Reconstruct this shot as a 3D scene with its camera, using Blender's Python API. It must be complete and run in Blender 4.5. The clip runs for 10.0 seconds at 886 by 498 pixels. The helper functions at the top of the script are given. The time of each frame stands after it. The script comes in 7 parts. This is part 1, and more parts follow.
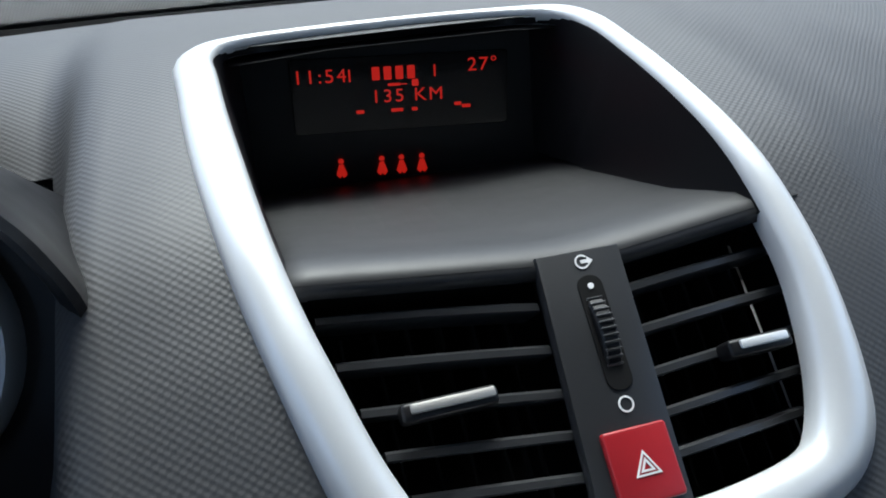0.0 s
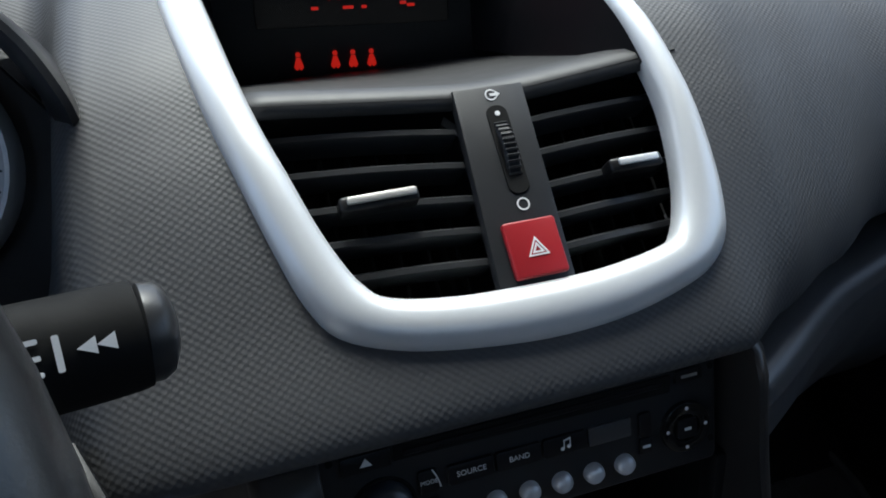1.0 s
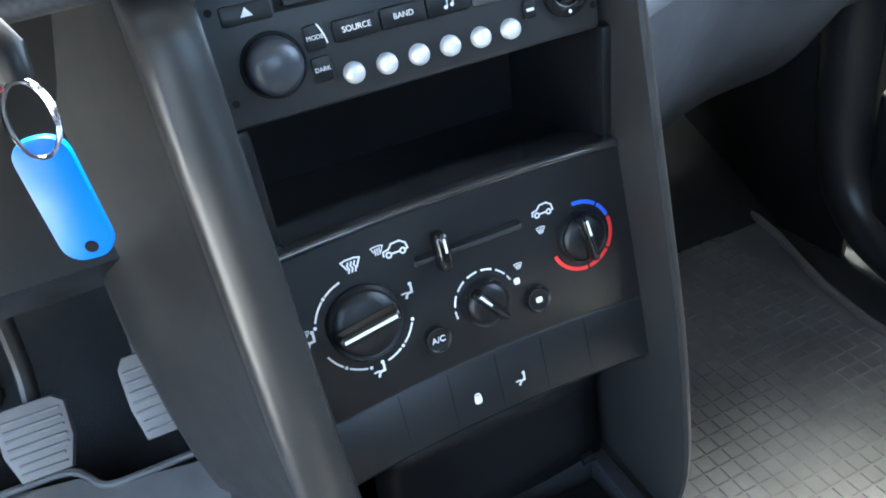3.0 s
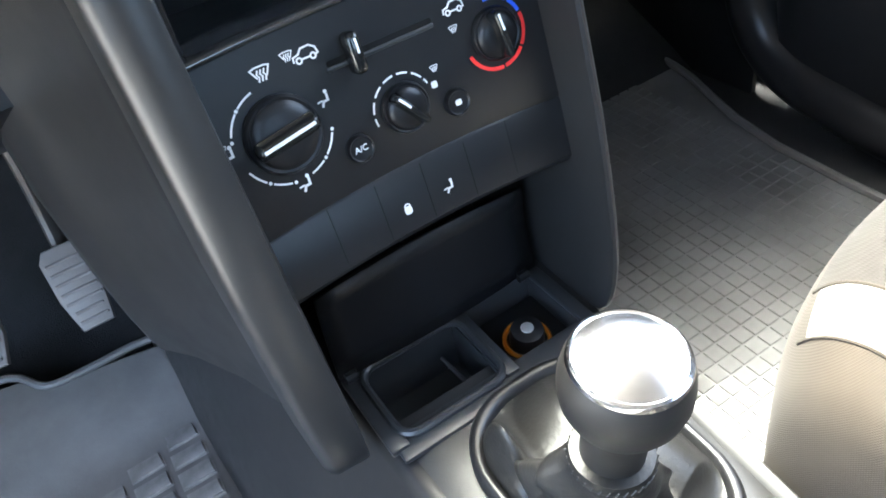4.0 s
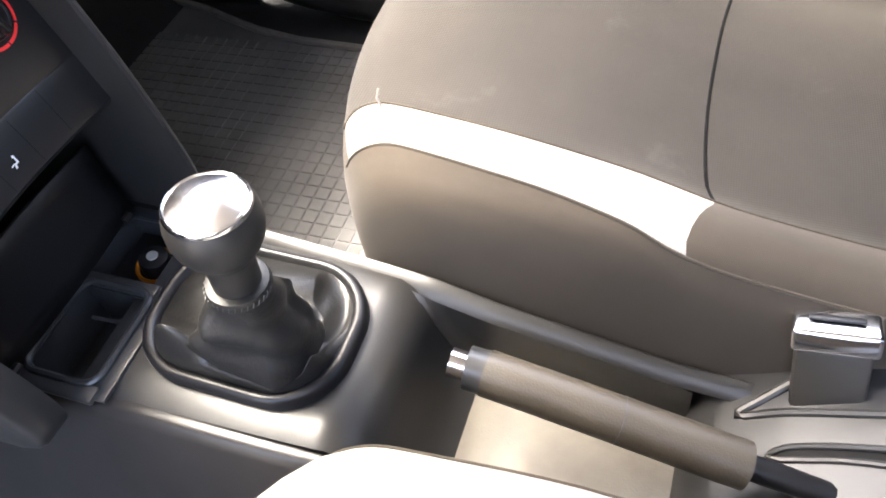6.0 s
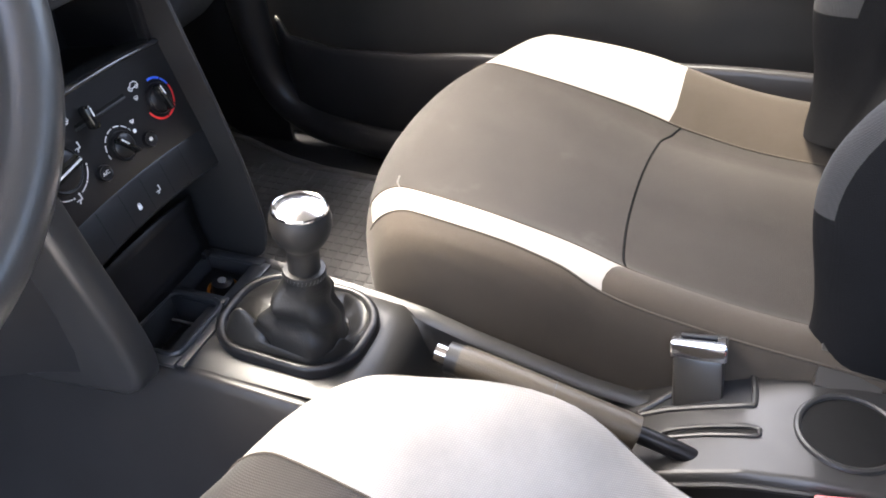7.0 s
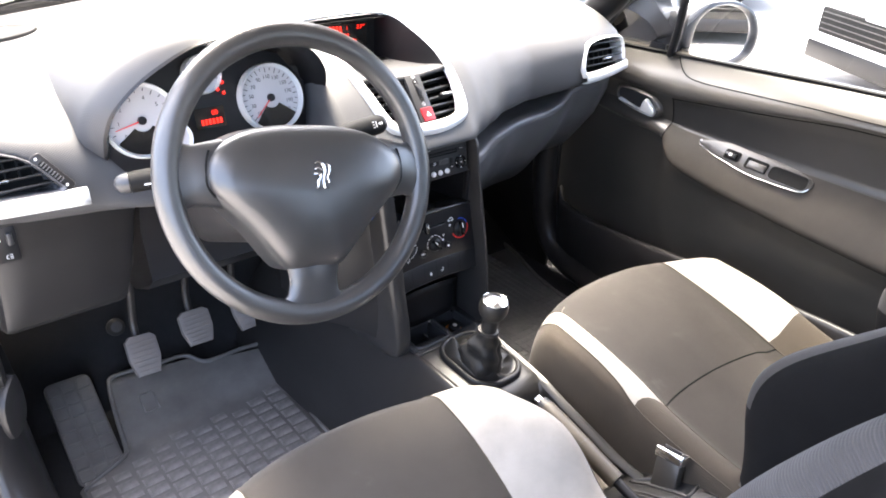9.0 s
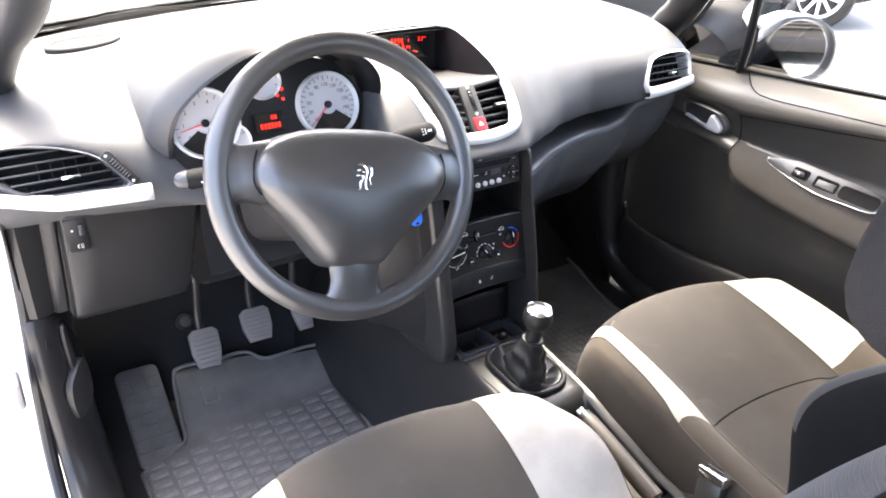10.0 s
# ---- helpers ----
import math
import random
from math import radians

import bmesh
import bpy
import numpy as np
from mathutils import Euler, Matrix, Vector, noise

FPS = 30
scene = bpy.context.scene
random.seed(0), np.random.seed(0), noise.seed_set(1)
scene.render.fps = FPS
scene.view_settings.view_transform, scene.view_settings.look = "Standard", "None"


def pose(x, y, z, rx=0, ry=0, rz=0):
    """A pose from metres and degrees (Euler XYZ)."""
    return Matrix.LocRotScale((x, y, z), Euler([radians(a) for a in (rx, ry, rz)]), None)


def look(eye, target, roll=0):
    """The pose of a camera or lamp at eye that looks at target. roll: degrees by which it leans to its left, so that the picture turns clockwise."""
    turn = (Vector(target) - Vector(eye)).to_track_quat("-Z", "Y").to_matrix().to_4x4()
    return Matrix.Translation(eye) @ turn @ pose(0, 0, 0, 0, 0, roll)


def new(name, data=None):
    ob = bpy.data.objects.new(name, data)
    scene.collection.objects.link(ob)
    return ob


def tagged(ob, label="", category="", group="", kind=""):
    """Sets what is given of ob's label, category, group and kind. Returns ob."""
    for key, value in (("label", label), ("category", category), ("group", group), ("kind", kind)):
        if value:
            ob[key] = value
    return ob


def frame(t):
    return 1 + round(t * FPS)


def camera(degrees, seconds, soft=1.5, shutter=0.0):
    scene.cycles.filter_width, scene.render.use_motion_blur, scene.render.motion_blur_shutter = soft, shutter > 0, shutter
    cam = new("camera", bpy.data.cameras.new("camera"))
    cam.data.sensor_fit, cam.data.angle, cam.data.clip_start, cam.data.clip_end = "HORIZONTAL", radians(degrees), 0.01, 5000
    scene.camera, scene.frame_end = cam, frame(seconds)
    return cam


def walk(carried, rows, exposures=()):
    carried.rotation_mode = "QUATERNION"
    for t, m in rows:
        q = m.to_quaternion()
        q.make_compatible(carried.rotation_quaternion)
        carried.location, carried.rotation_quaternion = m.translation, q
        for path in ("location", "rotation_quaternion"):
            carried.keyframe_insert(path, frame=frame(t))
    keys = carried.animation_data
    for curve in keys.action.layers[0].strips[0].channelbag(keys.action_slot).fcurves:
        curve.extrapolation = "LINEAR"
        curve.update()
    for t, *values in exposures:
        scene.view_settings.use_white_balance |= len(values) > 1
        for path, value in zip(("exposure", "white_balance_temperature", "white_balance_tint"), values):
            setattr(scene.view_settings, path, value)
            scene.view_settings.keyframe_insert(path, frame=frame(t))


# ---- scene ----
cam = camera(61.3, 10.0, 1.8)
PATH = [
    (0, (-0.097, -0.151, 0.88), (0.355, 1.644, 0.122), -4.6),
    (0.5, (-0.102, -0.194, 0.87), (0.389, 1.573, 0.072), -4.0),
    (1, (-0.104, -0.225, 0.849), (0.405, 1.518, 0.009), -4.0),
    (1.5, (-0.101, -0.241, 0.824), (0.43, 1.468, -0.069), -5.0),
    (2, (-0.107, -0.261, 0.784), (0.461, 1.426, -0.127), -6.4),
    (2.5, (-0.114, -0.278, 0.755), (0.458, 1.354, -0.249), -7.3),
    (3, (-0.118, -0.298, 0.725), (0.451, 1.281, -0.361), -9.0),
    (3.1, (-0.124, -0.295, 0.726), (0.472, 1.238, -0.412), -8.7),
    (4.3, (-0.134, -0.33, 0.676), (0.52, 0.975, -0.691), -14.1),
    (4.5, (-0.135, -0.333, 0.677), (0.567, 0.882, -0.749), -14.8),
    (5, (-0.145, -0.353, 0.686), (0.642, 0.612, -0.879), -18.1),
    (5.5, (-0.156, -0.391, 0.699), (0.78, 0.397, -0.883), -18.8),
    (6, (-0.192, -0.414, 0.724), (0.907, 0.195, -0.832), -13.0),
    (6.2, (-0.208, -0.428, 0.726), (0.969, 0.116, -0.797), -10.5),
    (7.3, (-0.513, -0.533, 0.857), (0.962, 0.208, -0.272), -3.4),
    (7.5, (-0.58, -0.578, 0.901), (0.88, 0.245, -0.19), -2.1),
    (8, (-0.723, -0.717, 1.008), (0.654, 0.321, -0.005), 0.2),
    (8.5, (-0.777, -0.822, 1.103), (0.485, 0.35, 0.088), 2.7),
    (9, (-0.752, -0.909, 1.136), (0.393, 0.41, 0.162), 3.0),
    (9.5, (-0.726, -0.952, 1.145), (0.32, 0.467, 0.202), 1.8),
    (10, (-0.721, -0.964, 1.131), (0.26, 0.504, 0.191), 1.7),
]
walk(cam, [(t, look(eye, target, roll)) for t, eye, target, roll in PATH],
     exposures=[(0, 1.6, 5700, -2), (1.0, 1.55, 5800, -2), (1.5, 1.8, 5900, 0), (2.0, 2.5, 6000, 0), (2.5, 4.35, 5700, -6), (3.0, 5.3, 6000, -6), (4.5, 5.25, 6350, 0), (5.5, 5.2, 6700, 5), (6, 4.85, 6900, 8), (7.5, 4.5, 6800, 8), (10, 4.55, 6900, 8)])

# ---- light ----
world = bpy.data.worlds.new("overcast_sky")
scene.world = world
world.use_nodes = True
wn = world.node_tree.nodes
sky = wn.new("ShaderNodeTexSky")
sky.sky_type, sky.sun_disc = "NISHITA", False
sky.sun_elevation, sky.sun_rotation = radians(71.0), radians(19.7)
sky.air_density, sky.dust_density, sky.ozone_density = 0.6, 6.0, 1.0
world.node_tree.links.new(sky.outputs[0], wn["Background"].inputs[0])
wn["Background"].inputs[1].default_value = 0.15
sun = new("sun", bpy.data.lights.new("sun", "SUN"))
sun.data.energy, sun.data.angle, sun.data.color = 0.60, radians(15), (1.0, 0.96, 0.90)
sun.matrix_world = look((0.35, 0.98, 3.02), (0, 0, 0))


# ---- building helpers ----
def thing(name, at, label, category, group="", kind=""):
    ob = new(name)
    ob.empty_display_size = 0.05
    ob.matrix_basis = Matrix.Translation(at)
    return tagged(ob, label, category, group, kind)


def world_inverse(ob):
    """Parts lie in world metres, so only an Empty's place has to be undone."""
    return ob.matrix_basis.inverted() if ob.type == "EMPTY" else Matrix.Identity(4)


def part(name, bm, mat, parent=None, label="", angle=35, m=None, solid=0.0, subsurf=0):
    """Links bm as one mesh, its points in world metres (or in m's), under parent."""
    if m is not None:
        bm.transform(m)
    bmesh.ops.recalc_face_normals(bm, faces=bm.faces)
    lim = radians(angle)
    for e in bm.edges:
        e.smooth = not (len(e.link_faces) == 2 and e.calc_face_angle(0) > lim)
    for f in bm.faces:
        f.smooth = True
    me = bpy.data.meshes.new(name)
    bm.to_mesh(me)
    bm.free()
    ob = new(name, me)
    for one in (mat if isinstance(mat, (list, tuple)) else [mat]):
        me.materials.append(one)
    if parent is not None:
        ob.parent = parent
        ob.matrix_parent_inverse = world_inverse(parent)
    if label:
        ob["label"] = label
    if solid:
        mod = ob.modifiers.new("thick", "SOLIDIFY")
        mod.thickness, mod.offset = solid, -1
    if subsurf:
        mod = ob.modifiers.new("round", "SUBSURF")
        mod.levels = mod.render_levels = subsurf
    return ob


def lone(name, bm, mat, label, category, kind="", group="", **more):
    return tagged(part(name, bm, mat, **more), label, category, group, kind)


def rbox(size, at=(0, 0, 0), bevel=0.002, seg=2, bm=None, m=None):
    out = bmesh.new()
    bmesh.ops.create_cube(out, size=1)
    out.transform(Matrix.Translation(at) @ Matrix.Diagonal((*size, 1)))
    if bevel:
        bmesh.ops.bevel(out, geom=out.edges[:], offset=min(bevel, min(size) * 0.45), segments=seg, profile=0.5, affect="EDGES")
    if m is not None:
        out.transform(m)
    if bm is None:
        return out
    join(bm, out)
    return bm


def join(bm, other):
    me = bpy.data.meshes.new("tmp")
    other.to_mesh(me)
    other.free()
    bm.from_mesh(me)
    bpy.data.meshes.remove(me)
    return bm


def loft(rings, closed=True, caps=False, bm=None):
    """Faces between rows of points; closed: each row is a ring."""
    bm = bm or bmesh.new()
    rows = [[bm.verts.new(p) for p in r] for r in rings]
    n = len(rows[0])
    for a, b in zip(rows, rows[1:]):
        for i in range(n if closed else n - 1):
            j = (i + 1) % n
            bm.faces.new((a[i], a[j], b[j], b[i]))
    if caps:
        bm.faces.new(rows[0][::-1])
        bm.faces.new(rows[-1])
    return bm


def lathe(profile, segs=32, caps=True, bm=None):
    """Turns (radius, height) pairs round z."""
    rings = [[(r * math.cos(2 * math.pi * i / segs), r * math.sin(2 * math.pi * i / segs), h) for i in range(segs)] for r, h in profile]
    return loft(rings, True, caps, bm)


def tube(path, radius, segs=10, caps=True, closed=False, bm=None, flat=1.0):
    """A round bar along a line of points; radius may be a list."""
    pts = [Vector(p) for p in path]
    n = len(pts)
    rad = radius if isinstance(radius, (list, tuple)) else [radius] * n
    rings, side = [], None
    for i in range(n):
        a, b = (pts[i - 1], pts[(i + 1) % n]) if closed else (pts[max(i - 1, 0)], pts[min(i + 1, n - 1)])
        d = (b - a).normalized()
        if side is None:
            side = d.orthogonal().normalized()
        side = (side - d * side.dot(d)).normalized()
        up = d.cross(side)
        rings.append([pts[i] + (side * math.cos(2 * math.pi * k / segs) + up * (flat * math.sin(2 * math.pi * k / segs))) * rad[i] for k in range(segs)])
    if closed:
        rings.append(rings[0])
        out = loft(rings, True, False, bm)
        bmesh.ops.remove_doubles(out, verts=out.verts, dist=1e-6)
        return out
    return loft(rings, True, caps, bm)


def smooth_line(pts, k=4, closed=False):
    """A Catmull-Rom line through pts, k steps a stretch."""
    p = [np.array(q, float) for q in pts]
    n = len(p)
    out = []
    for i in range(n if closed else n - 1):
        a, b, c, d = (p[(i + o) % n] if closed else p[min(max(i + o, 0), n - 1)] for o in (-1, 0, 1, 2))
        for j in range(k):
            t = j / k
            out.append(0.5 * (2 * b + (c - a) * t + (2 * a - 5 * b + 4 * c - d) * t * t + (3 * b - a - 3 * c + d) * t ** 3))
    if not closed:
        out.append(p[-1])
    return [tuple(float(x) for x in q) for q in out]


def prism(outline, depth, bevel=0.001, seg=2, at=0.0, bm=None):
    """A plate with that outline in xy, its front at z = at + depth, edges rounded at the front."""
    out = bmesh.new()
    v = [out.verts.new((x, y, at)) for x, y in outline]
    f = out.faces.new(v)
    out.normal_update()
    if f.normal.z < 0:
        f.normal_flip()
    r = bmesh.ops.extrude_face_region(out, geom=[f])
    top = [g for g in r["geom"] if isinstance(g, bmesh.types.BMVert)]
    bmesh.ops.translate(out, verts=top, vec=(0, 0, depth))
    if bevel:
        ts = set(top)
        ed = [e for e in out.edges if e.verts[0] in ts and e.verts[1] in ts]
        bmesh.ops.bevel(out, geom=ed, offset=bevel, segments=seg, profile=0.5, affect="EDGES")
    if bm is None:
        return out
    return join(bm, out)


def round_rect(w, h, r, seg=5, cx=0.0, cy=0.0):
    out = []
    for sx, sy, a0 in ((1, 1, 0), (-1, 1, 90), (-1, -1, 180), (1, -1, 270)):
        for k in range(seg + 1):
            a = radians(a0 + 90 * k / seg)
            out.append((cx + sx * (w / 2 - r) + r * math.cos(a), cy + sy * (h / 2 - r) + r * math.sin(a)))
    return out


def circle(r, n=28, cx=0.0, cy=0.0):
    return [(cx + r * math.cos(2 * math.pi * i / n), cy + r * math.sin(2 * math.pi * i / n)) for i in range(n)]


def arc_band(r0, r1, a0, a1, n=12, cx=0.0, cy=0.0):
    """The outline of a piece of a ring, degrees anticlockwise."""
    aa = [radians(a0 + (a1 - a0) * i / n) for i in range(n + 1)]
    return [(cx + r1 * math.cos(a), cy + r1 * math.sin(a)) for a in aa] + [(cx + r0 * math.cos(a), cy + r0 * math.sin(a)) for a in aa[::-1]]


def text_mesh(body, size, at, depth=0.0002, spread=1.0):
    cu = bpy.data.curves.new("letters", "FONT")
    cu.body, cu.size, cu.align_x, cu.align_y, cu.extrude = body, size, "CENTER", "CENTER", depth
    cu.space_character = spread
    ob = new("letters", cu)
    bpy.context.view_layer.update()
    me = bpy.data.meshes.new_from_object(ob.evaluated_get(bpy.context.evaluated_depsgraph_get()))
    bm = bmesh.new()
    bm.from_mesh(me)
    bm.transform(Matrix.Translation(at))
    bpy.data.objects.remove(ob)
    bpy.data.meshes.remove(me)
    bpy.data.curves.remove(cu)
    return bm


def panel_frame(origin, tilt):
    """Local x to the right, y up along a panel that leans forward by tilt degrees, z out to the driver."""
    a = radians(tilt)
    return Matrix(((1, 0, 0, origin[0]), (0, math.sin(a), -math.cos(a), origin[1]), (0, math.cos(a), math.sin(a), origin[2]), (0, 0, 0, 1)))


# ---- materials ----
def mat_base(name, color, rough=0.5, metal=0.0, spec=0.5, coat=0.0):
    m = bpy.data.materials.new(name)
    m.use_nodes = True
    b = m.node_tree.nodes["Principled BSDF"]
    b.inputs["Base Color"].default_value = (*color, 1)
    b.inputs["Roughness"].default_value = rough
    b.inputs["Metallic"].default_value = metal
    b.inputs["Specular IOR Level"].default_value = spec
    b.inputs["Coat Weight"].default_value = coat
    return m, m.node_tree, b


def node(nt, kind, operation="", bands_direction="", **values):
    n = nt.nodes.new(kind)
    if operation:
        n.operation = operation
    if bands_direction:
        n.bands_direction = bands_direction
    for k, v in values.items():
        n.inputs[k].default_value = v
    return n


def coords(nt, scale=(1, 1, 1), rot=(0, 0, 0)):
    tc = nt.nodes.new("ShaderNodeTexCoord")
    mp = nt.nodes.new("ShaderNodeMapping")
    mp.inputs["Scale"].default_value = scale
    mp.inputs["Rotation"].default_value = rot
    nt.links.new(tc.outputs["Object"], mp.inputs[0])
    return mp.outputs[0]


def ramp(nt, fac, stops):
    r = nt.nodes.new("ShaderNodeValToRGB")
    el = r.color_ramp.elements
    while len(el) < len(stops):
        el.new(0.5)
    for e, (p, c) in zip(el, stops):
        e.position, e.color = p, (*c, 1)
    nt.links.new(fac, r.inputs[0])
    return r.outputs[0]


def dirty(name, color, rough=0.5, grain=900, bump=0.15, vary=0.15, metal=0.0, spec=0.5, blotch=9, wear=0.12, dist=0.0004, dust=0.0):
    """A plain stuff with fine grain, blotches in tone and uneven gloss."""
    if rough < 0.5:
        bump, wear = bump * 0.3, wear * 0.5
    m, nt, b = mat_base(name, color, rough, metal, spec)
    v = coords(nt)
    big = node(nt, "ShaderNodeTexNoise", Scale=blotch, Detail=5.0, Roughness=0.6)
    nt.links.new(v, big.inputs["Vector"])
    lo, hi = tuple(c * (1 - vary) for c in color), tuple(min(1, c * (1 + vary) + dust) for c in color)
    nt.links.new(ramp(nt, big.outputs[0], [(0.3, lo), (0.7, hi)]), b.inputs["Base Color"])
    mr = node(nt, "ShaderNodeMapRange")
    mr.inputs["To Min"].default_value, mr.inputs["To Max"].default_value = max(0.02, rough - wear), min(1, rough + wear)
    mid = node(nt, "ShaderNodeTexNoise", Scale=blotch * 7, Detail=3.0)
    nt.links.new(v, mid.inputs["Vector"])
    nt.links.new(mid.outputs[0], mr.inputs["Value"])
    nt.links.new(mr.outputs[0], b.inputs["Roughness"])
    fine = node(nt, "ShaderNodeTexNoise", Scale=grain, Detail=2.0)
    nt.links.new(v, fine.inputs["Vector"])
    bp = node(nt, "ShaderNodeBump", Strength=bump, Distance=dist)
    nt.links.new(fine.outputs[0], bp.inputs["Height"])
    nt.links.new(bp.outputs[0], b.inputs["Normal"])
    return m


def grained_dash(name, color):
    """Soft dash skin with rows of small raised lozenges."""
    m, nt, b = mat_base(name, color, 0.55)
    v = coords(nt)
    sep = nt.nodes.new("ShaderNodeSeparateXYZ")
    nt.links.new(v, sep.inputs[0])
    add = node(nt, "ShaderNodeMath", operation="ADD")
    nt.links.new(sep.outputs[1], add.inputs[0])
    nt.links.new(sep.outputs[2], add.inputs[1])
    waves = []
    for sx, sy in ((1.0, 0.0), (0.0, 0.85)):
        a = node(nt, "ShaderNodeMath", operation="MULTIPLY")
        a.inputs[1].default_value = 2 * math.pi * 270 * sx
        nt.links.new(sep.outputs[0], a.inputs[0])
        c = node(nt, "ShaderNodeMath", operation="MULTIPLY_ADD")
        c.inputs[1].default_value = 2 * math.pi * 270 * sy
        nt.links.new(add.outputs[0], c.inputs[0])
        nt.links.new(a.outputs[0], c.inputs[2])
        s_ = node(nt, "ShaderNodeMath", operation="SINE")
        nt.links.new(c.outputs[0], s_.inputs[0])
        waves.append(s_)
    mul = node(nt, "ShaderNodeMath", operation="MULTIPLY")
    nt.links.new(waves[0].outputs[0], mul.inputs[0])
    nt.links.new(waves[1].outputs[0], mul.inputs[1])
    bp = node(nt, "ShaderNodeBump", Strength=0.20, Distance=0.0005)
    nt.links.new(mul.outputs[0], bp.inputs["Height"])
    big = node(nt, "ShaderNodeTexNoise", Scale=7.0, Detail=5.0)
    nt.links.new(v, big.inputs["Vector"])
    nt.links.new(ramp(nt, big.outputs[0], [(0.3, tuple(c * 0.85 for c in color)), (0.7, tuple(c * 1.15 for c in color))]), b.inputs["Base Color"])
    nt.links.new(bp.outputs[0], b.inputs["Normal"])
    return m


def woven(name, color, rows=420, rough=0.9, vary=0.12, rib=0.0, stain=0.0, sheen=0.15, spec=0.25):
    """Seat cloth: a fine over-and-under weave; rib adds broad ribs, stain pale rubbed patches."""
    m, nt, b = mat_base(name, color, rough, 0.0, spec)
    b.inputs["Sheen Weight"].default_value = sheen
    v = coords(nt)
    sep = nt.nodes.new("ShaderNodeSeparateXYZ")
    nt.links.new(v, sep.inputs[0])
    com = nt.nodes.new("ShaderNodeCombineXYZ")
    for k, f in ((0, 0.9), (1, 0.75)):
        a = node(nt, "ShaderNodeMath", operation="MULTIPLY_ADD")
        a.inputs[1].default_value = f
        nt.links.new(sep.outputs[2], a.inputs[0])
        nt.links.new(sep.outputs[k], a.inputs[2])
        nt.links.new(a.outputs[0], com.inputs[k])
    w1 = node(nt, "ShaderNodeTexWave", Scale=rows / 3.14, Distortion=0.6, bands_direction="X")
    w2 = node(nt, "ShaderNodeTexWave", Scale=rows / 3.14, Distortion=0.6, bands_direction="Y")
    nt.links.new(com.outputs[0], w1.inputs["Vector"])
    nt.links.new(com.outputs[0], w2.inputs["Vector"])
    mul = node(nt, "ShaderNodeMath", operation="MULTIPLY")
    nt.links.new(w1.outputs["Fac"], mul.inputs[0])
    nt.links.new(w2.outputs["Fac"], mul.inputs[1])
    height = mul.outputs[0]
    if rib:
        w3 = node(nt, "ShaderNodeTexWave", Scale=rib / 6.28, Distortion=0.2, bands_direction="Z")
        nt.links.new(v, w3.inputs["Vector"])
        ad = node(nt, "ShaderNodeMath", operation="MULTIPLY_ADD")
        ad.inputs[1].default_value = 2.5
        nt.links.new(w3.outputs["Fac"], ad.inputs[0])
        nt.links.new(mul.outputs[0], ad.inputs[2])
        height = ad.outputs[0]
    bp = node(nt, "ShaderNodeBump", Strength=0.5 if rib else 0.3, Distance=0.0007)
    nt.links.new(height, bp.inputs["Height"])
    nt.links.new(bp.outputs[0], b.inputs["Normal"])
    big = node(nt, "ShaderNodeTexNoise", Scale=11.0, Detail=6.0, Roughness=0.65)
    nt.links.new(v, big.inputs["Vector"])
    base = ramp(nt, big.outputs[0], [(0.3, tuple(c * (1 - vary) for c in color)), (0.62, tuple(c * (1 + vary) for c in color)), (0.78, tuple(min(1, c * (1 + vary) + stain) for c in color))])
    mixn = nt.nodes.new("ShaderNodeMix")
    mixn.data_type, mixn.blend_type = "RGBA", "MULTIPLY"
    mixn.inputs[0].default_value = 0.35
    nt.links.new(base, mixn.inputs[6])
    nt.links.new(ramp(nt, height, [(0.0, (0.55, 0.55, 0.55)), (0.7, (1.1, 1.1, 1.1))]), mixn.inputs[7])
    nt.links.new(mixn.outputs[2], b.inputs["Base Color"])
    return m


def glowing(name, color, strength):
    m, nt, b = mat_base(name, (0.02, 0.0, 0.0), 0.4)
    b.inputs["Emission Color"].default_value = (*color, 1)
    b.inputs["Emission Strength"].default_value = strength
    return m


def glass(name, tint=(0.95, 0.97, 0.97)):
    m = bpy.data.materials.new(name)
    m.use_nodes = True
    nt = m.node_tree
    out = nt.nodes["Material Output"]
    tr = node(nt, "ShaderNodeBsdfTransparent", Color=(*tint, 1))
    gl = node(nt, "ShaderNodeBsdfGlossy", Roughness=0.01)
    fr = node(nt, "ShaderNodeFresnel", IOR=1.45)
    mx = nt.nodes.new("ShaderNodeMixShader")
    nt.links.new(fr.outputs[0], mx.inputs[0])
    nt.links.new(tr.outputs[0], mx.inputs[1])
    nt.links.new(gl.outputs[0], mx.inputs[2])
    nt.links.new(mx.outputs[0], out.inputs[0])
    return m


DASH = grained_dash("grained_dash_skin", (0.046, 0.047, 0.050))
PLASTIC = dirty("dark_grey_plastic", (0.024, 0.025, 0.027), 0.31, 1100, 0.25)
PANEL = dirty("lower_trim_plastic", (0.020, 0.0188, 0.0186), 0.32, 900, 0.3, spec=0.30)
BLACK = dirty("black_plastic", (0.008, 0.008, 0.009), 0.36, 1200, 0.12, spec=0.32)
# near-black; flat plates of it also stand in for shade in holes and wells
DEEP = dirty("black_recess", (0.006, 0.006, 0.006), 0.7, 500, 0.1, spec=0.15)
GLOSS = dirty("glossy_black", (0.01, 0.01, 0.01), 0.12, 300, 0.02, wear=0.05)
SILVER = dirty("silver_paint", (0.70, 0.72, 0.74), 0.32, 2500, 0.05, 0.03, metal=0.3, wear=0.05)
CHROME = dirty("worn_chrome", (0.8, 0.8, 0.82), 0.14, 700, 0.05, 0.05, metal=1.0, wear=0.08)
RUBBER = dirty("mat_rubber", (0.105, 0.098, 0.093), 0.50, 500, 0.35, 0.3, dust=0.01)
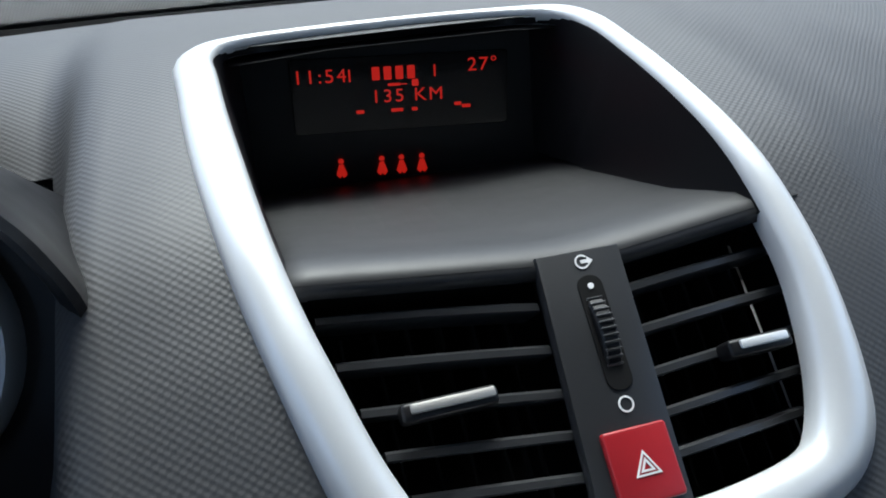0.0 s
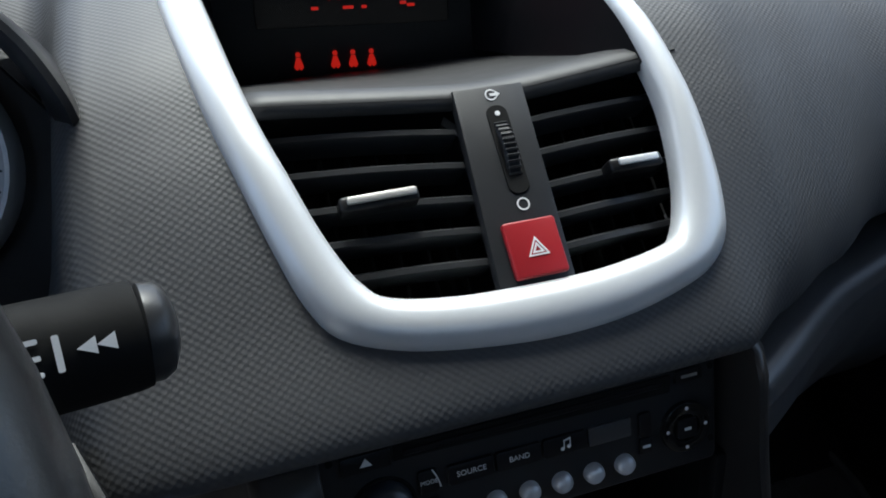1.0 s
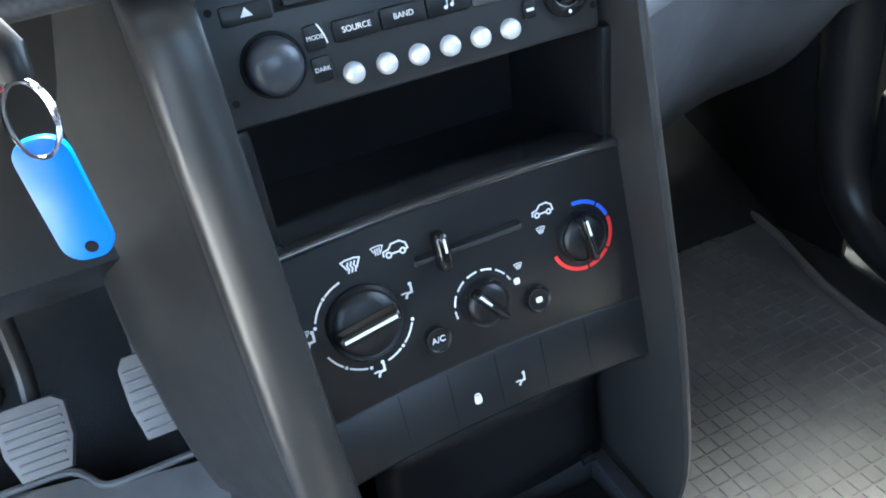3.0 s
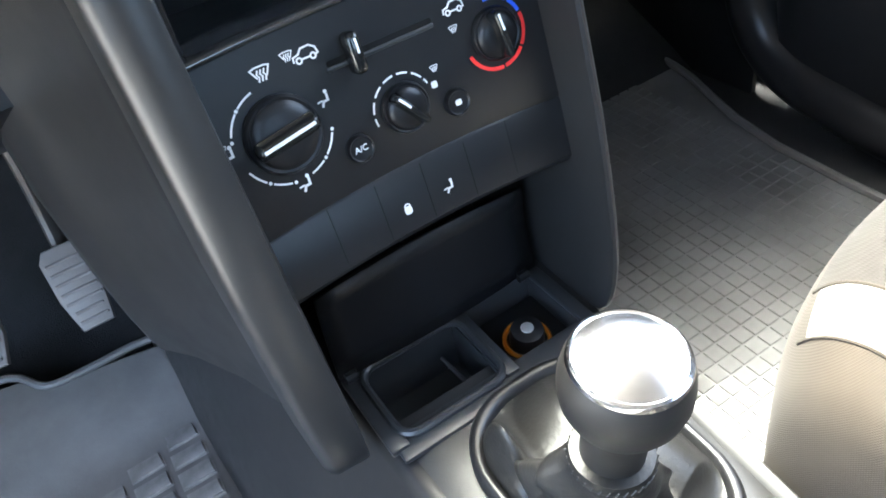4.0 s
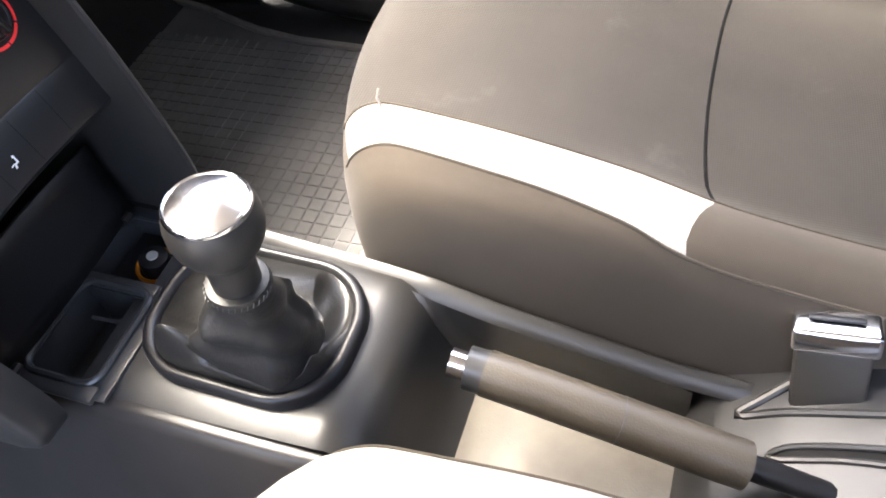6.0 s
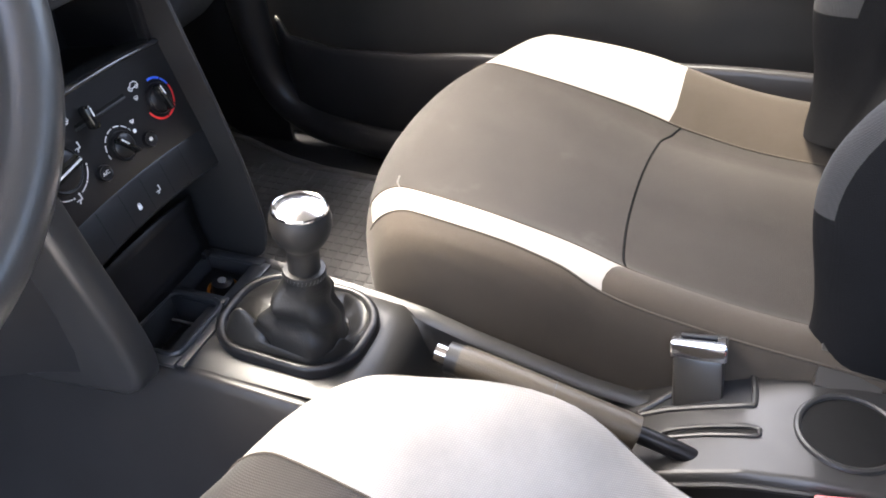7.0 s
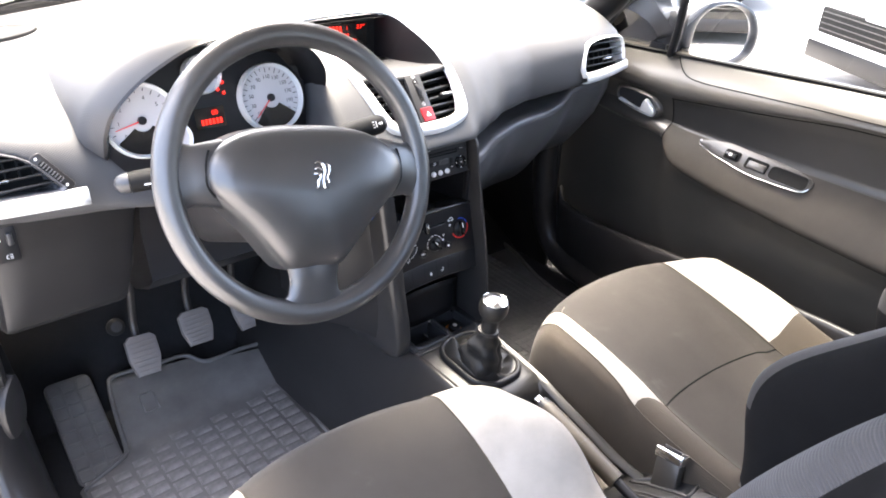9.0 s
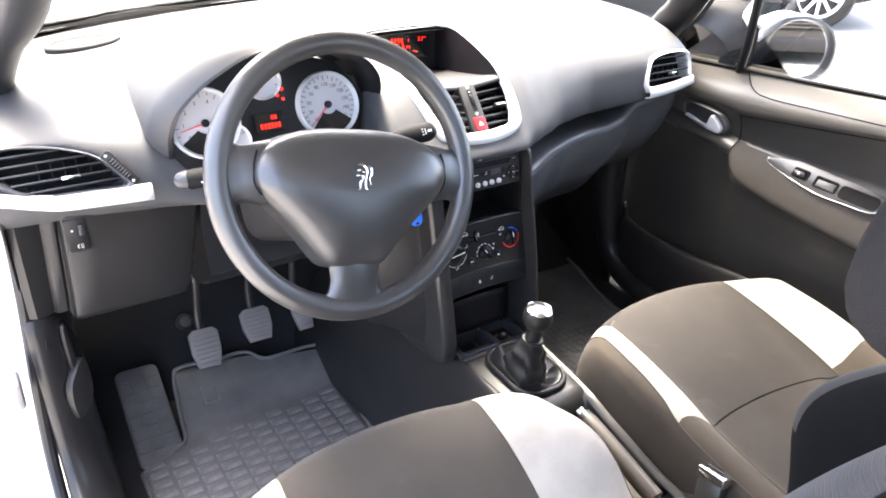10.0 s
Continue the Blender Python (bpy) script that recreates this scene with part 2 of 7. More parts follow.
DUSTY = dirty("dusty_mat_rubber", (0.145, 0.135, 0.128), 0.46, 400, 0.5, 0.5, dust=0.05, blotch=22)
GRIDMAT = dirty("smooth_mat_rubber", (0.105, 0.105, 0.105), 0.36, 500, 0.2, 0.3, spec=0.7, dust=0.01)
CARPET = dirty("black_carpet", (0.016, 0.016, 0.017), 0.95, 700, 0.9, 0.3, dist=0.002)
LEATHER = dirty("worn_leatherette", (0.010, 0.0097, 0.0094), 0.42, 420, 0.9, 0.25, dist=0.0010, wear=0.06, spec=0.40)
BUTTON = dirty("bright_button", (0.62, 0.63, 0.65), 0.34, 1500, 0.03, 0.03, metal=0.3, wear=0.05)
CONSOLE = dirty("satin_console", (0.021, 0.0207, 0.0204), 0.40, 900, 0.25)
TROUGH = dirty("dusty_console_floor", (0.115, 0.104, 0.088), 0.5, 700, 0.3, 0.3, dust=0.02)
LIP = dirty("lip_plastic", (0.020, 0.020, 0.021), 0.16, 1200, 0.04, wear=0.04, spec=1.0)
CHEEK = dirty("stack_side_plastic", (0.020, 0.0192, 0.0190), 0.34, 900, 0.2, wear=0.06, spec=0.42)
KNEE = dirty("knee_panel_plastic", (0.0125, 0.0123, 0.0128), 0.36, 900, 0.3, spec=0.28)
HEATER = dirty("heater_plastic", (0.010, 0.010, 0.011), 0.36, 1200, 0.10, spec=0.36)
RADIOFACE = dirty("radio_plastic", (0.020, 0.0205, 0.022), 0.36, 1200, 0.12, spec=0.38)
# black knob's bluish sheen is put into this base colour
KNOBDOME = dirty("knob_dome", (0.030, 0.034, 0.042), 0.32, 900, 0.03, spec=0.5)
MESH = dirty("speaker_mesh", (0.030, 0.030, 0.031), 0.75, 1500, 0.6, spec=0.2)
SHELF = dirty("smooth_shelf", (0.024, 0.024, 0.025), 0.50, 1200, 0.08, wear=0.06, spec=0.42)
GLOVE = dirty("glovebox_plastic", (0.066, 0.067, 0.071), 0.34, 900, 0.1, spec=0.7)
GREYCAP = dirty("grey_button", (0.05, 0.05, 0.052), 0.35, 900, 0.05)
CAP = dirty("bright_cap", (0.86, 0.86, 0.88), 0.16, 200, 0.02, 0.02, metal=1.0, wear=0.03)
GRIPSKIN = dirty("worn_grip_leather", (0.050, 0.042, 0.031), 0.46, 700, 0.8, 0.3, dist=0.0007)
KNOBSKIN = dirty("worn_knob_skin", (0.013, 0.012, 0.011), 0.46, 500, 0.2, 0.2, spec=0.32)
WHEELSKIN = dirty("wheel_skin", (0.024, 0.0235, 0.0235), 0.35, 900, 0.6, 0.25, wear=0.10, spec=1.0)
CLOTH = woven("grey_seat_cloth", (0.034, 0.030, 0.026), 460, stain=0.025, sheen=0.08)
LIGHTCLOTH = woven("pale_seat_cloth", (0.27, 0.25, 0.225), 520)
SIDECLOTH = woven("dark_side_cloth", (0.045, 0.036, 0.0265), 800, sheen=0.08)
DARKCLOTH = woven("dark_back_cloth", (0.007, 0.007, 0.0075), 800, sheen=0.0, spec=0.1)
HEADCLOTH = woven("head_restraint_cloth", (0.010, 0.010, 0.011), 700, sheen=0.0, spec=0.15)
GREYCLOTH = woven("grey_bolster_cloth", (0.032, 0.0315, 0.0315), 700, sheen=0.03)
RIBCLOTH = woven("ribbed_seat_cloth", (0.05, 0.05, 0.053), 700, rib=480, sheen=0.03)
WHITE = dirty("white_print", (0.75, 0.75, 0.75), 0.5, 500, 0.02, 0.05)
REDBTN = dirty("red_switch", (0.30, 0.012, 0.018), 0.35, 900, 0.05, 0.08)
REDPRINT = dirty("red_print", (0.75, 0.03, 0.03), 0.5, 500, 0.02, 0.03)
# red plastic paled: the white glare on it is put into the colour
REDGLARE = dirty("red_plastic_glare", (0.62, 0.14, 0.15), 0.4, 500, 0.02, 0.05)
BLUEPRINT = dirty("blue_print", (0.03, 0.12, 0.75), 0.5, 500, 0.02, 0.03)
BLUETAG = dirty("blue_plastic", (0.01, 0.16, 0.75), 0.35, 600, 0.05, 0.08)
ORANGE = dirty("orange_ring", (0.65, 0.22, 0.02), 0.4, 600, 0.05, 0.1)
STEEL = dirty("grey_steel", (0.42, 0.41, 0.39), 0.45, 500, 0.2, 0.2, metal=0.6)
PEDALARM = dirty("dull_steel", (0.070, 0.062, 0.056), 0.5, 500, 0.2, 0.3, metal=0.4)
PEDAL = dirty("worn_pedal_rubber", (0.175, 0.155, 0.142), 0.65, 500, 0.3, 0.2)
CARWHITE = dirty("silver_white_paint", (0.70, 0.71, 0.72), 0.25, 2000, 0.02, 0.03, wear=0.04)
DIAL = dirty("white_dial", (0.50, 0.49, 0.50), 0.5, 500, 0.02, 0.03)
LED = glowing("red_segments", (1.0, 0.02, 0.01), 0.13)
LEDDIM = glowing("red_display_ground", (1.0, 0.02, 0.01), 0.02)
GLASS = glass("window_glass")
DOORBROWN = dirty("dark_door_trim", (0.033, 0.030, 0.026), 0.34, 900, 0.3, spec=0.9)
# darker door trim for the hollow, whose shade is in the base colour
DOORSHADE = dirty("shaded_door_trim", (0.026, 0.0248, 0.0232), 0.37, 900, 0.3, spec=0.75)
ARMREST = dirty("brown_grey_armrest", (0.040, 0.034, 0.027), 0.55, 900, 0.3, spec=0.3)
ASPHALT = dirty("pale_concrete", (0.31, 0.30, 0.29), 0.9, 60, 0.4, 0.15, blotch=1.5)
MIRROR, _, _b = mat_base("mirror_glass", (0.9, 0.9, 0.9), 0.01, 1.0)

# ---- the ground and the car's shell ----
def grid_sheet(rows):
    return loft(rows, closed=False)


bm = bmesh.new()
bmesh.ops.create_grid(bm, x_segments=2, y_segments=2, size=200)
lone("ground", bm, ASPHALT, "pale sunlit concrete yard around the car", "ground", "structure", m=Matrix.Translation((0, 0, -0.22)))

bm = rbox((1.50, 1.95, 0.02), (0.05, -0.30, 0.055), 0.004)
lone("floor", bm, CARPET, "black carpeted car floor under the rubber mats", "floor", "structure")

# bulkhead that closes the footwells, and tunnel under the console
bm = loft([[(-0.72, y, z) for y, z in ((0.40, 0.06), (0.62, 0.20), (0.66, 0.70), (0.76, 0.80))],
           [(0.72, y, z) for y, z in ((0.40, 0.06), (0.62, 0.20), (0.66, 0.70), (0.76, 0.80))]], False)
lone("wall_bulkhead", bm, CARPET, "black carpeted bulkhead behind the pedals", "bulkhead", "structure", solid=0.01)
# unseen rear end, added to close the cabin; glazed above to let light in
bm = rbox((1.36, 0.03, 0.74), (0, -1.75, 0.44), 0.01)
lone("wall_rear", bm, SIDECLOTH, "unseen dark rear end added below the rear window", "wall", "structure")
w = lone("window_rear", rbox((1.30, 0.006, 0.40), (0, -1.75, 1.015), 0.002), GLASS, "unseen clear rear window", "window", "structure")
w.visible_shadow = False
# added panel that blocks outside light in the gap beside the footwell
lone("wall_body_right", rbox((0.02, 0.50, 0.68), (0.80, 0.58, 0.34), 0.008), CARWHITE, "silver body panel added to close the footwell gap", "car body", "structure")

for sx, nm in ((1, "wall_kick_right"), (-1, "wall_kick_left")):
    bm = loft([[(sx * 0.695, 0.30, 0.06), (sx * 0.695, 0.30, 0.70)], [(sx * 0.690, 0.45, 0.06), (sx * 0.690, 0.45, 0.74)], [(sx * 0.66, 0.66, 0.06), (sx * 0.66, 0.66, 0.80)]], False)
    lone(nm, bm, PANEL, "dark footwell side trim", "trim", "structure", solid=0.01)

# unseen roof with windscreen header, added to shade the cabin
rows = []
for i in range(9):
    y = -1.75 + i * 0.225
    rows.append([(0.58 * k / 4, y, 1.27 - 0.035 * (k / 4) ** 2 - 0.06 * max(0, (y + 0.3) / 0.35) ** 2 * (y > -0.3)) for k in range(-4, 5)])
lone("ceiling", loft(rows, False), LIGHTCLOTH, "pale cloth headlining of the unseen roof", "ceiling", "structure", solid=0.03)

# pillars: windscreen pillars, and unseen rear side walls added to close the cabin
for nm, path, r in (("wall_pillar_left", [(-0.712, 0.36, 0.75), (-0.700, 0.30, 0.81), (-0.672, 0.25, 0.89), (-0.632, 0.21, 0.95), (-0.605, 0.10, 1.08), (-0.575, 0.0, 1.22)], 0.045),
                    ("wall_pillar_right", [(0.728, 0.30, 0.740), (0.715, 0.255, 0.79), (0.700, 0.20, 0.845), (0.645, 0.05, 1.05), (0.59, 0.0, 1.22)], 0.038)):
    lone(nm, tube(smooth_line(path, 5), r, 16), PLASTIC if r > 0.04 else BLACK, "dark trimmed windscreen pillar", "pillar", "structure")
bm = rbox((0.03, 0.75, 0.74), (0.73, -1.45, 0.44), 0.01)
lone("wall_rear_right", bm, DOORBROWN, "unseen dark rear side wall", "wall", "structure")
bm = rbox((0.03, 0.55, 0.74), (-0.73, -1.48, 0.44), 0.01)
lone("wall_rear_left", bm, DOORBROWN, "unseen dark rear side wall", "wall", "structure")

# unseen pillars, quarters and bench, added to cut the light from behind
for sx, nm, y0, y1 in ((1, "wall_b_pillar_right", -1.02, -1.14), (-1, "wall_b_pillar_left", -1.24, -1.36)):
    bm = loft([[(sx * 0.745, y0, 0.10), (sx * 0.735, y0, 0.80), (sx * 0.60, y0 - 0.02, 1.24)], [(sx * 0.715, y0 - 0.02, 0.10), (sx * 0.70, y0 - 0.02, 0.80), (sx * 0.565, y0 - 0.03, 1.24)],
               [(sx * 0.715, y1, 0.10), (sx * 0.70, y1, 0.80), (sx * 0.565, y1 - 0.02, 1.24)], [(sx * 0.745, y1, 0.10), (sx * 0.735, y1, 0.80), (sx * 0.60, y1 - 0.02, 1.24)]], True, True)
    lone(nm, bm, PANEL, "unseen dark pillar added behind the door", "pillar", "structure", angle=40)
for sx, nm in ((1, "wall_quarter_right"), (-1, "wall_quarter_left")):
    bm = loft([[(sx * 0.735, -1.40, 0.79), (sx * 0.60, -1.44, 1.24)], [(sx * 0.735, -1.76, 0.79), (sx * 0.60, -1.76, 1.24)]], False)
    lone(nm, bm, PANEL, "unseen dark rear quarter added to the cabin", "wall", "structure", solid=0.02)
lone("rear_bench", rbox((1.24, 0.50, 0.24), (0, -1.44, 0.24), 0.05, 3), DARKCLOTH, "unseen dark cloth bench added behind the front seats", "rear seat", "structure")

# windscreen glass and bonnet
ws = []
for j in range(7):
    t = j / 6
    ws.append([(0.70 * k / 6 * (1 - 0.17 * t), 0.79 - 0.26 * (k / 6) ** 2 - t * 0.77 + 0.12 * t * (k / 6) ** 2, 0.80 + 0.42 * t) for k in range(-6, 7)])
w = lone("window_windscreen", loft(ws, False), GLASS, "clear raked windscreen", "windscreen", "structure")
w.visible_shadow = False

lone("screen_border", loft([[(0.70 * k / 6, 0.778 - 0.26 * (k / 6) ** 2 - d, 0.803 + d * 0.545) for k in range(-6, 7)] for d in (0.0, 0.02, 0.045)], False), GLOSS, "black band along the foot of the windscreen", "windscreen border", "structure")


# ---- dashboard ----
STATIONS = [
    (-0.74, [(.12, .66), (.085, .70), (.085, .735), (.10, .775), (.14, .79), (.21, .80), (.31, .812), (.46, .818)]),
    (-0.62, [(.11, .66), (.08, .69), (.08, .735), (.095, .775), (.14, .793), (.23, .806), (.35, .818), (.55, .82)]),
    (-0.52, [(.10, .655), (.075, .675), (.078, .715), (.10, .755), (.15, .785), (.26, .812), (.40, .826), (.60, .82)]),
    (-0.42, [(.09, .645), (.07, .655), (.09, .68), (.13, .70), (.18, .72), (.30, .81), (.45, .832), (.64, .82)]),
    (-0.30, [(.08, .645), (.06, .655), (.09, .68), (.13, .70), (.18, .72), (.30, .815), (.47, .838), (.69, .82)]),
    (-0.19, [(.06, .655), (.04, .665), (.07, .69), (.11, .705), (.17, .73), (.29, .825), (.47, .842), (.73, .82)]),
    (-0.162, [(.012, .667), (-.012, .677), (.012, .712), (.060, .765), (.118, .803), (.25, .836), (.45, .845), (.74, .82)]),
    (-0.13, [(.010, .668), (-.015, .678), (.012, .714), (.062, .771), (.12, .808), (.25, .838), (.45, .845), (.75, .82)]),
    (0.00, [(.010, .668), (-.014, .677), (.012, .713), (.064, .772), (.12, .809), (.25, .839), (.45, .845), (.76, .82)]),
    (0.088, [(.012, .667), (-.011, .676), (.012, .713), (.064, .772), (.12, .809), (.25, .839), (.45, .845), (.76, .82)]),
    (0.125, [(.036, .664), (.012, .673), (.020, .712), (.064, .770), (.122, .808), (.25, .838), (.45, .845), (.755, .82)]),
    (0.18, [(.065, .662), (.042, .672), (.052, .712), (.090, .766), (.145, .803), (.26, .833), (.45, .840), (.745, .82)]),
    (0.26, [(.115, .655), (.092, .665), (.095, .708), (.120, .756), (.170, .794), (.27, .825), (.45, .835), (.725, .82)]),
    (0.36, [(.150, .650), (.125, .661), (.122, .704), (.138, .750), (.185, .787), (.28, .817), (.44, .830), (.69, .82)]),
    (0.50, [(.148, .655), (.120, .668), (.120, .708), (.130, .750), (.172, .782), (.26, .810), (.40, .825), (.62, .82)]),
    (0.62, [(.155, .655), (.125, .672), (.125, .708), (.135, .745), (.172, .775), (.25, .802), (.36, .816), (.55, .82)]),
    (0.66, [(.158, .655), (.128, .673), (.128, .706), (.138, .742), (.174, .771), (.24, .797), (.34, .811), (.52, .815)]),
    (0.695, [(.19, .655), (.165, .675), (.165, .69), (.17, .71), (.19, .735), (.24, .755), (.34, .775), (.50, .79)]),
]


def dash_profile(x):
    xs = [s[0] for s in STATIONS]
    i = max(1, min(len(xs) - 1, next((k for k, v in enumerate(xs) if v >= x), len(xs) - 1)))
    t = min(1, max(0, (x - xs[i - 1]) / (xs[i] - xs[i - 1])))
    t = t * t * (3 - 2 * t) * 0.35 + t * 0.65
    return [tuple(a + (b - a) * t for a, b in zip(p, q)) for p, q in zip(STATIONS[i - 1][1], STATIONS[i][1])]


MID = smooth_line(STATIONS[7][1], 12)


def mid_height(y):
    """Height of the dash skin over the middle of the car, rear of its lip."""
    pts = MID[14:]
    return float(np.interp(y, [p[0] for p in pts], [p[1] for p in pts]))


RIGHT_EDGE = [((0, .0110), (0, -.0030)), ((.030, .0113), (.0316, -.0022)), ((.0584, .014), (.059, .0013)), ((.0675, .0184), (.0778, .006)),
              ((.0742, .0287), (.0896, .0142)), ((.0785, .043), (.0940, .0265)), ((.0805, .0555), (.0957, .0453)), ((.0806, .070), (.0956, .0643)),
              ((.0799, .086), (.0938, .085)), ((.0795, .105), (.0922, .105)), ((.0798, .135), (.0918, .145)), ((.0805, .176), (.0925, .19)),
              ((.082, .218), (.0945, .232)), ((.075, .246), (.084, .262)), ((.045, .256), (.047, .269))]
LEFT_EDGE = [((0, .260), (0, .272)), ((-.055, .258), (-.057, .270)), ((-.095, .251), (-.107, .260)), ((-.106, .234), (-.1240, .232)),
             ((-.105, .205), (-.1228, .19)), ((-.103, .165), (-.1205, .152)), ((-.1000, .130), (-.1178, .124)), ((-.0970, .102), (-.1143, .098)),
             ((-.0938, .083), (-.1102, .078)), ((-.0885, .0640), (-.1050, .060)), ((-.0830, .0500), (-.0988, .043)), ((-.0768, .0360), (-.0927, .0285)),
             ((-.0709, .0263), (-.0865, .0168)), ((-.0648, .0193), (-.0771, .0081)), ((-.0557, .0147), (-.0581, .0025)), ((-.030, .0118), (-.0340, -.0008))]
loop = RIGHT_EDGE + LEFT_EDGE
INNER = smooth_line([a for a, _ in loop], 4, True)
OUTER = smooth_line([b for _, b in loop], 4, True)


def inside(x, y, poly):
    hit = False
    for (x0, y0), (x1, y1) in zip(poly, poly[1:] + poly[:1]):
        if (y0 > y) != (y1 > y) and x < (x1 - x0) * (y - y0) / (y1 - y0) + x0:
            hit = not hit
    return hit


MIDLINE = [((a[0] + b[0]) / 2, (a[1] + b[1]) / 2) for a, b in zip(INNER, OUTER)]
dash = thing("dashboard", (0, 0.2, 0.66), "dark grey grained dashboard with a silver framed centre", "dashboard", kind="structure")
xs = [-0.74 + 1.435 * i / 180 for i in range(181)]
rows = [[(x, y, z) for y, z in smooth_line(dash_profile(x), 10)] for x in xs]
bm = loft(rows, False)
bm.faces.ensure_lookup_table()
gone = []
for f in bm.faces:
    c = f.calc_center_median()
    if c.z > 0.69 and -0.13 < c.x < 0.10 and c.y < 0.252 and inside(c.x, c.y, MIDLINE):
        gone.append(f)
    elif -0.445 < c.x < -0.19 and 0.10 < c.y < 0.24 and c.z > 0.69:
        gone.append(f)
bmesh.ops.delete(bm, geom=gone, context="FACES")
upper_pad = part("upper_pad", bm, DASH, dash, "grained dark grey soft skin", angle=60)


def shell(outline, lift=0.0):
    return [(x, y, mid_height(y) + lift) for x, y in outline]


# silver frame, a rounded band between the two outlines
rings = []
for k, h in ((0.0, -0.006), (0.0, 0.0015), (0.12, 0.0045), (0.35, 0.0065), (0.65, 0.0062), (0.9, 0.0035), (1.0, 0.0), (1.0, -0.006)):
    pts = [(a[0] + (b[0] - a[0]) * k, a[1] + (b[1] - a[1]) * k) for a, b in zip(INNER, OUTER)]
    rings.append([(x, y - h * 0.7, mid_height(y) + h * 0.75) for x, y in pts])
part("silver_frame", loft(rings, True), SILVER, dash, "satin silver painted frame", angle=60)

# display recess: walls, shelf, back
bm = bmesh.new()
top = [p for p in INNER if p[1] > 0.069]
k0 = next(i for i, p in enumerate(INNER) if p[1] > 0.069)
order = [p for p in INNER[k0:] if p[1] > 0.069]


def shelf_height(y):
    return 0.772 - (y - 0.068) * 0.10


back = 0.285
rings = [[(x, y, mid_height(y) + 0.001) for x, y in order],
         [(x * 0.985, min(y, 0.25) + 0.004, mid_height(y) - 0.004) for x, y in order],
         [(x * 0.93 if y < 0.2 else x * 0.90, 0.068 + (back - 0.068) * min(1, (y - 0.068) / 0.17), max(shelf_height(y), min(mid_height(y) - 0.006, shelf_height(0.285) + (0.088 if y > 0.235 else 0.0)))) for x, y in order]]
part("display_recess", loft(rings, False), BLACK, dash, "dark recess walls round the display")
rows = []
for d, h, back_y, back_z in ((0, -0.0045, None, None), (0, 0.0, None, None), (0.004, 0.0032, None, None), (0.012, 0.0040, None, None), (0.024, 0.0020, None, None), (0.05, -0.004, None, None), (None, None, 0.29, 0.748)):
    row = []
    for i in range(17):
        x = -0.097 + 0.194 * i / 16
        lift = 0.009 * min(1, abs(x - 0.005) / 0.088) ** 1.2
        y0, z0 = 0.0665 + lift * 0.66, 0.7735 + lift * 0.75
        row.append((x, back_y, back_z) if d is None else (x, y0 + d, z0 + h))
    rows.append(row)
bm = loft(rows, False)
part("shelf", bm, SHELF, dash, "smooth dark shelf below the display", angle=80, solid=0.002)
bm = loft([[(-0.098, 0.2923, z), (0.098, 0.2717, z)] for z in (0.745, 0.795, 0.835)], False)
part("display_back", bm, BLACK, dash, "black display face")
bm = loft([[(-0.10, 0.246, 0.830), (-0.05, 0.246, 0.833), (0.05, 0.246, 0.833), (0.10, 0.246, 0.830)], [(-0.10, 0.29, 0.834), (-0.05, 0.29, 0.835), (0.05, 0.29, 0.835), (0.10, 0.29, 0.834)]], False)
part("hood_underside", bm, BLACK, dash)

# lower dash: fascia under the passenger side with open shelf and glovebox
rows = []
for x in [0.112 + 0.588 * i / 48 for i in range(49)]:
    near = [dash_profile(x + d)[0] for d in (-0.03, -0.015, 0.0, 0.015, 0.03)]
    y0, z0 = sum(p[0] for p in near) / 5, sum(p[1] for p in near) / 5
    k = min(1, max(0, (x - 0.13) / 0.36))
    if x > 0.49:
        k = max(0, 1 - (x - 0.49) / 0.04) if x < 0.53 else 0
    lip = 0.045 * (1 if 0.13 < x < 0.5 else 0) * min(1, (x - 0.10) / 0.10)
    ledge_z = float(np.interp(x, [0.13, 0.30, 0.44, 0.49, 0.525, 0.56, 0.70], [0.606, 0.606, 0.614, 0.626, 0.648, 0.652, 0.652]))
    rows.append((x, y0, z0, ledge_z))
deck, front = [], []
for x, y0, z0, zl in rows:
    yl = y0 - 0.008 + 0.014 * min(1, max(0, (x - 0.46) / 0.08))
    deck.append([(x, y0 + 0.003, z0 + 0.004), (x, y0 + 0.11, z0 - 0.012), (x, y0 + 0.12, zl - 0.004), (x, yl + 0.020, zl + 0.003), (x, yl + 0.010, zl + 0.0025), (x, yl + 0.003, zl), (x, yl - 0.001, zl - 0.005), (x, yl - 0.003, zl - 0.012)])
    front.append([(x, yl - 0.003, zl - 0.012), (x, yl + 0.0, zl - 0.04), (x, yl + 0.03, zl - 0.11), (x, yl + 0.09, zl - 0.19), (x, yl + 0.20, zl - 0.21), (x, 0.60, zl - 0.18)])
part("parcel_shelf", loft(deck, False), GLOVE, dash, "black open shelf over the glovebox", angle=50)
part("glovebox", loft(front, False), GLOVE, dash, "dark glovebox front", angle=50)

# driver's lower panel, its end piece beside the door
panel = []
for k in (0.0, 0.02, 0.06, 0.25, 0.6, 0.9, 0.97, 1.0):
    e = 0.016 if k in (0.0, 1.0) else 0.004 if k in (0.02, 0.97) else 0.0
    panel.append([(-0.652 - 0.006 * q + k * (0.200 - 0.026 * q), y + e, z) for q, y, z in ((0, 0.095, 0.675), (0, 0.108, 0.66), (0.3, 0.110, 0.60), (0.6, 0.116, 0.54), (0.9, 0.126, 0.495), (0.97, 0.133, 0.484), (1, 0.150, 0.476), (1, 0.25, 0.468), (1, 0.6, 0.44))])
part("knee_panel", loft(panel, False), KNEE, dash, "dark grey knee panel", angle=40)
panel = []
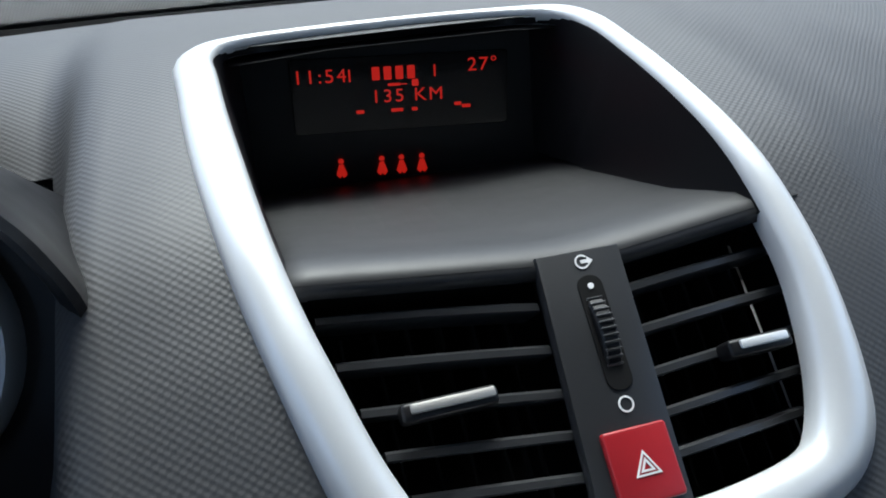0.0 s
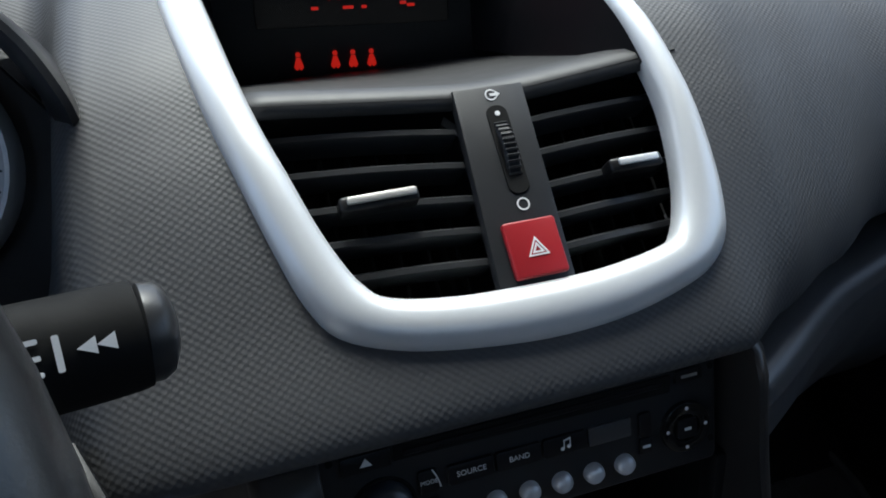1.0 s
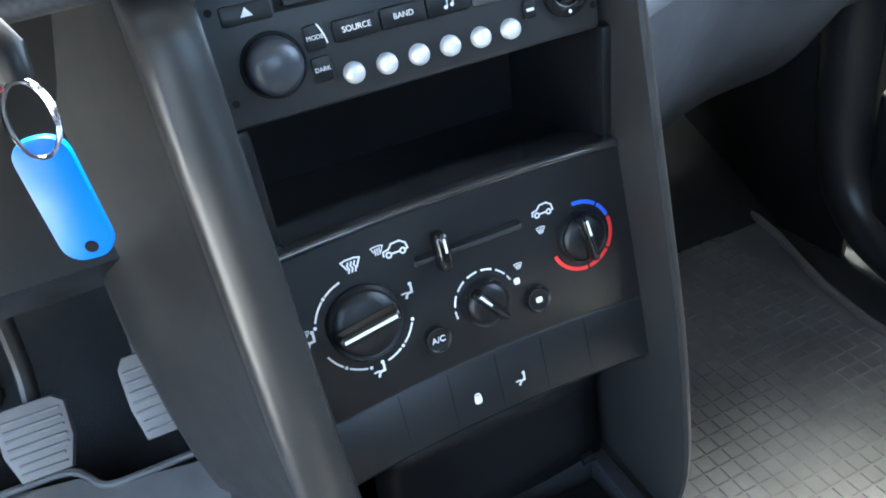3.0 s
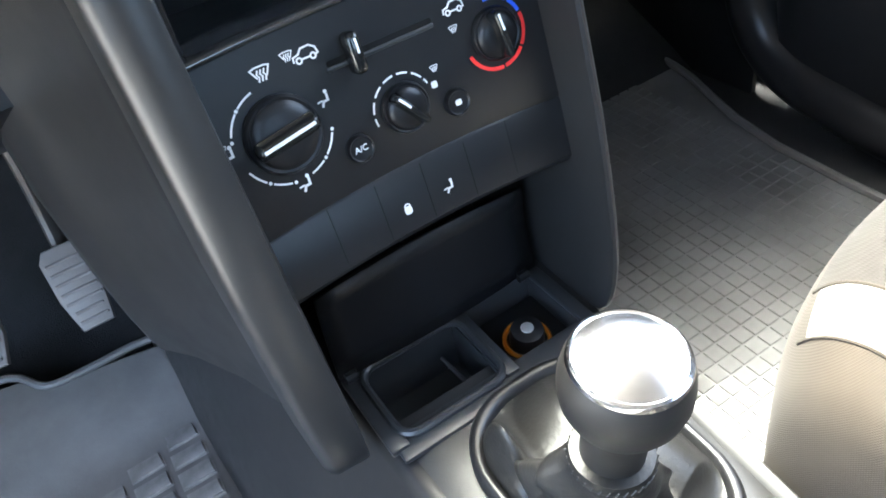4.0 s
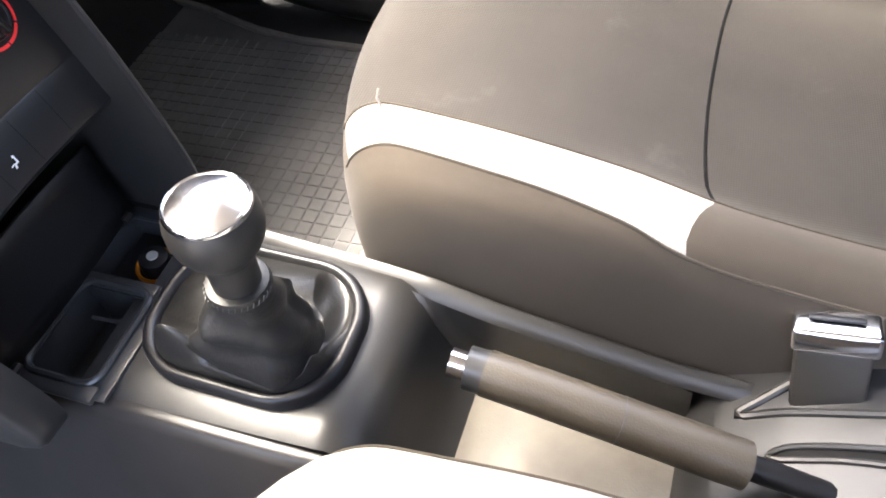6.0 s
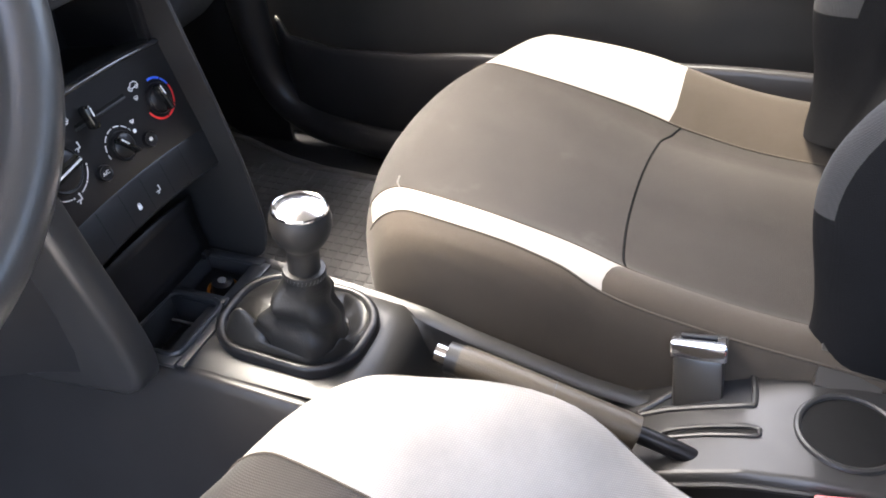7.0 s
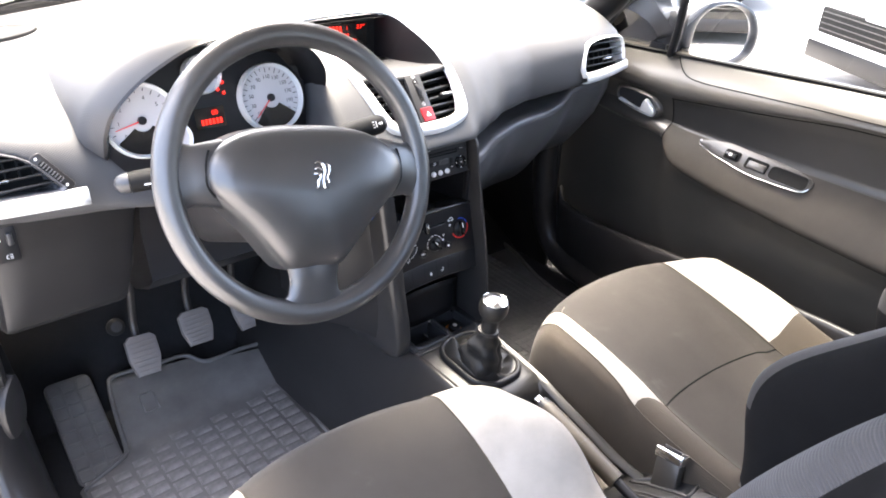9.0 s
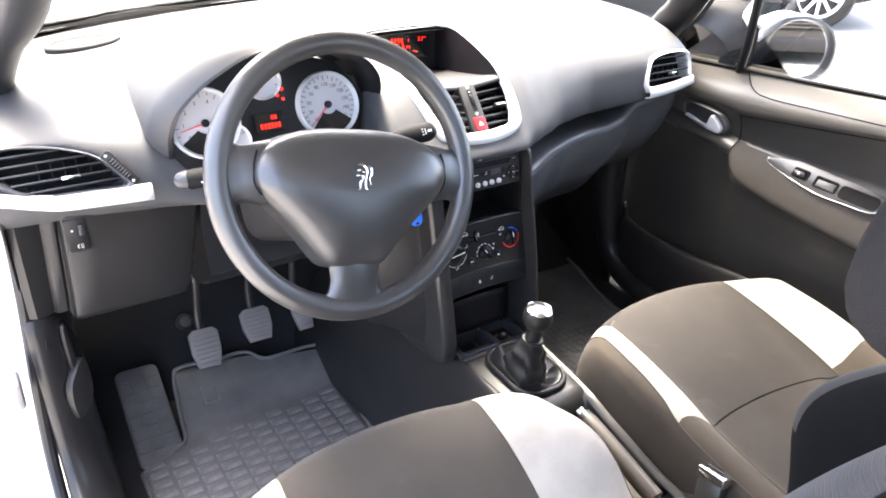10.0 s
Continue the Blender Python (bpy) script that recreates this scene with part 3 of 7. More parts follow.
for x0, x1, y in ((-0.652, -0.660, 0.128), (-0.656, -0.664, 0.122), (-0.662, -0.676, 0.122), (-0.674, -0.682, 0.130), (-0.690, -0.694, 0.122), (-0.706, -0.706, 0.118), (-0.716, -0.716, 0.124), (-0.718, -0.718, 0.16)):
    panel.append([(x0, y - 0.006, 0.675), (x0, y, 0.655), (x0 * 0.5 + x1 * 0.5, y + 0.006, 0.58), (x1, y + 0.016, 0.502), (x1, y + 0.024, 0.496), (x1, y + 0.08, 0.490)])
part("end_panel", loft(panel, False), KNEE, dash, "narrow dark end panel beside the door", angle=40)
panel = []
for x in (-0.455, -0.40, -0.26, -0.20, -0.125):
    panel.append([(x, 0.10, 0.66), (x, 0.12, 0.60), (x, 0.105, 0.535), (x, 0.10, 0.52), (x, 0.13, 0.49), (x, 0.20, 0.455), (x, 0.6, 0.44)])
part("column_panel", loft(panel, False), BLACK, dash, "dark panel below the column", angle=50)

# ---- centre vents, thumbwheel and hazard switch ----
VM = panel_frame((0, 0.014, 0.714), 41.4)
SLATS = (0.0683, 0.0530, 0.0380, 0.0243, 0.0108)


def vent_edge(v, sign):
    """Half-width of the vent at height v."""
    return float(np.interp(v, [0.0108, 0.0243, 0.0380, 0.0530, 0.0683], [.0662, .0718, .0768, .0816, .0856] if sign < 0 else [.0772, .0826, .0863, .0884, .0892]))


def vent(sign, u_in):
    name = "air_vent"
    a = thing(name, VM @ Vector((sign * 0.05, 0.04, -0.01)), "black slatted centre air vent with a chrome tab", "air vent", "centre air vents")
    bm = rbox((abs(sign * 0.093 - u_in), 0.098, 0.004), ((sign * 0.093 + u_in) / 2, 0.042, -0.045), 0.001)
    part("backing", bm, DEEP, a, m=VM)
    bm = loft([[(sign * 0.064, -0.005, -0.002), (u_in, -0.005, -0.002)], [(sign * 0.064, -0.006, -0.045), (u_in, -0.006, -0.045)]], False)
    part("duct_wall", bm, DEEP, a, m=VM)
    bm = loft([[(sign * 0.10, 0.0905, 0.000), (u_in, 0.0815, 0.000)], [(sign * 0.10, 0.088, -0.045), (u_in, 0.079, -0.045)]], False)
    part("duct_wall", bm, DEEP, a, m=VM)
    bm = loft([[(sign * 0.095, -0.006, -0.001), (sign * 0.095, 0.092, -0.001)], [(sign * 0.095, -0.006, -0.045), (sign * 0.095, 0.092, -0.045)]], False)
    part("duct_wall", bm, DEEP, a, m=VM)
    for v in SLATS:
        e = vent_edge(v, sign) * sign
        rise = 0.0050 + 0.100 * v if sign < 0 else 0.0027 + 0.058 * v
        n = 9
        top, bot = [], []
        for (w, d, h) in ((0.0, 0.0, 0.0012), (0.0, -0.0012, 0.0021), (1, -0.020, 0.0016), (1, -0.020, -0.0010), (0, -0.001, -0.0016), (0.0, 0.0, -0.0010)):
            top.append([(u_in + (e - u_in) * i / n, v + h - d * 0.04 + rise * (i / n), d - 0.0045 - 0.008 * (i / n) ** 2) for i in range(n + 1)])
        part("slat", loft(top + top[:1], False), PLASTIC, a, m=VM)
    for i in range(6):
        u = u_in + (sign * 0.084 - u_in) * (i + 0.5) / 6
        part("vane", rbox((0.0015, 0.078, 0.014), (u, 0.037, -0.034), 0.0005, 1), DEEP, a, m=VM)
    u0, u1 = ((-0.0662, -0.0345) if sign < 0 else (0.0478, 0.0725))
    t = part("tab", rbox((u1 - u0, 0.0062, 0.010), ((u0 + u1) / 2, 0.0425 if sign < 0 else 0.0395, -0.002), 0.0016, 3), BLACK, a, "black tab", m=VM)
    # right insert takes the lighter silver in place of its reflection
    part("tab_insert", rbox((u1 - u0 - (0.004 if sign < 0 else 0.006), 0.0032, 0.002), ((u0 + u1) / 2 + 0.001, 0.0432 if sign < 0 else 0.0402, 0.0032), 0.0008, 2), SILVER if sign > 0 else STEEL, t, "scratched chrome insert", m=VM)
    return a


vent(-1, -0.0112)
vent(1, 0.0195)

divider = thing("vent_divider", VM @ Vector((0.005, 0.04, 0)), "dark grey panel between the vents with a thumbwheel", "switch panel")
bm = prism([(-0.0135, -0.004), (0.0185, -0.004), (0.0213, 0.084), (-0.0098, 0.084)], 0.006, 0.001, 2, -0.004)
part("plate", bm, PLASTIC, divider, m=VM)
bm = prism(round_rect(0.0092, 0.040, 0.004, 4, 0.0062, 0.0545), 0.0006, 0.0002, 1, 0.0020)
part("wheel_slot", bm, DEEP, divider, m=VM)
wheel_bm = bmesh.new()
wm = VM @ Matrix.Translation((0.0062, 0.0545, -0.012)) @ Matrix.Rotation(radians(90), 4, "Y") @ Matrix.Translation((0, 0, -0.003))
part("thumbwheel", lathe([(0.0175, 0), (0.0185, 0.0008), (0.0185, 0.0052), (0.0175, 0.006)], 40), BLACK, divider, m=wm)
for i in range(15):
    v = 0.0385 + i * 0.0023
    dz = math.sqrt(max(0, 0.0186 ** 2 - (v - 0.0545) ** 2)) - 0.012
    part("rib", rbox((0.0058, 0.0009, 0.0012), (0.0062, v, dz), 0.0003, 1), PLASTIC, divider, m=VM)
part("dot", prism(circle(0.0011, 12, 0.0062, 0.0705), 0.0006, 0, 1, 0.0024), WHITE, divider, "white dot", m=VM)
part("closed_mark", prism(arc_band(0.0021, 0.0027, 0, 359.9, 28, 0.0058, 0.0300), 0.0003, 0, 1, 0.0021), WHITE, divider, "white ring print", m=VM)
bm = prism(arc_band(0.0020, 0.0026, 40, 320, 20, 0.0060, 0.0795), 0.0003, 0, 1, 0.0021)
prism([(0.0055, 0.0789), (0.0080, 0.0789), (0.0080, 0.0778), (0.0100, 0.0795), (0.0080, 0.0812), (0.0080, 0.0801), (0.0055, 0.0801)], 0.0003, 0, 1, 0.0021, bm)
part("open_mark", bm, WHITE, divider, "white arrow print", m=VM)

hz = thing("hazard_switch", VM @ Vector((0.0055, 0.0125, 0)), "square red hazard light switch with white triangle", "switch")
part("button", prism(round_rect(0.0222, 0.0232, 0.0012, 3, 0.0046, 0.0110), 0.0028, 0.0008, 3, 0.0020), REDBTN, hz, m=VM)


def triangle(r, cx, cy):
    return [(cx, cy + r), (cx - r * 0.866, cy - r / 2), (cx + r * 0.866, cy - r / 2)]


def tri_frame(r1, r0, cx, cy, depth, at):
    out = bmesh.new()
    o, i = triangle(r1, cx, cy), triangle(r0, cx, cy)
    for a in range(3):
        b = (a + 1) % 3
        prism([o[a], o[b], i[b], i[a]], depth, 0, 1, at, out)
    return out


part("outer_triangle", tri_frame(0.0052, 0.0040, 0.0050, 0.0100, 0.0003, 0.0048), WHITE, hz, m=VM)
part("inner_triangle", tri_frame(0.0029, 0.0015, 0.0050, 0.0100, 0.0003, 0.0048), WHITE, hz, m=VM)

# ---- display ----
DISPLAY_YAW = 6
DM = Matrix.Translation((0, 0.2790, 0)) @ Matrix.Rotation(radians(-DISPLAY_YAW), 4, "Z") @ panel_frame((0.0, 0.0, 0.752), 0) @ Matrix.Translation((-0.006, 0.047, 0)) @ Matrix.Rotation(radians(-2.6), 4, "Z") @ Matrix.Diagonal((1.08, 1.0, 1.0, 1.0)) @ Matrix.Translation((0.006, -0.045, 0))
disp = thing("dash_display", (0, 0.28, 0.80), "black trip display with glowing red segments", "display")
part("screen", prism(round_rect(0.117, 0.0430, 0.002, 3, -0.0060, 0.0470), 0.0015, 0.0004, 1, 0), GLOSS, disp, m=DM)
part("readout", text_mesh("11:54", 0.0108, (-0.0490, 0.0580, 0.0018), spread=1.2), LED, disp, "red clock digits", m=DM)
bm = bmesh.new()
for i in range(4):
    prism(round_rect(0.0042, 0.0076, 0.0006, 2, -0.0195 + i * 0.0063, 0.0585), 0.0002, 0, 1, 0.0018, bm)
prism(round_rect(0.0010, 0.0070, 0.0003, 2, 0.0122, 0.0585), 0.0002, 0, 1, 0.0018, bm)
prism(round_rect(0.0010, 0.0070, 0.0003, 2, -0.0335, 0.0580), 0.0002, 0, 1, 0.0018, bm)
part("station_name", bm, LED, disp, "red bars in place of a station name", m=DM)
part("readout", text_mesh("27\u00b0", 0.0108, (0.0385, 0.0605, 0.0018), spread=1.15), LED, disp, m=DM)
part("readout", text_mesh("135 KM", 0.0106, (-0.0030, 0.0450, 0.0018), spread=1.2), LED, disp, m=DM)
bm = prism(round_rect(0.0070, 0.0016, 0.0007, 3, -0.0100, 0.0518), 0.0002, 0, 1, 0.0018)
prism(round_rect(0.0040, 0.0005, 0.0002, 2, -0.0050, 0.0518), 0.0002, 0, 1, 0.0018, bm)
prism(round_rect(0.0036, 0.0040, 0.0006, 2, 0.0014, 0.0523), 0.0002, 0, 1, 0.0018, bm)
part("fuel_mark", bm, LED, disp, m=DM)
for u, w in ((-0.029, 0.0044), (-0.009, 0.0066), (0.0006, 0.0032), (0.0245, 0.0040), (0.0292, 0.0048)):
    part("mark", prism(round_rect(w, 0.0020, 0.0004, 2, u, 0.0370 + (0.0016 if u == 0.0245 else 0)), 0.0002, 0, 1, 0.0018), LED, disp, m=DM)


def belt_mark(u, v):
    out = prism(circle(0.0016, 14, u, v + 0.0052), 0.0003, 0, 1, 0.0006)
    prism([(u - 0.0012, v + 0.0032), (u + 0.0012, v + 0.0032), (u + 0.0030, v - 0.0030), (u + 0.0012, v - 0.0052), (u, v - 0.0038), (u - 0.0012, v - 0.0052), (u - 0.0030, v - 0.0030)], 0.0003, 0, 1, 0.0006, out)
    return out


for u in (-0.0415, -0.0190, -0.0080, 0.0035):
    part("belt_light", belt_mark(u, 0.0030), LED, disp, "red seat belt warning light", m=DM)

# ---- radio ----
RM = panel_frame((0, 0.0, 0.62), 9)
radio = thing("car_radio", (0, 0.02, 0.61), "black car radio with six silver buttons", "radio")
part("face", prism(round_rect(0.180, 0.0600, 0.003, 3, -0.004, 0.0195), 0.010, 0.0015, 3, -0.012), RADIOFACE, radio, m=RM)
part("disc_slot", prism([(-0.063, 0.0310), (0.0620, 0.0290), (0.0625, 0.0372), (-0.0625, 0.0372)], 0.0012, 0, 1, -0.0024), DEEP, radio, m=RM)
part("slot_flap", prism(round_rect(0.118, 0.0028, 0.0008, 2, 0, 0.0338), 0.0012, 0.0004, 1, -0.0016), BLACK, radio, m=RM)
part("wordmark", text_mesh("MP3", 0.0052, (0.0, 0.0437, -0.0017)), WHITE, radio, m=RM)
for u in (-0.088, 0.083):
    for v in (0.0365, 0.0005):
        part("pin_hole", prism(circle(0.0016, 12, u, v), 0.0006, 0, 1, -0.0022), DEEP, radio, m=RM)
part("eject_key", prism(round_rect(0.0205, 0.0078, 0.001, 2, -0.0740, 0.0335), 0.0012, 0.0004, 2, -0.002), BLACK, radio, m=RM)
part("eject_mark", prism([(-0.0765, 0.0322), (-0.0715, 0.0322), (-0.0740, 0.0358)], 0.0002, 0, 1, -0.0007), WHITE, radio, m=RM)
part("corner_key", prism(round_rect(0.0135, 0.0062, 0.001, 2, 0.0715, 0.0350), 0.0012, 0.0004, 2, -0.002), BLACK, radio, m=RM)
part("corner_print", prism(round_rect(0.008, 0.0014, 0.0002, 1, 0.0715, 0.0350), 0.0002, 0, 1, -0.0007), STEEL, radio, m=RM)
part("knob_ring", prism(arc_band(0.0118, 0.0136, 0, 359.9, 40, -0.0690, 0.0115), 0.0012, 0.0004, 1, -0.0025), DEEP, radio, m=RM)
part("mode_line", prism(arc_band(0.0236, 0.0242, 8, 30, 8, -0.0690, 0.0115), 0.0002, 0, 1, -0.0003), WHITE, radio, m=RM)
part("volume_knob", lathe([(0.0118, 0), (0.0118, 0.0045), (0.0113, 0.0064), (0.0100, 0.0080), (0.0075, 0.0094), (0.0042, 0.0102), (0.0003, 0.0105)], 40), KNOBDOME, radio, "round black volume knob", m=RM @ Matrix.Translation((-0.0690, 0.0115, -0.003)))
for v, w in ((0.0180, "MODE"), (0.0050, "DARK")):
    k = part("side_key", prism(round_rect(0.0085, 0.0105, 0.0014, 3, -0.0500, v), 0.0015, 0.0005, 2, -0.002), BLACK, radio, m=RM)
    part("key_word", text_mesh(w, 0.0026, (-0.0500, v, -0.0003), 0.0001), WHITE, k, m=RM)
for i, w in enumerate(("SOURCE", "BAND", "", "")):
    u = -0.0318 + i * 0.0212
    # fourth key is a lighter grey in place of its bright reflection
    k = part("wide_key", prism(round_rect(0.0204, 0.0090, 0.0012, 3, u, 0.0180), 0.0018, 0.0006, 2, -0.002), BLACK if i < 3 else GREYCAP, radio, m=RM)
    if w:
        part("key_word", text_mesh(w, 0.0034, (u, 0.0182, 0.0), 0.0001), WHITE, k, m=RM)
    elif i == 2:
        bm = prism(circle(0.0009, 10, u - 0.0016, 0.0166), 0.0002, 0, 1, -0.0001)
        prism(circle(0.0009, 10, u + 0.0014, 0.0172), 0.0002, 0, 1, -0.0001, bm)
        prism([(u - 0.0010, 0.0166), (u - 0.0006, 0.0166), (u - 0.0006, 0.0200), (u + 0.0018, 0.0206), (u + 0.0018, 0.0174), (u + 0.0022, 0.0174), (u + 0.0022, 0.0214), (u - 0.0010, 0.0206)], 0.0002, 0, 1, -0.0001, bm)
        part("note_mark", bm, WHITE, k, m=RM)
for i in range(6):
    u = -0.0372 + i * 0.01508
    part("preset_button", lathe([(0.0046, 0), (0.0046, 0.0030), (0.0042, 0.0046), (0.0030, 0.0058), (0.0014, 0.0063), (0.0002, 0.0064)], 24), BUTTON, radio, "round silver preset button", m=RM @ Matrix.Translation((u, 0.0002, -0.0032)))
for v, h in ((0.0165, 0.0120), (0.0062, 0.0080)):
    part("slim_key", prism(round_rect(0.0062, h, 0.0012, 3, 0.0492, v), 0.0015, 0.0005, 2, -0.002), BLACK, radio, m=RM)
part("slim_print", prism(round_rect(0.0038, 0.0013, 0.0002, 1, 0.0492, 0.0062), 0.0002, 0, 1, -0.0004), WHITE, radio, m=RM)
part("dial_ring", prism(arc_band(0.0068, 0.0122, 0, 359.9, 40, 0.0690, 0.0105), 0.0026, 0.0008, 2, -0.002), GLOSS, radio, m=RM)
part("dial_centre", prism(round_rect(0.0098, 0.0098, 0.0022, 4, 0.0690, 0.0105), 0.0034, 0.0006, 2, -0.002), BLACK, radio, m=RM)
for du, dv in ((0.0096, 0), (-0.0096, 0), (0, 0.0096), (0, -0.0096)):
    part("dial_print", prism(circle(0.0009, 8, 0.0690 + du, 0.0105 + dv), 0.0002, 0, 1, 0.0007), WHITE, radio, m=RM)
part("dial_word", prism(round_rect(0.0034, 0.0014, 0.0002, 1, 0.0690, 0.0105), 0.0002, 0, 1, 0.0015), WHITE, radio, m=RM)

# ---- centre stack: pocket, heater panel ----
CM = panel_frame((0, -0.004, 0.553), 15)
stack = thing("centre_stack", (0, 0.05, 0.42), "black centre stack with open pocket and heater panel", "console")
bm = bmesh.new()
for (p, q, r_, s_) in (((-0.095, 0.002, 0.610), (0.095, 0.002, 0.610), (0.095, 0.10, 0.607), (-0.095, 0.10, 0.607)),):
    bm.faces.new([bm.verts.new(v) for v in (p, q, r_, s_)])
bm = loft([[(-0.087, 0.004, 0.606), (-0.087, 0.10, 0.604), (0.087, 0.10, 0.604), (0.087, 0.004, 0.606)], [(-0.087, 0.001, 0.546), (-0.087, 0.10, 0.535), (0.087, 0.10, 0.535), (0.087, 0.001, 0.546)]], False, bm=bm)
bm = loft([[(-0.087, 0.001, 0.546), (0.087, 0.001, 0.546)], [(-0.087, 0.10, 0.535), (0.087, 0.10, 0.535)]], False, bm=bm)
part("pocket", bm, BLACK, stack, "deep black storage pocket")
for sx in (-1, 1):
    part("pocket_cheek", rbox((0.010, 0.012, 0.058), (sx * 0.0915, 0.006, 0.580), 0.002), BLACK, stack)
bar = [(-0.0905 + 0.181 * i / 12, 0, 0) for i in range(13)]
rows = []
for v, n in ((0.0000, -0.060), (0.0040, -0.040), (0.0046, -0.022), (0.0036, -0.010), (0.0026, -0.004), (0.0018, -0.0004), (0.0006, 0.0018), (-0.0010, 0.0026), (-0.0024, 0.0020), (-0.0032, 0.0004), (-0.0034, -0.003)):
    rows.append([(x, v - 0.003 * (x / 0.09) ** 2, n) for x, _, _ in bar])
part("pocket_lip", loft(rows, False), LIP, stack, "rounded grey pocket lip", m=CM, angle=70)
rows = []
for v, n in ((-0.002, 0.0), (-0.050, 0.0), (-0.0865, 0.0), (-0.088, -0.0008), (-0.0895, 0.0), (-0.124, -0.001), (-0.127, -0.004), (-0.127, -0.03)):
    rows.append([(x * (1.0 if v > -0.1 else 0.985), v - 0.005 * (x / 0.09) ** 2 * (v < -0.08), n) for x in [-0.0935 + 0.187 * i / 12 for i in range(13)]])
part("heater_face", loft(rows, False), HEATER, stack, "black heater control face", m=CM, angle=40)


def scale_marks(cx, cy, r, spans, mat, parent, width=0.0009):
    for a0, a1 in spans:
        part("scale_mark", prism(arc_band(r - width / 2, r + width / 2, a0, a1, max(3, int(abs(a1 - a0) / 8)), cx, cy), 0.00025, 0, 1, 0.0002), mat, parent, m=CM)


def rotary(cx, cy, r, turn, label, bar=True):
    k = thing("heater_knob", CM @ Vector((cx, cy, 0)), label, "knob", "heater knobs")
    at = CM @ Matrix.Translation((cx, cy, 0.0004))
    part("skirt", lathe([(r, 0), (r, 0.002), (r * 0.93, 0.0035), (r * 0.86, 0.003)], 40), BLACK, k, m=at.copy())
    part("skirt_dome", lathe([(r * 0.86, 0.001), (r * 0.85, 0.0035), (r * 0.76, 0.0050), (r * 0.55, 0.0060), (r * 0.25, 0.0064), (0.0003, 0.0065)], 36), BLACK, k, m=at.copy())
    grip = at @ Matrix.Rotation(radians(turn), 4, "Z")
    bm = rbox((r * 1.78, r * 0.50, 0.0095), (0, 0, 0.0066), r * 0.2, 4)
    for v in bm.verts:
        if v.co.z > 0.008:
            v.co.y *= 0.62
    part("grip", bm, GLOSS, k, m=grip.copy())
    # on the large knob the pointer line also draws the grip's edge highlight
    part("pointer", rbox((r * (1.45 if r > 0.015 else 0.62), r * 0.09, 0.0004), (0 if r > 0.015 else r * 0.48, 0, 0.0115), 0.0001, 1), WHITE, k, "white pointer line", m=grip.copy())
    return k


kL = rotary(-0.0615, -0.0475, 0.0190, 188, "large black air direction knob")
scale_marks(-0.0615, -0.0475, 0.0240, ((105, 128), (134, 160), (205, 228), (236, 258), (284, 304), (312, 338)), WHITE, stack)
for a in (131, 166, 232, 262, 308, 342):
    part("scale_dot", prism(circle(0.0009, 8, -0.0615 + 0.024 * math.cos(radians(a)), -0.0475 + 0.024 * math.sin(radians(a))), 0.00025, 0, 1, 0.0002), WHITE, stack, m=CM)
kM = rotary(0.0005, -0.0605, 0.0130, 128, "small black fan speed knob")
scale_marks(0.0005, -0.0605, 0.0168, ((178, 192), (150, 170), (122, 142), (94, 114), (66, 86), (38, 58), (22, 32)), WHITE, stack)
kR = rotary(0.0605, -0.0455, 0.0140, 98, "small black temperature knob")
scale_marks(0.0605, -0.0455, 0.0180, ((52, 96), (20, 48)), BLUEPRINT, stack, 0.0020)
scale_marks(0.0605, -0.0455, 0.0180, ((-38, 16), (-84, -42), (-160, -88)), REDPRINT, stack, 0.0020)


def stroke(b, pts, w=0.0006, closed=False):
    """Thin printed line through pts."""
    for (x0, y0), (x1, y1) in zip(pts, pts[1:] + (pts[:1] if closed else [])):
        d = math.hypot(x1 - x0, y1 - y0) or 1
        ux, uy = (x1 - x0) / d * w / 2, (y1 - y0) / d * w / 2
        prism([(x0 - ux - uy, y0 - uy + ux), (x0 - ux + uy, y0 - uy - ux), (x1 + ux + uy, y1 + uy - ux), (x1 + ux - uy, y1 + uy + ux)], 0.0002, 0, 1, 0.0002, b)


def screen_print(b, cx, cy, s):
    stroke(b, [(cx + x * s, cy + y * s) for x, y in ((-0.0024, -0.0012), (-0.0044, 0.0026), (-0.0022, 0.0032), (0.0022, 0.0032), (0.0044, 0.0026), (0.0024, -0.0012))], 0.0007 * s)
    for k in (-1, 0, 1):
        stroke(b, [(cx + (k * 0.0016 + x) * s, cy + y * s) for x, y in ((0.0003, 0.0016), (-0.0004, 0.0002), (0.0003, -0.0012), (-0.0003, -0.0028))], 0.0007 * s)


def car_print(b, cx, cy, s):
    body = [(-0.0062, -0.0016), (-0.0060, 0.0004), (-0.0032, 0.0010), (-0.0012, 0.0032), (0.0030, 0.0034), (0.0056, 0.0016), (0.0062, -0.0012), (0.0046, -0.0016)]
    stroke(b, [(cx + x * s, cy + y * s) for x, y in body], 0.0008 * s)
    stroke(b, [(cx + x * s, cy + y * s) for x, y in ((-0.0022, -0.0016), (0.0022, -0.0016))], 0.0008 * s)
    for x in (-0.0036, 0.0036):
        prism(arc_band(0.0009 * s, 0.0017 * s, 0, 359, 14, cx + x * s, cy - 0.0018 * s), 0.0002, 0, 1, 0.0002, b)


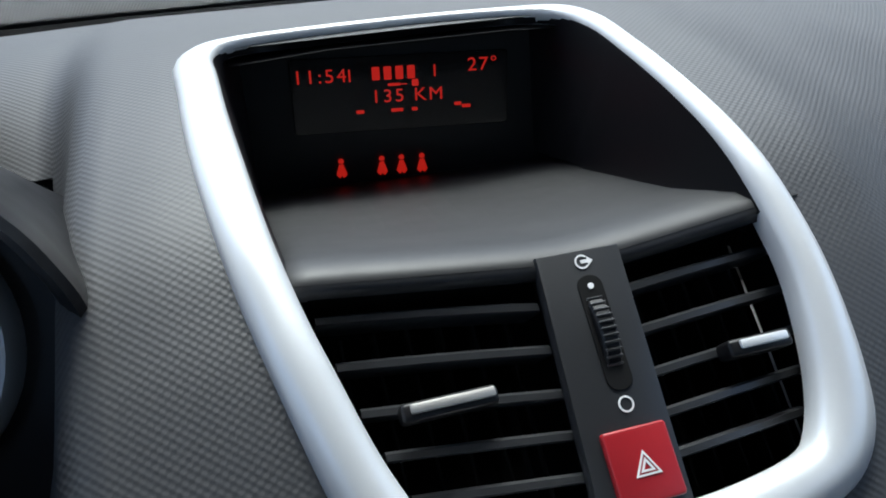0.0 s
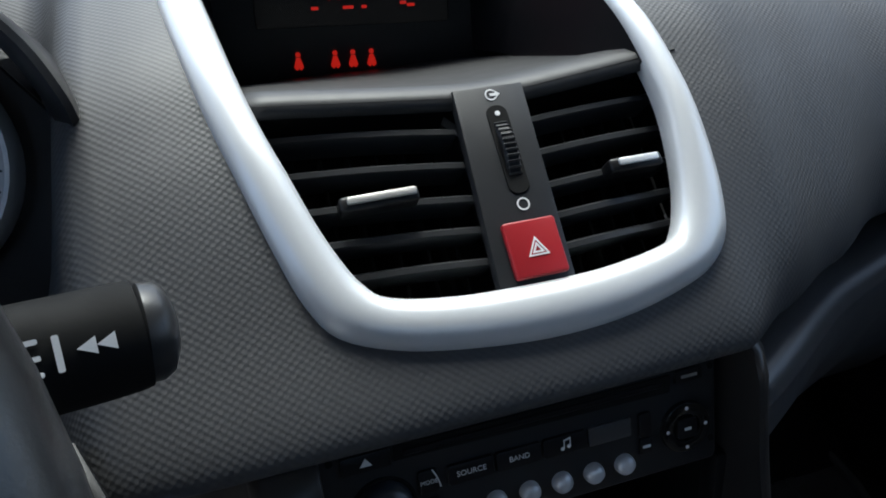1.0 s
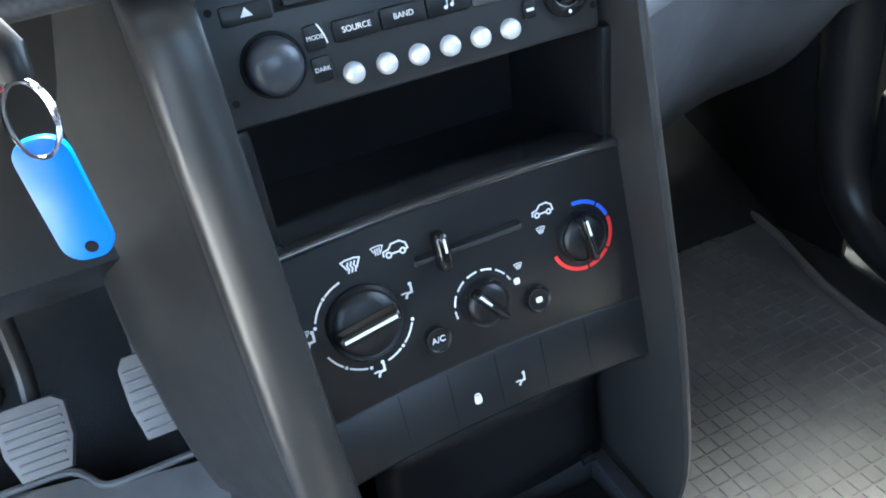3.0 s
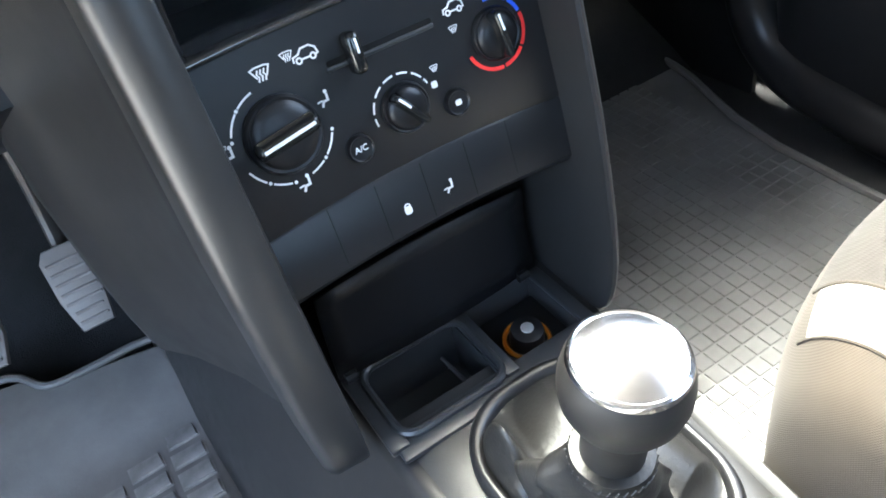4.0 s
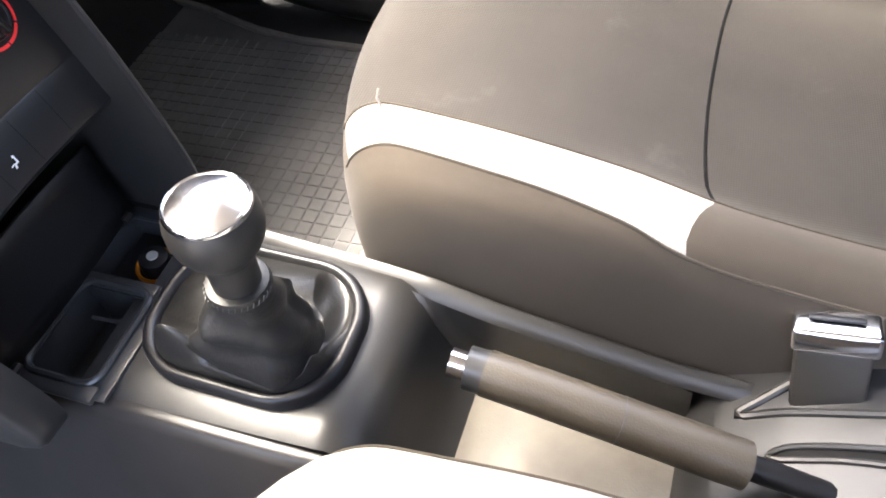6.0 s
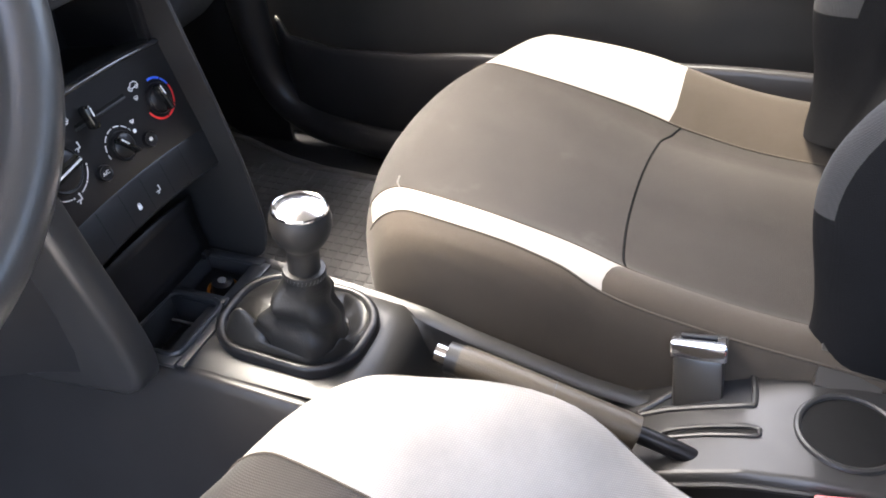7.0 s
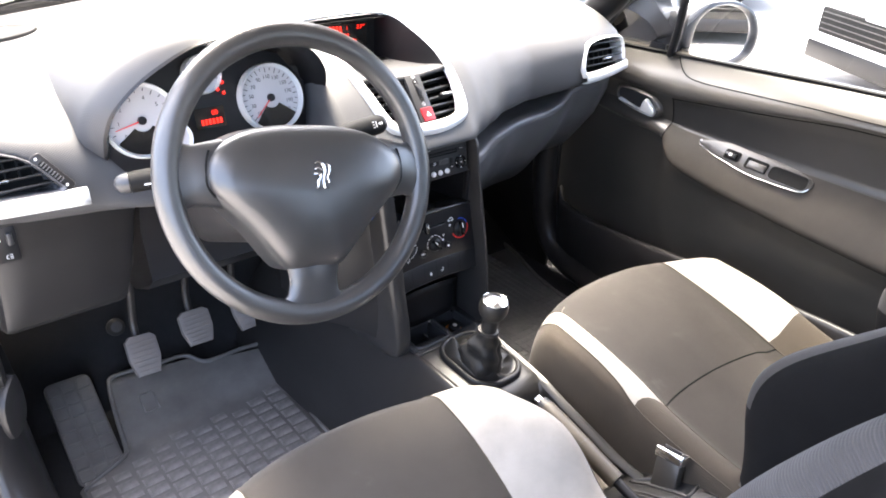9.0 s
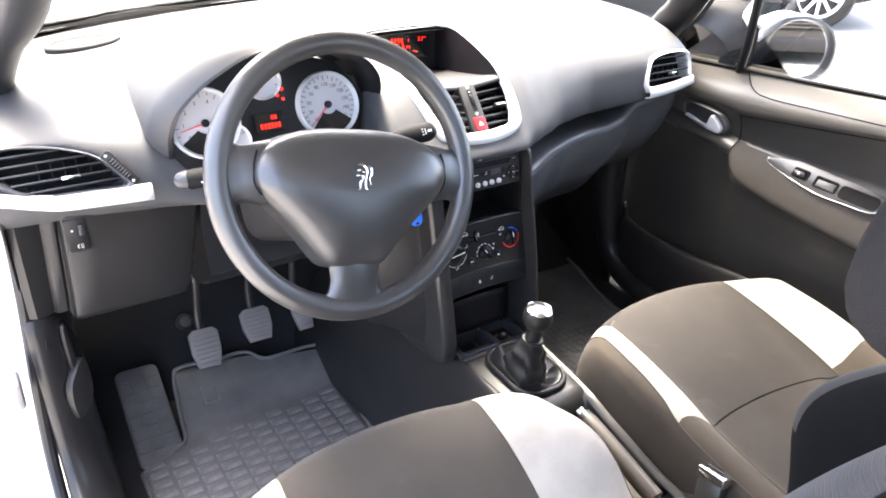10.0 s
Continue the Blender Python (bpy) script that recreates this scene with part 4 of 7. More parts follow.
def small_icons(kind, cx, cy, s=1.0):
    b = bmesh.new()
    if kind == "screen":
        screen_print(b, cx, cy, s)
    if kind == "car":
        car_print(b, cx, cy, s)
    if kind == "both":
        screen_print(b, cx - 0.0062, cy + 0.0016, s * 0.68)
        car_print(b, cx + 0.0022, cy - 0.0006, s)
    if kind in ("seat", "seat_screen"):
        prism(circle(0.0010 * s, 10, cx + 0.0012 * s, cy + 0.0030 * s), 0.0002, 0, 1, 0.0002, b)
        stroke(b, [(cx + x * s, cy + y * s) for x, y in ((0.0014, 0.0014), (0.0012, -0.0014), (-0.0012, -0.0016), (-0.0022, -0.0036))], 0.0012 * s)
        stroke(b, [(cx + x * s, cy + y * s) for x, y in ((-0.0040, -0.0012), (-0.0020, -0.0010))], 0.0008 * s)
    if kind == "seat_screen":
        screen_print(b, cx - 0.0022 * s, cy + 0.0030 * s, s * 0.5)
    return b


for kind, u, v, s in (("screen", -0.0600, -0.0185, 1.05), ("both", -0.0400, -0.0175, 1.0), ("car", 0.0415, -0.0250, 0.95), ("seat", -0.0365, -0.0400, 0.95), ("seat_screen", -0.0880, -0.0460, 1.0), ("seat", -0.0600, -0.0735, 1.0), ("screen", 0.0220, -0.0490, 0.5), ("screen", 0.0385, -0.0350, 0.55)):
    part("icon", small_icons(kind, u, v, s), WHITE, stack, m=CM)
part("icon", prism(round_rect(0.0034, 0.0034, 0.0008, 2, 0.0195, -0.0565), 0.0002, 0, 1, 0.0002), WHITE, stack, m=CM)
part("slot_lip", prism(round_rect(0.059, 0.0022, 0.0008, 3, -0.001, -0.0290), 0.0010, 0.0004, 2, 0.0), PLASTIC, stack, m=CM)
part("slider_slot", prism(round_rect(0.058, 0.0030, 0.0012, 3, -0.001, -0.0265), 0.0004, 0, 1, 0.0001), DEEP, stack, m=CM)
s_ = part("slider", rbox((0.0072, 0.0200, 0.011), (-0.0172, -0.0250, 0.0060), 0.0028, 3), GLOSS, stack, "black air slider", m=CM)
part("slider_mark", rbox((0.0012, 0.0070, 0.0004), (-0.0166, -0.0215, 0.0116), 0.0001, 1), WHITE, s_, m=CM)
for u, w in ((-0.0293, "A/C"), (0.0283, "")):
    k = part("round_switch", lathe([(0.0072, 0), (0.0072, 0.0026), (0.0064, 0.0038), (0.0056, 0.0030), (0.0005, 0.0026)], 28), BLACK, stack, "round black push switch", m=CM @ Matrix.Translation((u, -0.0695, 0)))
    if w:
        part("switch_word", text_mesh(w, 0.0044, (u, -0.0695, 0.0032), 0.0002), WHITE, k, m=CM)
    else:
        part("switch_mark", prism(round_rect(0.0036, 0.0030, 0.0008, 2, u, -0.0695), 0.0004, 0, 1, 0.0030), WHITE, k, m=CM)
bm = prism(round_rect(0.0042, 0.0046, 0.0014, 3, -0.0160, -0.1118), 0.0002, 0, 1, -0.0002)
prism(arc_band(0.0012, 0.0019, 0, 180, 8, -0.0160, -0.1098), 0.0002, 0, 1, -0.0002, bm)
for i in range(5):
    u = -0.0564 + i * 0.0272
    part("switch_gap", loft([[(u - 0.0002, -0.0910, 0.0002), (u + 0.0002, -0.0910, 0.0002)], [(u - 0.0002, -0.1230, -0.0007), (u + 0.0002, -0.1230, -0.0007)]], False), DEEP, stack, m=CM)
part("lock_mark", bm, WHITE, stack, "white padlock print", m=CM)
part("light_mark", small_icons("seat", 0.0105, -0.1098, 0.9), WHITE, stack, m=CM)

# side cheeks that run down both sides of the stack
for sx, right in ((-1, -0.010), (1, 0.006)):
    prof = [(0.03, 0.672), (-0.008, 0.668), (-0.020, 0.62), (-0.036, 0.55), (-0.052, 0.48), (-0.066, 0.41), (-0.072, 0.36), (-0.066, 0.325), (-0.050, 0.312), (0.05, 0.300), (0.30, 0.30), (0.50, 0.50), (0.50, 0.66)]
    prof = smooth_line(prof[:9], 3) + prof[9:]
    rings = []
    for w, inset in ((0.0925, 0.004), (0.0930, 0.001), (0.0950, 0.0), (0.1030 - right, 0.0010), (0.1070 - right, 0.005), (0.1085 - right, 0.012), (0.110 - right, 0.05)):
        rings.append([(sx * (w - (0.006 * max(0, (0.45 - z) / 0.15))), y + (inset if y < 0.04 else 0), z) for y, z in prof])
    bm = loft(rings, True, True)
    lone("stack_cheek", bm, CHEEK, "dark grey curved side trim of the stack", "trim", "structure", "stack side trims", angle=50)

# ---- tunnel console ----
cons = thing("tunnel_console", (0, -0.2, 0.08), "dark grey plastic tunnel console between the seats", "console", kind="structure")


def console_row(y):
    """Left foot, left edge, right edge, right foot of the console at y."""
    top = float(np.interp(y, [-0.75, -0.45, -0.292, -0.278, -0.262, -0.248, -0.232, -0.05, 0.06], [0.215, 0.214, 0.214, 0.222, 0.250, 0.292, 0.310, 0.318, 0.322]))
    xl = float(np.interp(y, [-0.75, -0.30, -0.20, -0.05, 0.06], [-0.066, -0.064, -0.070, -0.076, -0.080]))
    xr = float(np.interp(y, [-0.75, -0.30, -0.20, -0.05, 0.06], [0.072, 0.074, 0.080, 0.084, 0.086]))
    return top, xl, xr


ys = [-0.80, -0.70, -0.60, -0.50, -0.42, -0.36, -0.32, -0.295, -0.285, -0.275, -0.267, -0.26, -0.253, -0.246, -0.24, -0.23, -0.22, -0.21, -0.18, -0.14, -0.10, -0.072]
left, right, plate = [], [], []
for y in ys + [-0.03, 0.02, 0.10, 0.25, 0.45]:
    t, xl, xr = console_row(min(y, 0.06))
    foot = float(np.interp(y, [-0.8, -0.1, 0.1, 0.45], [-0.10, -0.115, -0.165, -0.185]))
    rim = float(np.interp(y, [-0.8, -0.45, -0.25, -0.1, 0.1], [0.245, 0.250, 0.298, 0.312, 0.318]))
    left.append([(foot - 0.012, y, 0.06), (foot, y, 0.12), ((foot + xl) / 2 - 0.008, y, 0.235), (xl - 0.004, y, rim - 0.012), (xl - 0.001, y, rim - 0.003), (xl + 0.003, y, rim), (xl + 0.010, y, rim - 0.0015)])
    right.append([(0.12 + (0.05 if y > 0 else 0), y, 0.06), (0.105, y, 0.12), (xr + 0.010, y, rim - 0.03), (xr + 0.008, y, rim - 0.004), (xr + 0.004, y, rim + 0.002), (xr - 0.004, y, rim + 0.001), (xr - 0.009, y, rim - 0.006)])
part("left_side", loft(left, False), PANEL, cons, "smooth dark side wall", angle=50)
part("right_side", loft(right, False), CONSOLE, cons, "dark side wall with raised rim", angle=50)
for y in ys:
    t, xl, xr = console_row(y)
    w = [xl + 0.008 + (xr - xl - 0.014) * i / 12 for i in range(13)]
    plate.append([(x, y, t - 0.002 * ((x - 0.005) / 0.08) ** 2 - (0.004 if i in (0, 12) else 0)) for i, x in enumerate(w)])
wall = []
for y in [-0.235 - 0.01 * i for i in range(21)]:
    t, xl, xr = console_row(y)
    rim = float(np.interp(y, [-0.8, -0.45, -0.25, -0.1, 0.1], [0.245, 0.250, 0.298, 0.312, 0.318]))
    wall.append([(xr - 0.009, y, rim - 0.006), (xr - 0.0095, y, rim * 0.6 + t * 0.4 - 0.002), (xr - 0.012, y, min(t, rim - 0.008) + 0.006), (xr - 0.017, y, min(t, rim - 0.008))])
part("trough_wall", loft(wall, False), CONSOLE, cons, "dark inner wall of the trough", angle=60)
cutoff = next(i for i, y in enumerate(ys) if y > -0.290)
part("trough_floor", loft(plate[:cutoff + 1], False), TROUGH, cons, "dusty beige trough floor", angle=60)
bm = loft(plate[cutoff:], False)
gone = [f for f in bm.faces if ((f.calc_center_median().x - 0.008) / 0.045) ** 4 + ((f.calc_center_median().y + 0.150) / 0.060) ** 4 < 1]
bmesh.ops.delete(bm, geom=gone, context="FACES")
part("top_plate", bm, CONSOLE, cons, "satin grey top plate", angle=60)

# gear gaiter frame, gaiter and knob
gear = thing("gear_lever", (0.008, -0.15, 0.31), "worn leatherette gear lever with silver topped knob", "gear lever")
o = round_rect(0.112, 0.150, 0.046, 10)
rings = []
for s_, h in ((1.0, -0.004), (1.0, 0.003), (0.975, 0.0065), (0.93, 0.0075), (0.885, 0.006), (0.86, 0.001), (0.85, -0.008)):
    rings.append([(0.008 + x * s_, -0.150 + y * s_, 0.3190 + h + (y * s_ + 0.0) * 0.05) for x, y in o])
part("gaiter_frame", loft(rings, True), BLACK, gear, "rounded black frame of the gaiter", angle=60)
FRAME_OUT = round_rect(0.098, 0.134, 0.038, 29)
n = len(FRAME_OUT)
rings = []
for j in range(45):
    t = j / 44
    row = []
    for i, (fx, fy) in enumerate(FRAME_OUT):
        a = math.atan2(fy, fx)
        near = lambda at, width: math.exp(-(((a - at + math.pi) % (2 * math.pi) - math.pi) / width) ** 2)
        corner, left, back, side = near(2.25, 0.16), near(3.5, 0.4), near(-1.2, 0.5), near(-0.2, 0.7)
        base_r = 0.034 + 0.004 * near(3.9, 0.5) - 0.003 * near(0.8, 0.6)
        bx, by = -0.008 + base_r * math.cos(a), -0.172 + base_r * 1.05 * math.sin(a)
        if t < 0.5:
            u = t / 0.5
            x, y = 0.008 + fx + (bx - 0.008 - fx) * u, -0.150 + fy + (by + 0.150 - fy) * u
            sag = math.sin(math.pi * u)
            z = 0.3215 + 0.0025 * fy / 0.067 + 0.010 * u ** 2 + sag * (0.009 + 0.030 * corner + 0.014 * near(3.35, 0.16) - 0.009 * near(3.75, 0.22) + 0.012 * near(-1.9, 0.16) - 0.012 * back + 0.018 * near(-0.45, 0.16) - 0.010 * side - 0.008 * near(1.9, 0.2) - 0.009 * near(2.85, 0.2) + 0.007 * near(0.9, 0.2))
            z += 0.0014 * sag * math.sin(9 * a + 4 * u)
        else:
            v = (t - 0.5) / 0.5
            r = base_r + (0.0168 - base_r) * v ** 0.85
            pleat = math.sin(math.pi * v)
            r += 0.010 * near(2.25, 0.22) * (1 - v) ** 2
            r += 1.7 * pleat * (0.0014 * math.sin(13 * v + 2.0 * a) + 0.0034 * near(3.6 - 1.6 * v, 0.22) - 0.0030 * near(4.2 - 1.6 * v, 0.25) + 0.0034 * near(-1.3 + 1.4 * v, 0.2) - 0.0030 * near(-0.7 + 1.4 * v, 0.25) + 0.0035 * near(2.45, 0.35) * (1 - v) + 0.0026 * math.sin(3 * a + 1.0) * (1 - v))
            cx, cy = -0.008 + (-0.021 + 0.008) * v, -0.172 + (-0.192 + 0.172) * v
            x, y = cx + r * math.cos(a), cy + r * (1.05 - 0.05 * v) * math.sin(a)
            z = 0.3315 + 0.0840 * v + 0.022 * near(2.25, 0.25) * (1 - v) ** 2 - 0.006 * back * (1 - v) ** 2
        row.append((x, y, z))
    rings.append(row)
part("gaiter", loft(rings, True), LEATHER, gear, "creased worn black gaiter", angle=80)
lean = Matrix.Translation((-0.021, -0.192, 0.4145)) @ Matrix.Rotation(radians(5), 4, "X") @ Matrix.Rotation(radians(4), 4, "Y")
part("collar", lathe([(0.0172, -0.002), (0.0180, 0.001), (0.0172, 0.0045), (0.015, 0.005)], 30), LEATHER, gear, "stitched collar", m=lean.copy())
for i in range(34):
    a = 2 * math.pi * i / 34
    part("stitch", tube([(0.0178 * math.cos(a), 0.0178 * math.sin(a), -0.001), (0.0183 * math.cos(a + 0.06), 0.0183 * math.sin(a + 0.06), 0.003)], 0.0003, 4), GREYCAP, gear, m=lean.copy())
k = part("knob", lathe([(0.0132, 0.0), (0.0134, 0.021), (0.0142, 0.0265), (0.0168, 0.0300), (0.0205, 0.0350), (0.0233, 0.0410), (0.0246, 0.0475), (0.0245, 0.0535), (0.0234, 0.0590), (0.0220, 0.0622)], 48), KNOBSKIN, gear, "worn black knob", m=lean.copy())
part("knob_ring", lathe([(0.0220, 0.0612), (0.0223, 0.0626), (0.0217, 0.0644), (0.0206, 0.0651), (0.0198, 0.0645)], 48, False), CHROME, k, "satin silver ring", m=lean.copy())
part("knob_cap", lathe([(0.0199, 0.0640)] + [(0.0197 * (1 - i / 20) + 0.0002, 0.0646 + 0.0036 * (1 - (1 - i / 20) ** 2)) for i in range(21)], 48), CAP, k, "mirror bright dished cap", m=lean.copy())

# broad side trim between the stack and the driver's footwell
rows = []
for z in (0.665, 0.60, 0.53, 0.46, 0.40, 0.36, 0.33):
    yc = float(np.interp(z, [0.18, 0.30, 0.36, 0.41, 0.48, 0.55, 0.62, 0.668], [-0.02, -0.046, -0.058, -0.052, -0.040, -0.025, -0.010, 0.002]))
    k = -3.5 * max(0, 0.44 - z)
    rows.append([(-0.108 - 0.02 * k, yc + 0.012, z), (-0.1165 - 0.02 * k, yc + 0.020, z), (-0.122 - 0.022 * k, yc + 0.045, z), (-0.136 - 0.024 * k, yc + 0.085, z), (-0.158 - 0.03 * k, yc + 0.125, z), (-0.176 - 0.03 * k, yc + 0.150, z), (-0.180 - 0.03 * k, yc + 0.165, z), (-0.180 - 0.03 * k, yc + 0.30, z)])
lone("tunnel_trim", loft(rows, False), KNEE, "broad dark side trim beside the stack", "trim", "structure", angle=50)

# open ashtray with its lid, lighter
ash = thing("ashtray", (0, -0.03, 0.31), "black ashtray unit with raised lid", "ashtray")
bm = rbox((0.150, 0.020, 0.004), (0.002, -0.068, 0.3165), 0.0015)
rbox((0.012, 0.070, 0.005), (-0.071, -0.035, 0.318), 0.0015, bm=bm)
rbox((0.010, 0.070, 0.005), (0.076, -0.035, 0.318), 0.0015, bm=bm)
rbox((0.010, 0.064, 0.006), (0.012, -0.035, 0.3185), 0.0015, bm=bm)
part("rim", bm, PLASTIC, ash, "grey ashtray rim")
bm = rbox((0.156, 0.075, 0.003), (0.002, -0.035, 0.272), 0.001)
part("bowl_floor", bm, PLASTIC, ash, "glossy black bowl")
for x in (-0.066, 0.007, 0.017, 0.072):
    part("bowl_wall", rbox((0.002, 0.068, 0.044), (x, -0.036, 0.294), 0.0005), PLASTIC, ash)
for y, h in ((-0.0615, 0.044), (-0.001, 0.050)):
    part("bowl_wall", rbox((0.15, 0.002, h), (0.002, y, 0.294), 0.0005), PLASTIC, ash)
part("rim_bead", tube([(x, y, 0.3200) for x, y in round_rect(0.076, 0.062, 0.012, 5, -0.028, -0.035)], 0.0028, 8, closed=True), PLASTIC, ash)
part("ledge", rbox((0.070, 0.017, 0.003), (-0.028, -0.056, 0.3125), 0.001), CONSOLE, ash, "grey front ledge")
part("cigarette_rest", tube([(-0.006, -0.050, 0.296), (-0.010, -0.012, 0.300)], 0.0016, 8), GREYCAP, ash)
rows = []
for t in (0, 0.2, 0.4, 0.6, 0.8, 1.0):
    y, z = -0.004 + 0.006 * math.sin(t * 2.2), 0.322 + 0.066 * t
    rows.append([(-0.077 + 0.155 * i / 8 + (0.004 * t if i == 0 else 0), y + 0.004 * (abs(i - 4) / 4) ** 2, z + 0.008 * t * (1 - (abs(i - 4) / 4) ** 2)) for i in range(9)])
part("lid", loft(rows, False), BLACK, ash, "black raised lid", solid=0.003, angle=60)
for x in (-0.07, 0.066):
    part("hinge", tube([(x - 0.004, -0.005, 0.323), (x + 0.004, -0.005, 0.323)], 0.004, 10), BLACK, ash)
lt = thing("cigarette_lighter", (0.041, -0.038, 0.30), "black cigarette lighter in an orange ring", "lighter")
lm = Matrix.Translation((0.043, -0.037, 0.300)) @ Matrix.Rotation(radians(8), 4, "X")
part("glow_ring", lathe([(0.0165, 0), (0.0165, 0.0030), (0.0150, 0.0045), (0.0138, 0.003), (0.0138, 0)], 36, False), ORANGE, lt, "orange plastic ring", m=lm.copy())
part("plug", lathe([(0.0118, 0), (0.0118, 0.010), (0.0108, 0.0135), (0.0070, 0.015), (0.0003, 0.0152)], 32), BLACK, lt, m=lm.copy())
part("plug_mark", lathe([(0.0045, 0.0150), (0.004, 0.0158), (0.0003, 0.0160)], 20), STEEL, lt, m=lm.copy())
part("socket_plate", rbox((0.052, 0.060, 0.003), (0.045, -0.035, 0.299), 0.001), BLACK, lt)

# handbrake
hb = thing("handbrake", (0.008, -0.42, 0.25), "dark handbrake lever with a bright button", "handbrake")
hbm = Matrix.Translation((0.010, -0.300, 0.318)) @ Matrix.Rotation(radians(-103), 4, "X") @ Matrix.Rotation(radians(180), 4, "X")
hp = [(0.010, -0.300, 0.318), (0.010, -0.312, 0.3165), (0.009, -0.33, 0.314), (0.008, -0.37, 0.306), (0.007, -0.41, 0.297), (0.006, -0.45, 0.288), (0.006, -0.50, 0.275), (0.006, -0.56, 0.255)]
part("grip", tube(smooth_line(hp[1:6] + [(0.006, -0.468, 0.2835)], 4), 0.0148, 20), GRIPSKIN, hb, "grained dark grip")
part("sleeve", tube(hp[0:2] + [hp[2]], 0.0140, 20), PLASTIC, hb, "smooth end sleeve")
part("seam_ring", tube([(0.0074, -0.3940, 0.3006), (0.0074, -0.3948, 0.3004)], 0.0151, 20), GREYCAP, hb)
part("button", tube([(0.010, -0.289, 0.3205), (0.010, -0.301, 0.318)], 0.0095, 20), CHROME, hb, "bright chrome release button")
part("lever", tube(smooth_line([(0.006, -0.465, 0.284)] + hp[6:], 3), 0.008, 12), BLACK, hb)

# rear of the console: tray, slot, cup holder
rear = thing("cup_holder", (0.03, -0.58, 0.25), "dark grey rear console tray with cup holder", "cup holder")
DECK_Y = [-0.432, -0.440, -0.452, -0.49, -0.55, -0.60, -0.70, -0.80]
DECK_Z = [0.215, 0.232, 0.243, 0.264, 0.292, 0.303, 0.309, 0.31]


def deck_z(y):
    return float(np.interp(-y, [-v for v in DECK_Y], DECK_Z))


TRAY = smooth_line([(0.054, -0.464), (0.066, -0.478), (0.080, -0.498), (0.089, -0.522), (0.0915, -0.548), (0.088, -0.554), (0.060, -0.556), (0.0565, -0.550), (0.0565, -0.52), (0.056, -0.49)], 4, True)
SLOT = smooth_line([(0.024, -0.484), (0.032, -0.492), (0.0345, -0.520), (0.0330, -0.556), (0.029, -0.561), (0.0235, -0.556), (0.0255, -0.520)], 4, True)
CUP = circle(0.0370, 40, 0.041, -0.625)
nx, ny = 46, 110
rows = []
for j in range(ny + 1):
    y = -0.432 - 0.36 * j / ny
    rows.append([(-0.019 + 0.115 * i / nx, y, deck_z(y) - 0.012 * max(0, 1 - min(i, nx - i) / 3) ** 2) for i in range(nx + 1)])
bm = loft(rows, False)
gone = []
for f in bm.faces:
    c = f.calc_center_median()
    if inside(c.x, c.y, TRAY) or inside(c.x, c.y, SLOT) or inside(c.x, c.y, CUP):
        gone.append(f)
bmesh.ops.delete(bm, geom=gone, context="FACES")
part("deck", bm, CONSOLE, rear, "satin grey deck", angle=50)
for nm, line, deep, mt, wall, lb in (("tray_well", TRAY, 0.022, PLASTIC, 0.0030, "shallow dark tray"), ("coin_slot", SLOT, 0.016, DEEP, 0.0022, "narrow coin slot"), ("cup_well", CUP, 0.060, DEEP, 0.0030, "round black cup well")):
    mx, my = sum(p[0] for p in line) / len(line), sum(p[1] for p in line) / len(line)
    rings = [[(mx + (x - mx) * k, my + (y - my) * k, deck_z(y) + h) for x, y in line] for k, h in ((1.0, 0.0), (0.98, -deep * 0.5), (0.95, -deep), (0.5, -deep), (0.02, -deep))]
    part(nm, loft(rings, True, True), mt, rear, lb, angle=50)
    part("rim", tube([(x, y, deck_z(y) + 0.0004) for x, y in line], wall, 8, closed=True), CONSOLE, rear)
part("slot_edge", tube([(x, y, deck_z(y) - 0.001) for x, y in SLOT[15:26]], 0.0016, 8), CHROME, rear, "bright slot edge")
part("deck_side", loft([[(-0.019, y, z - 0.012) for y, z in zip(DECK_Y, DECK_Z)], [(-0.024, y, 0.12) for y in DECK_Y]], False), PANEL, rear)
part("deck_side", loft([[(0.096, y, z - 0.012) for y, z in zip(DECK_Y, DECK_Z)], [(0.100, y, 0.12) for y in DECK_Y]], False), PANEL, rear)
part("deck_side", loft([[(x, -0.432, 0.205) for x in (-0.019, 0.096)], [(x, -0.432, 0.12) for x in (-0.019, 0.096)]], False), PANEL, rear)
part("deck_edge", tube([(-0.019, y, deck_z(y) - 0.009) for y in [-0.44 - 0.02 * i for i in range(17)]], 0.0026, 8), CONSOLE, rear)

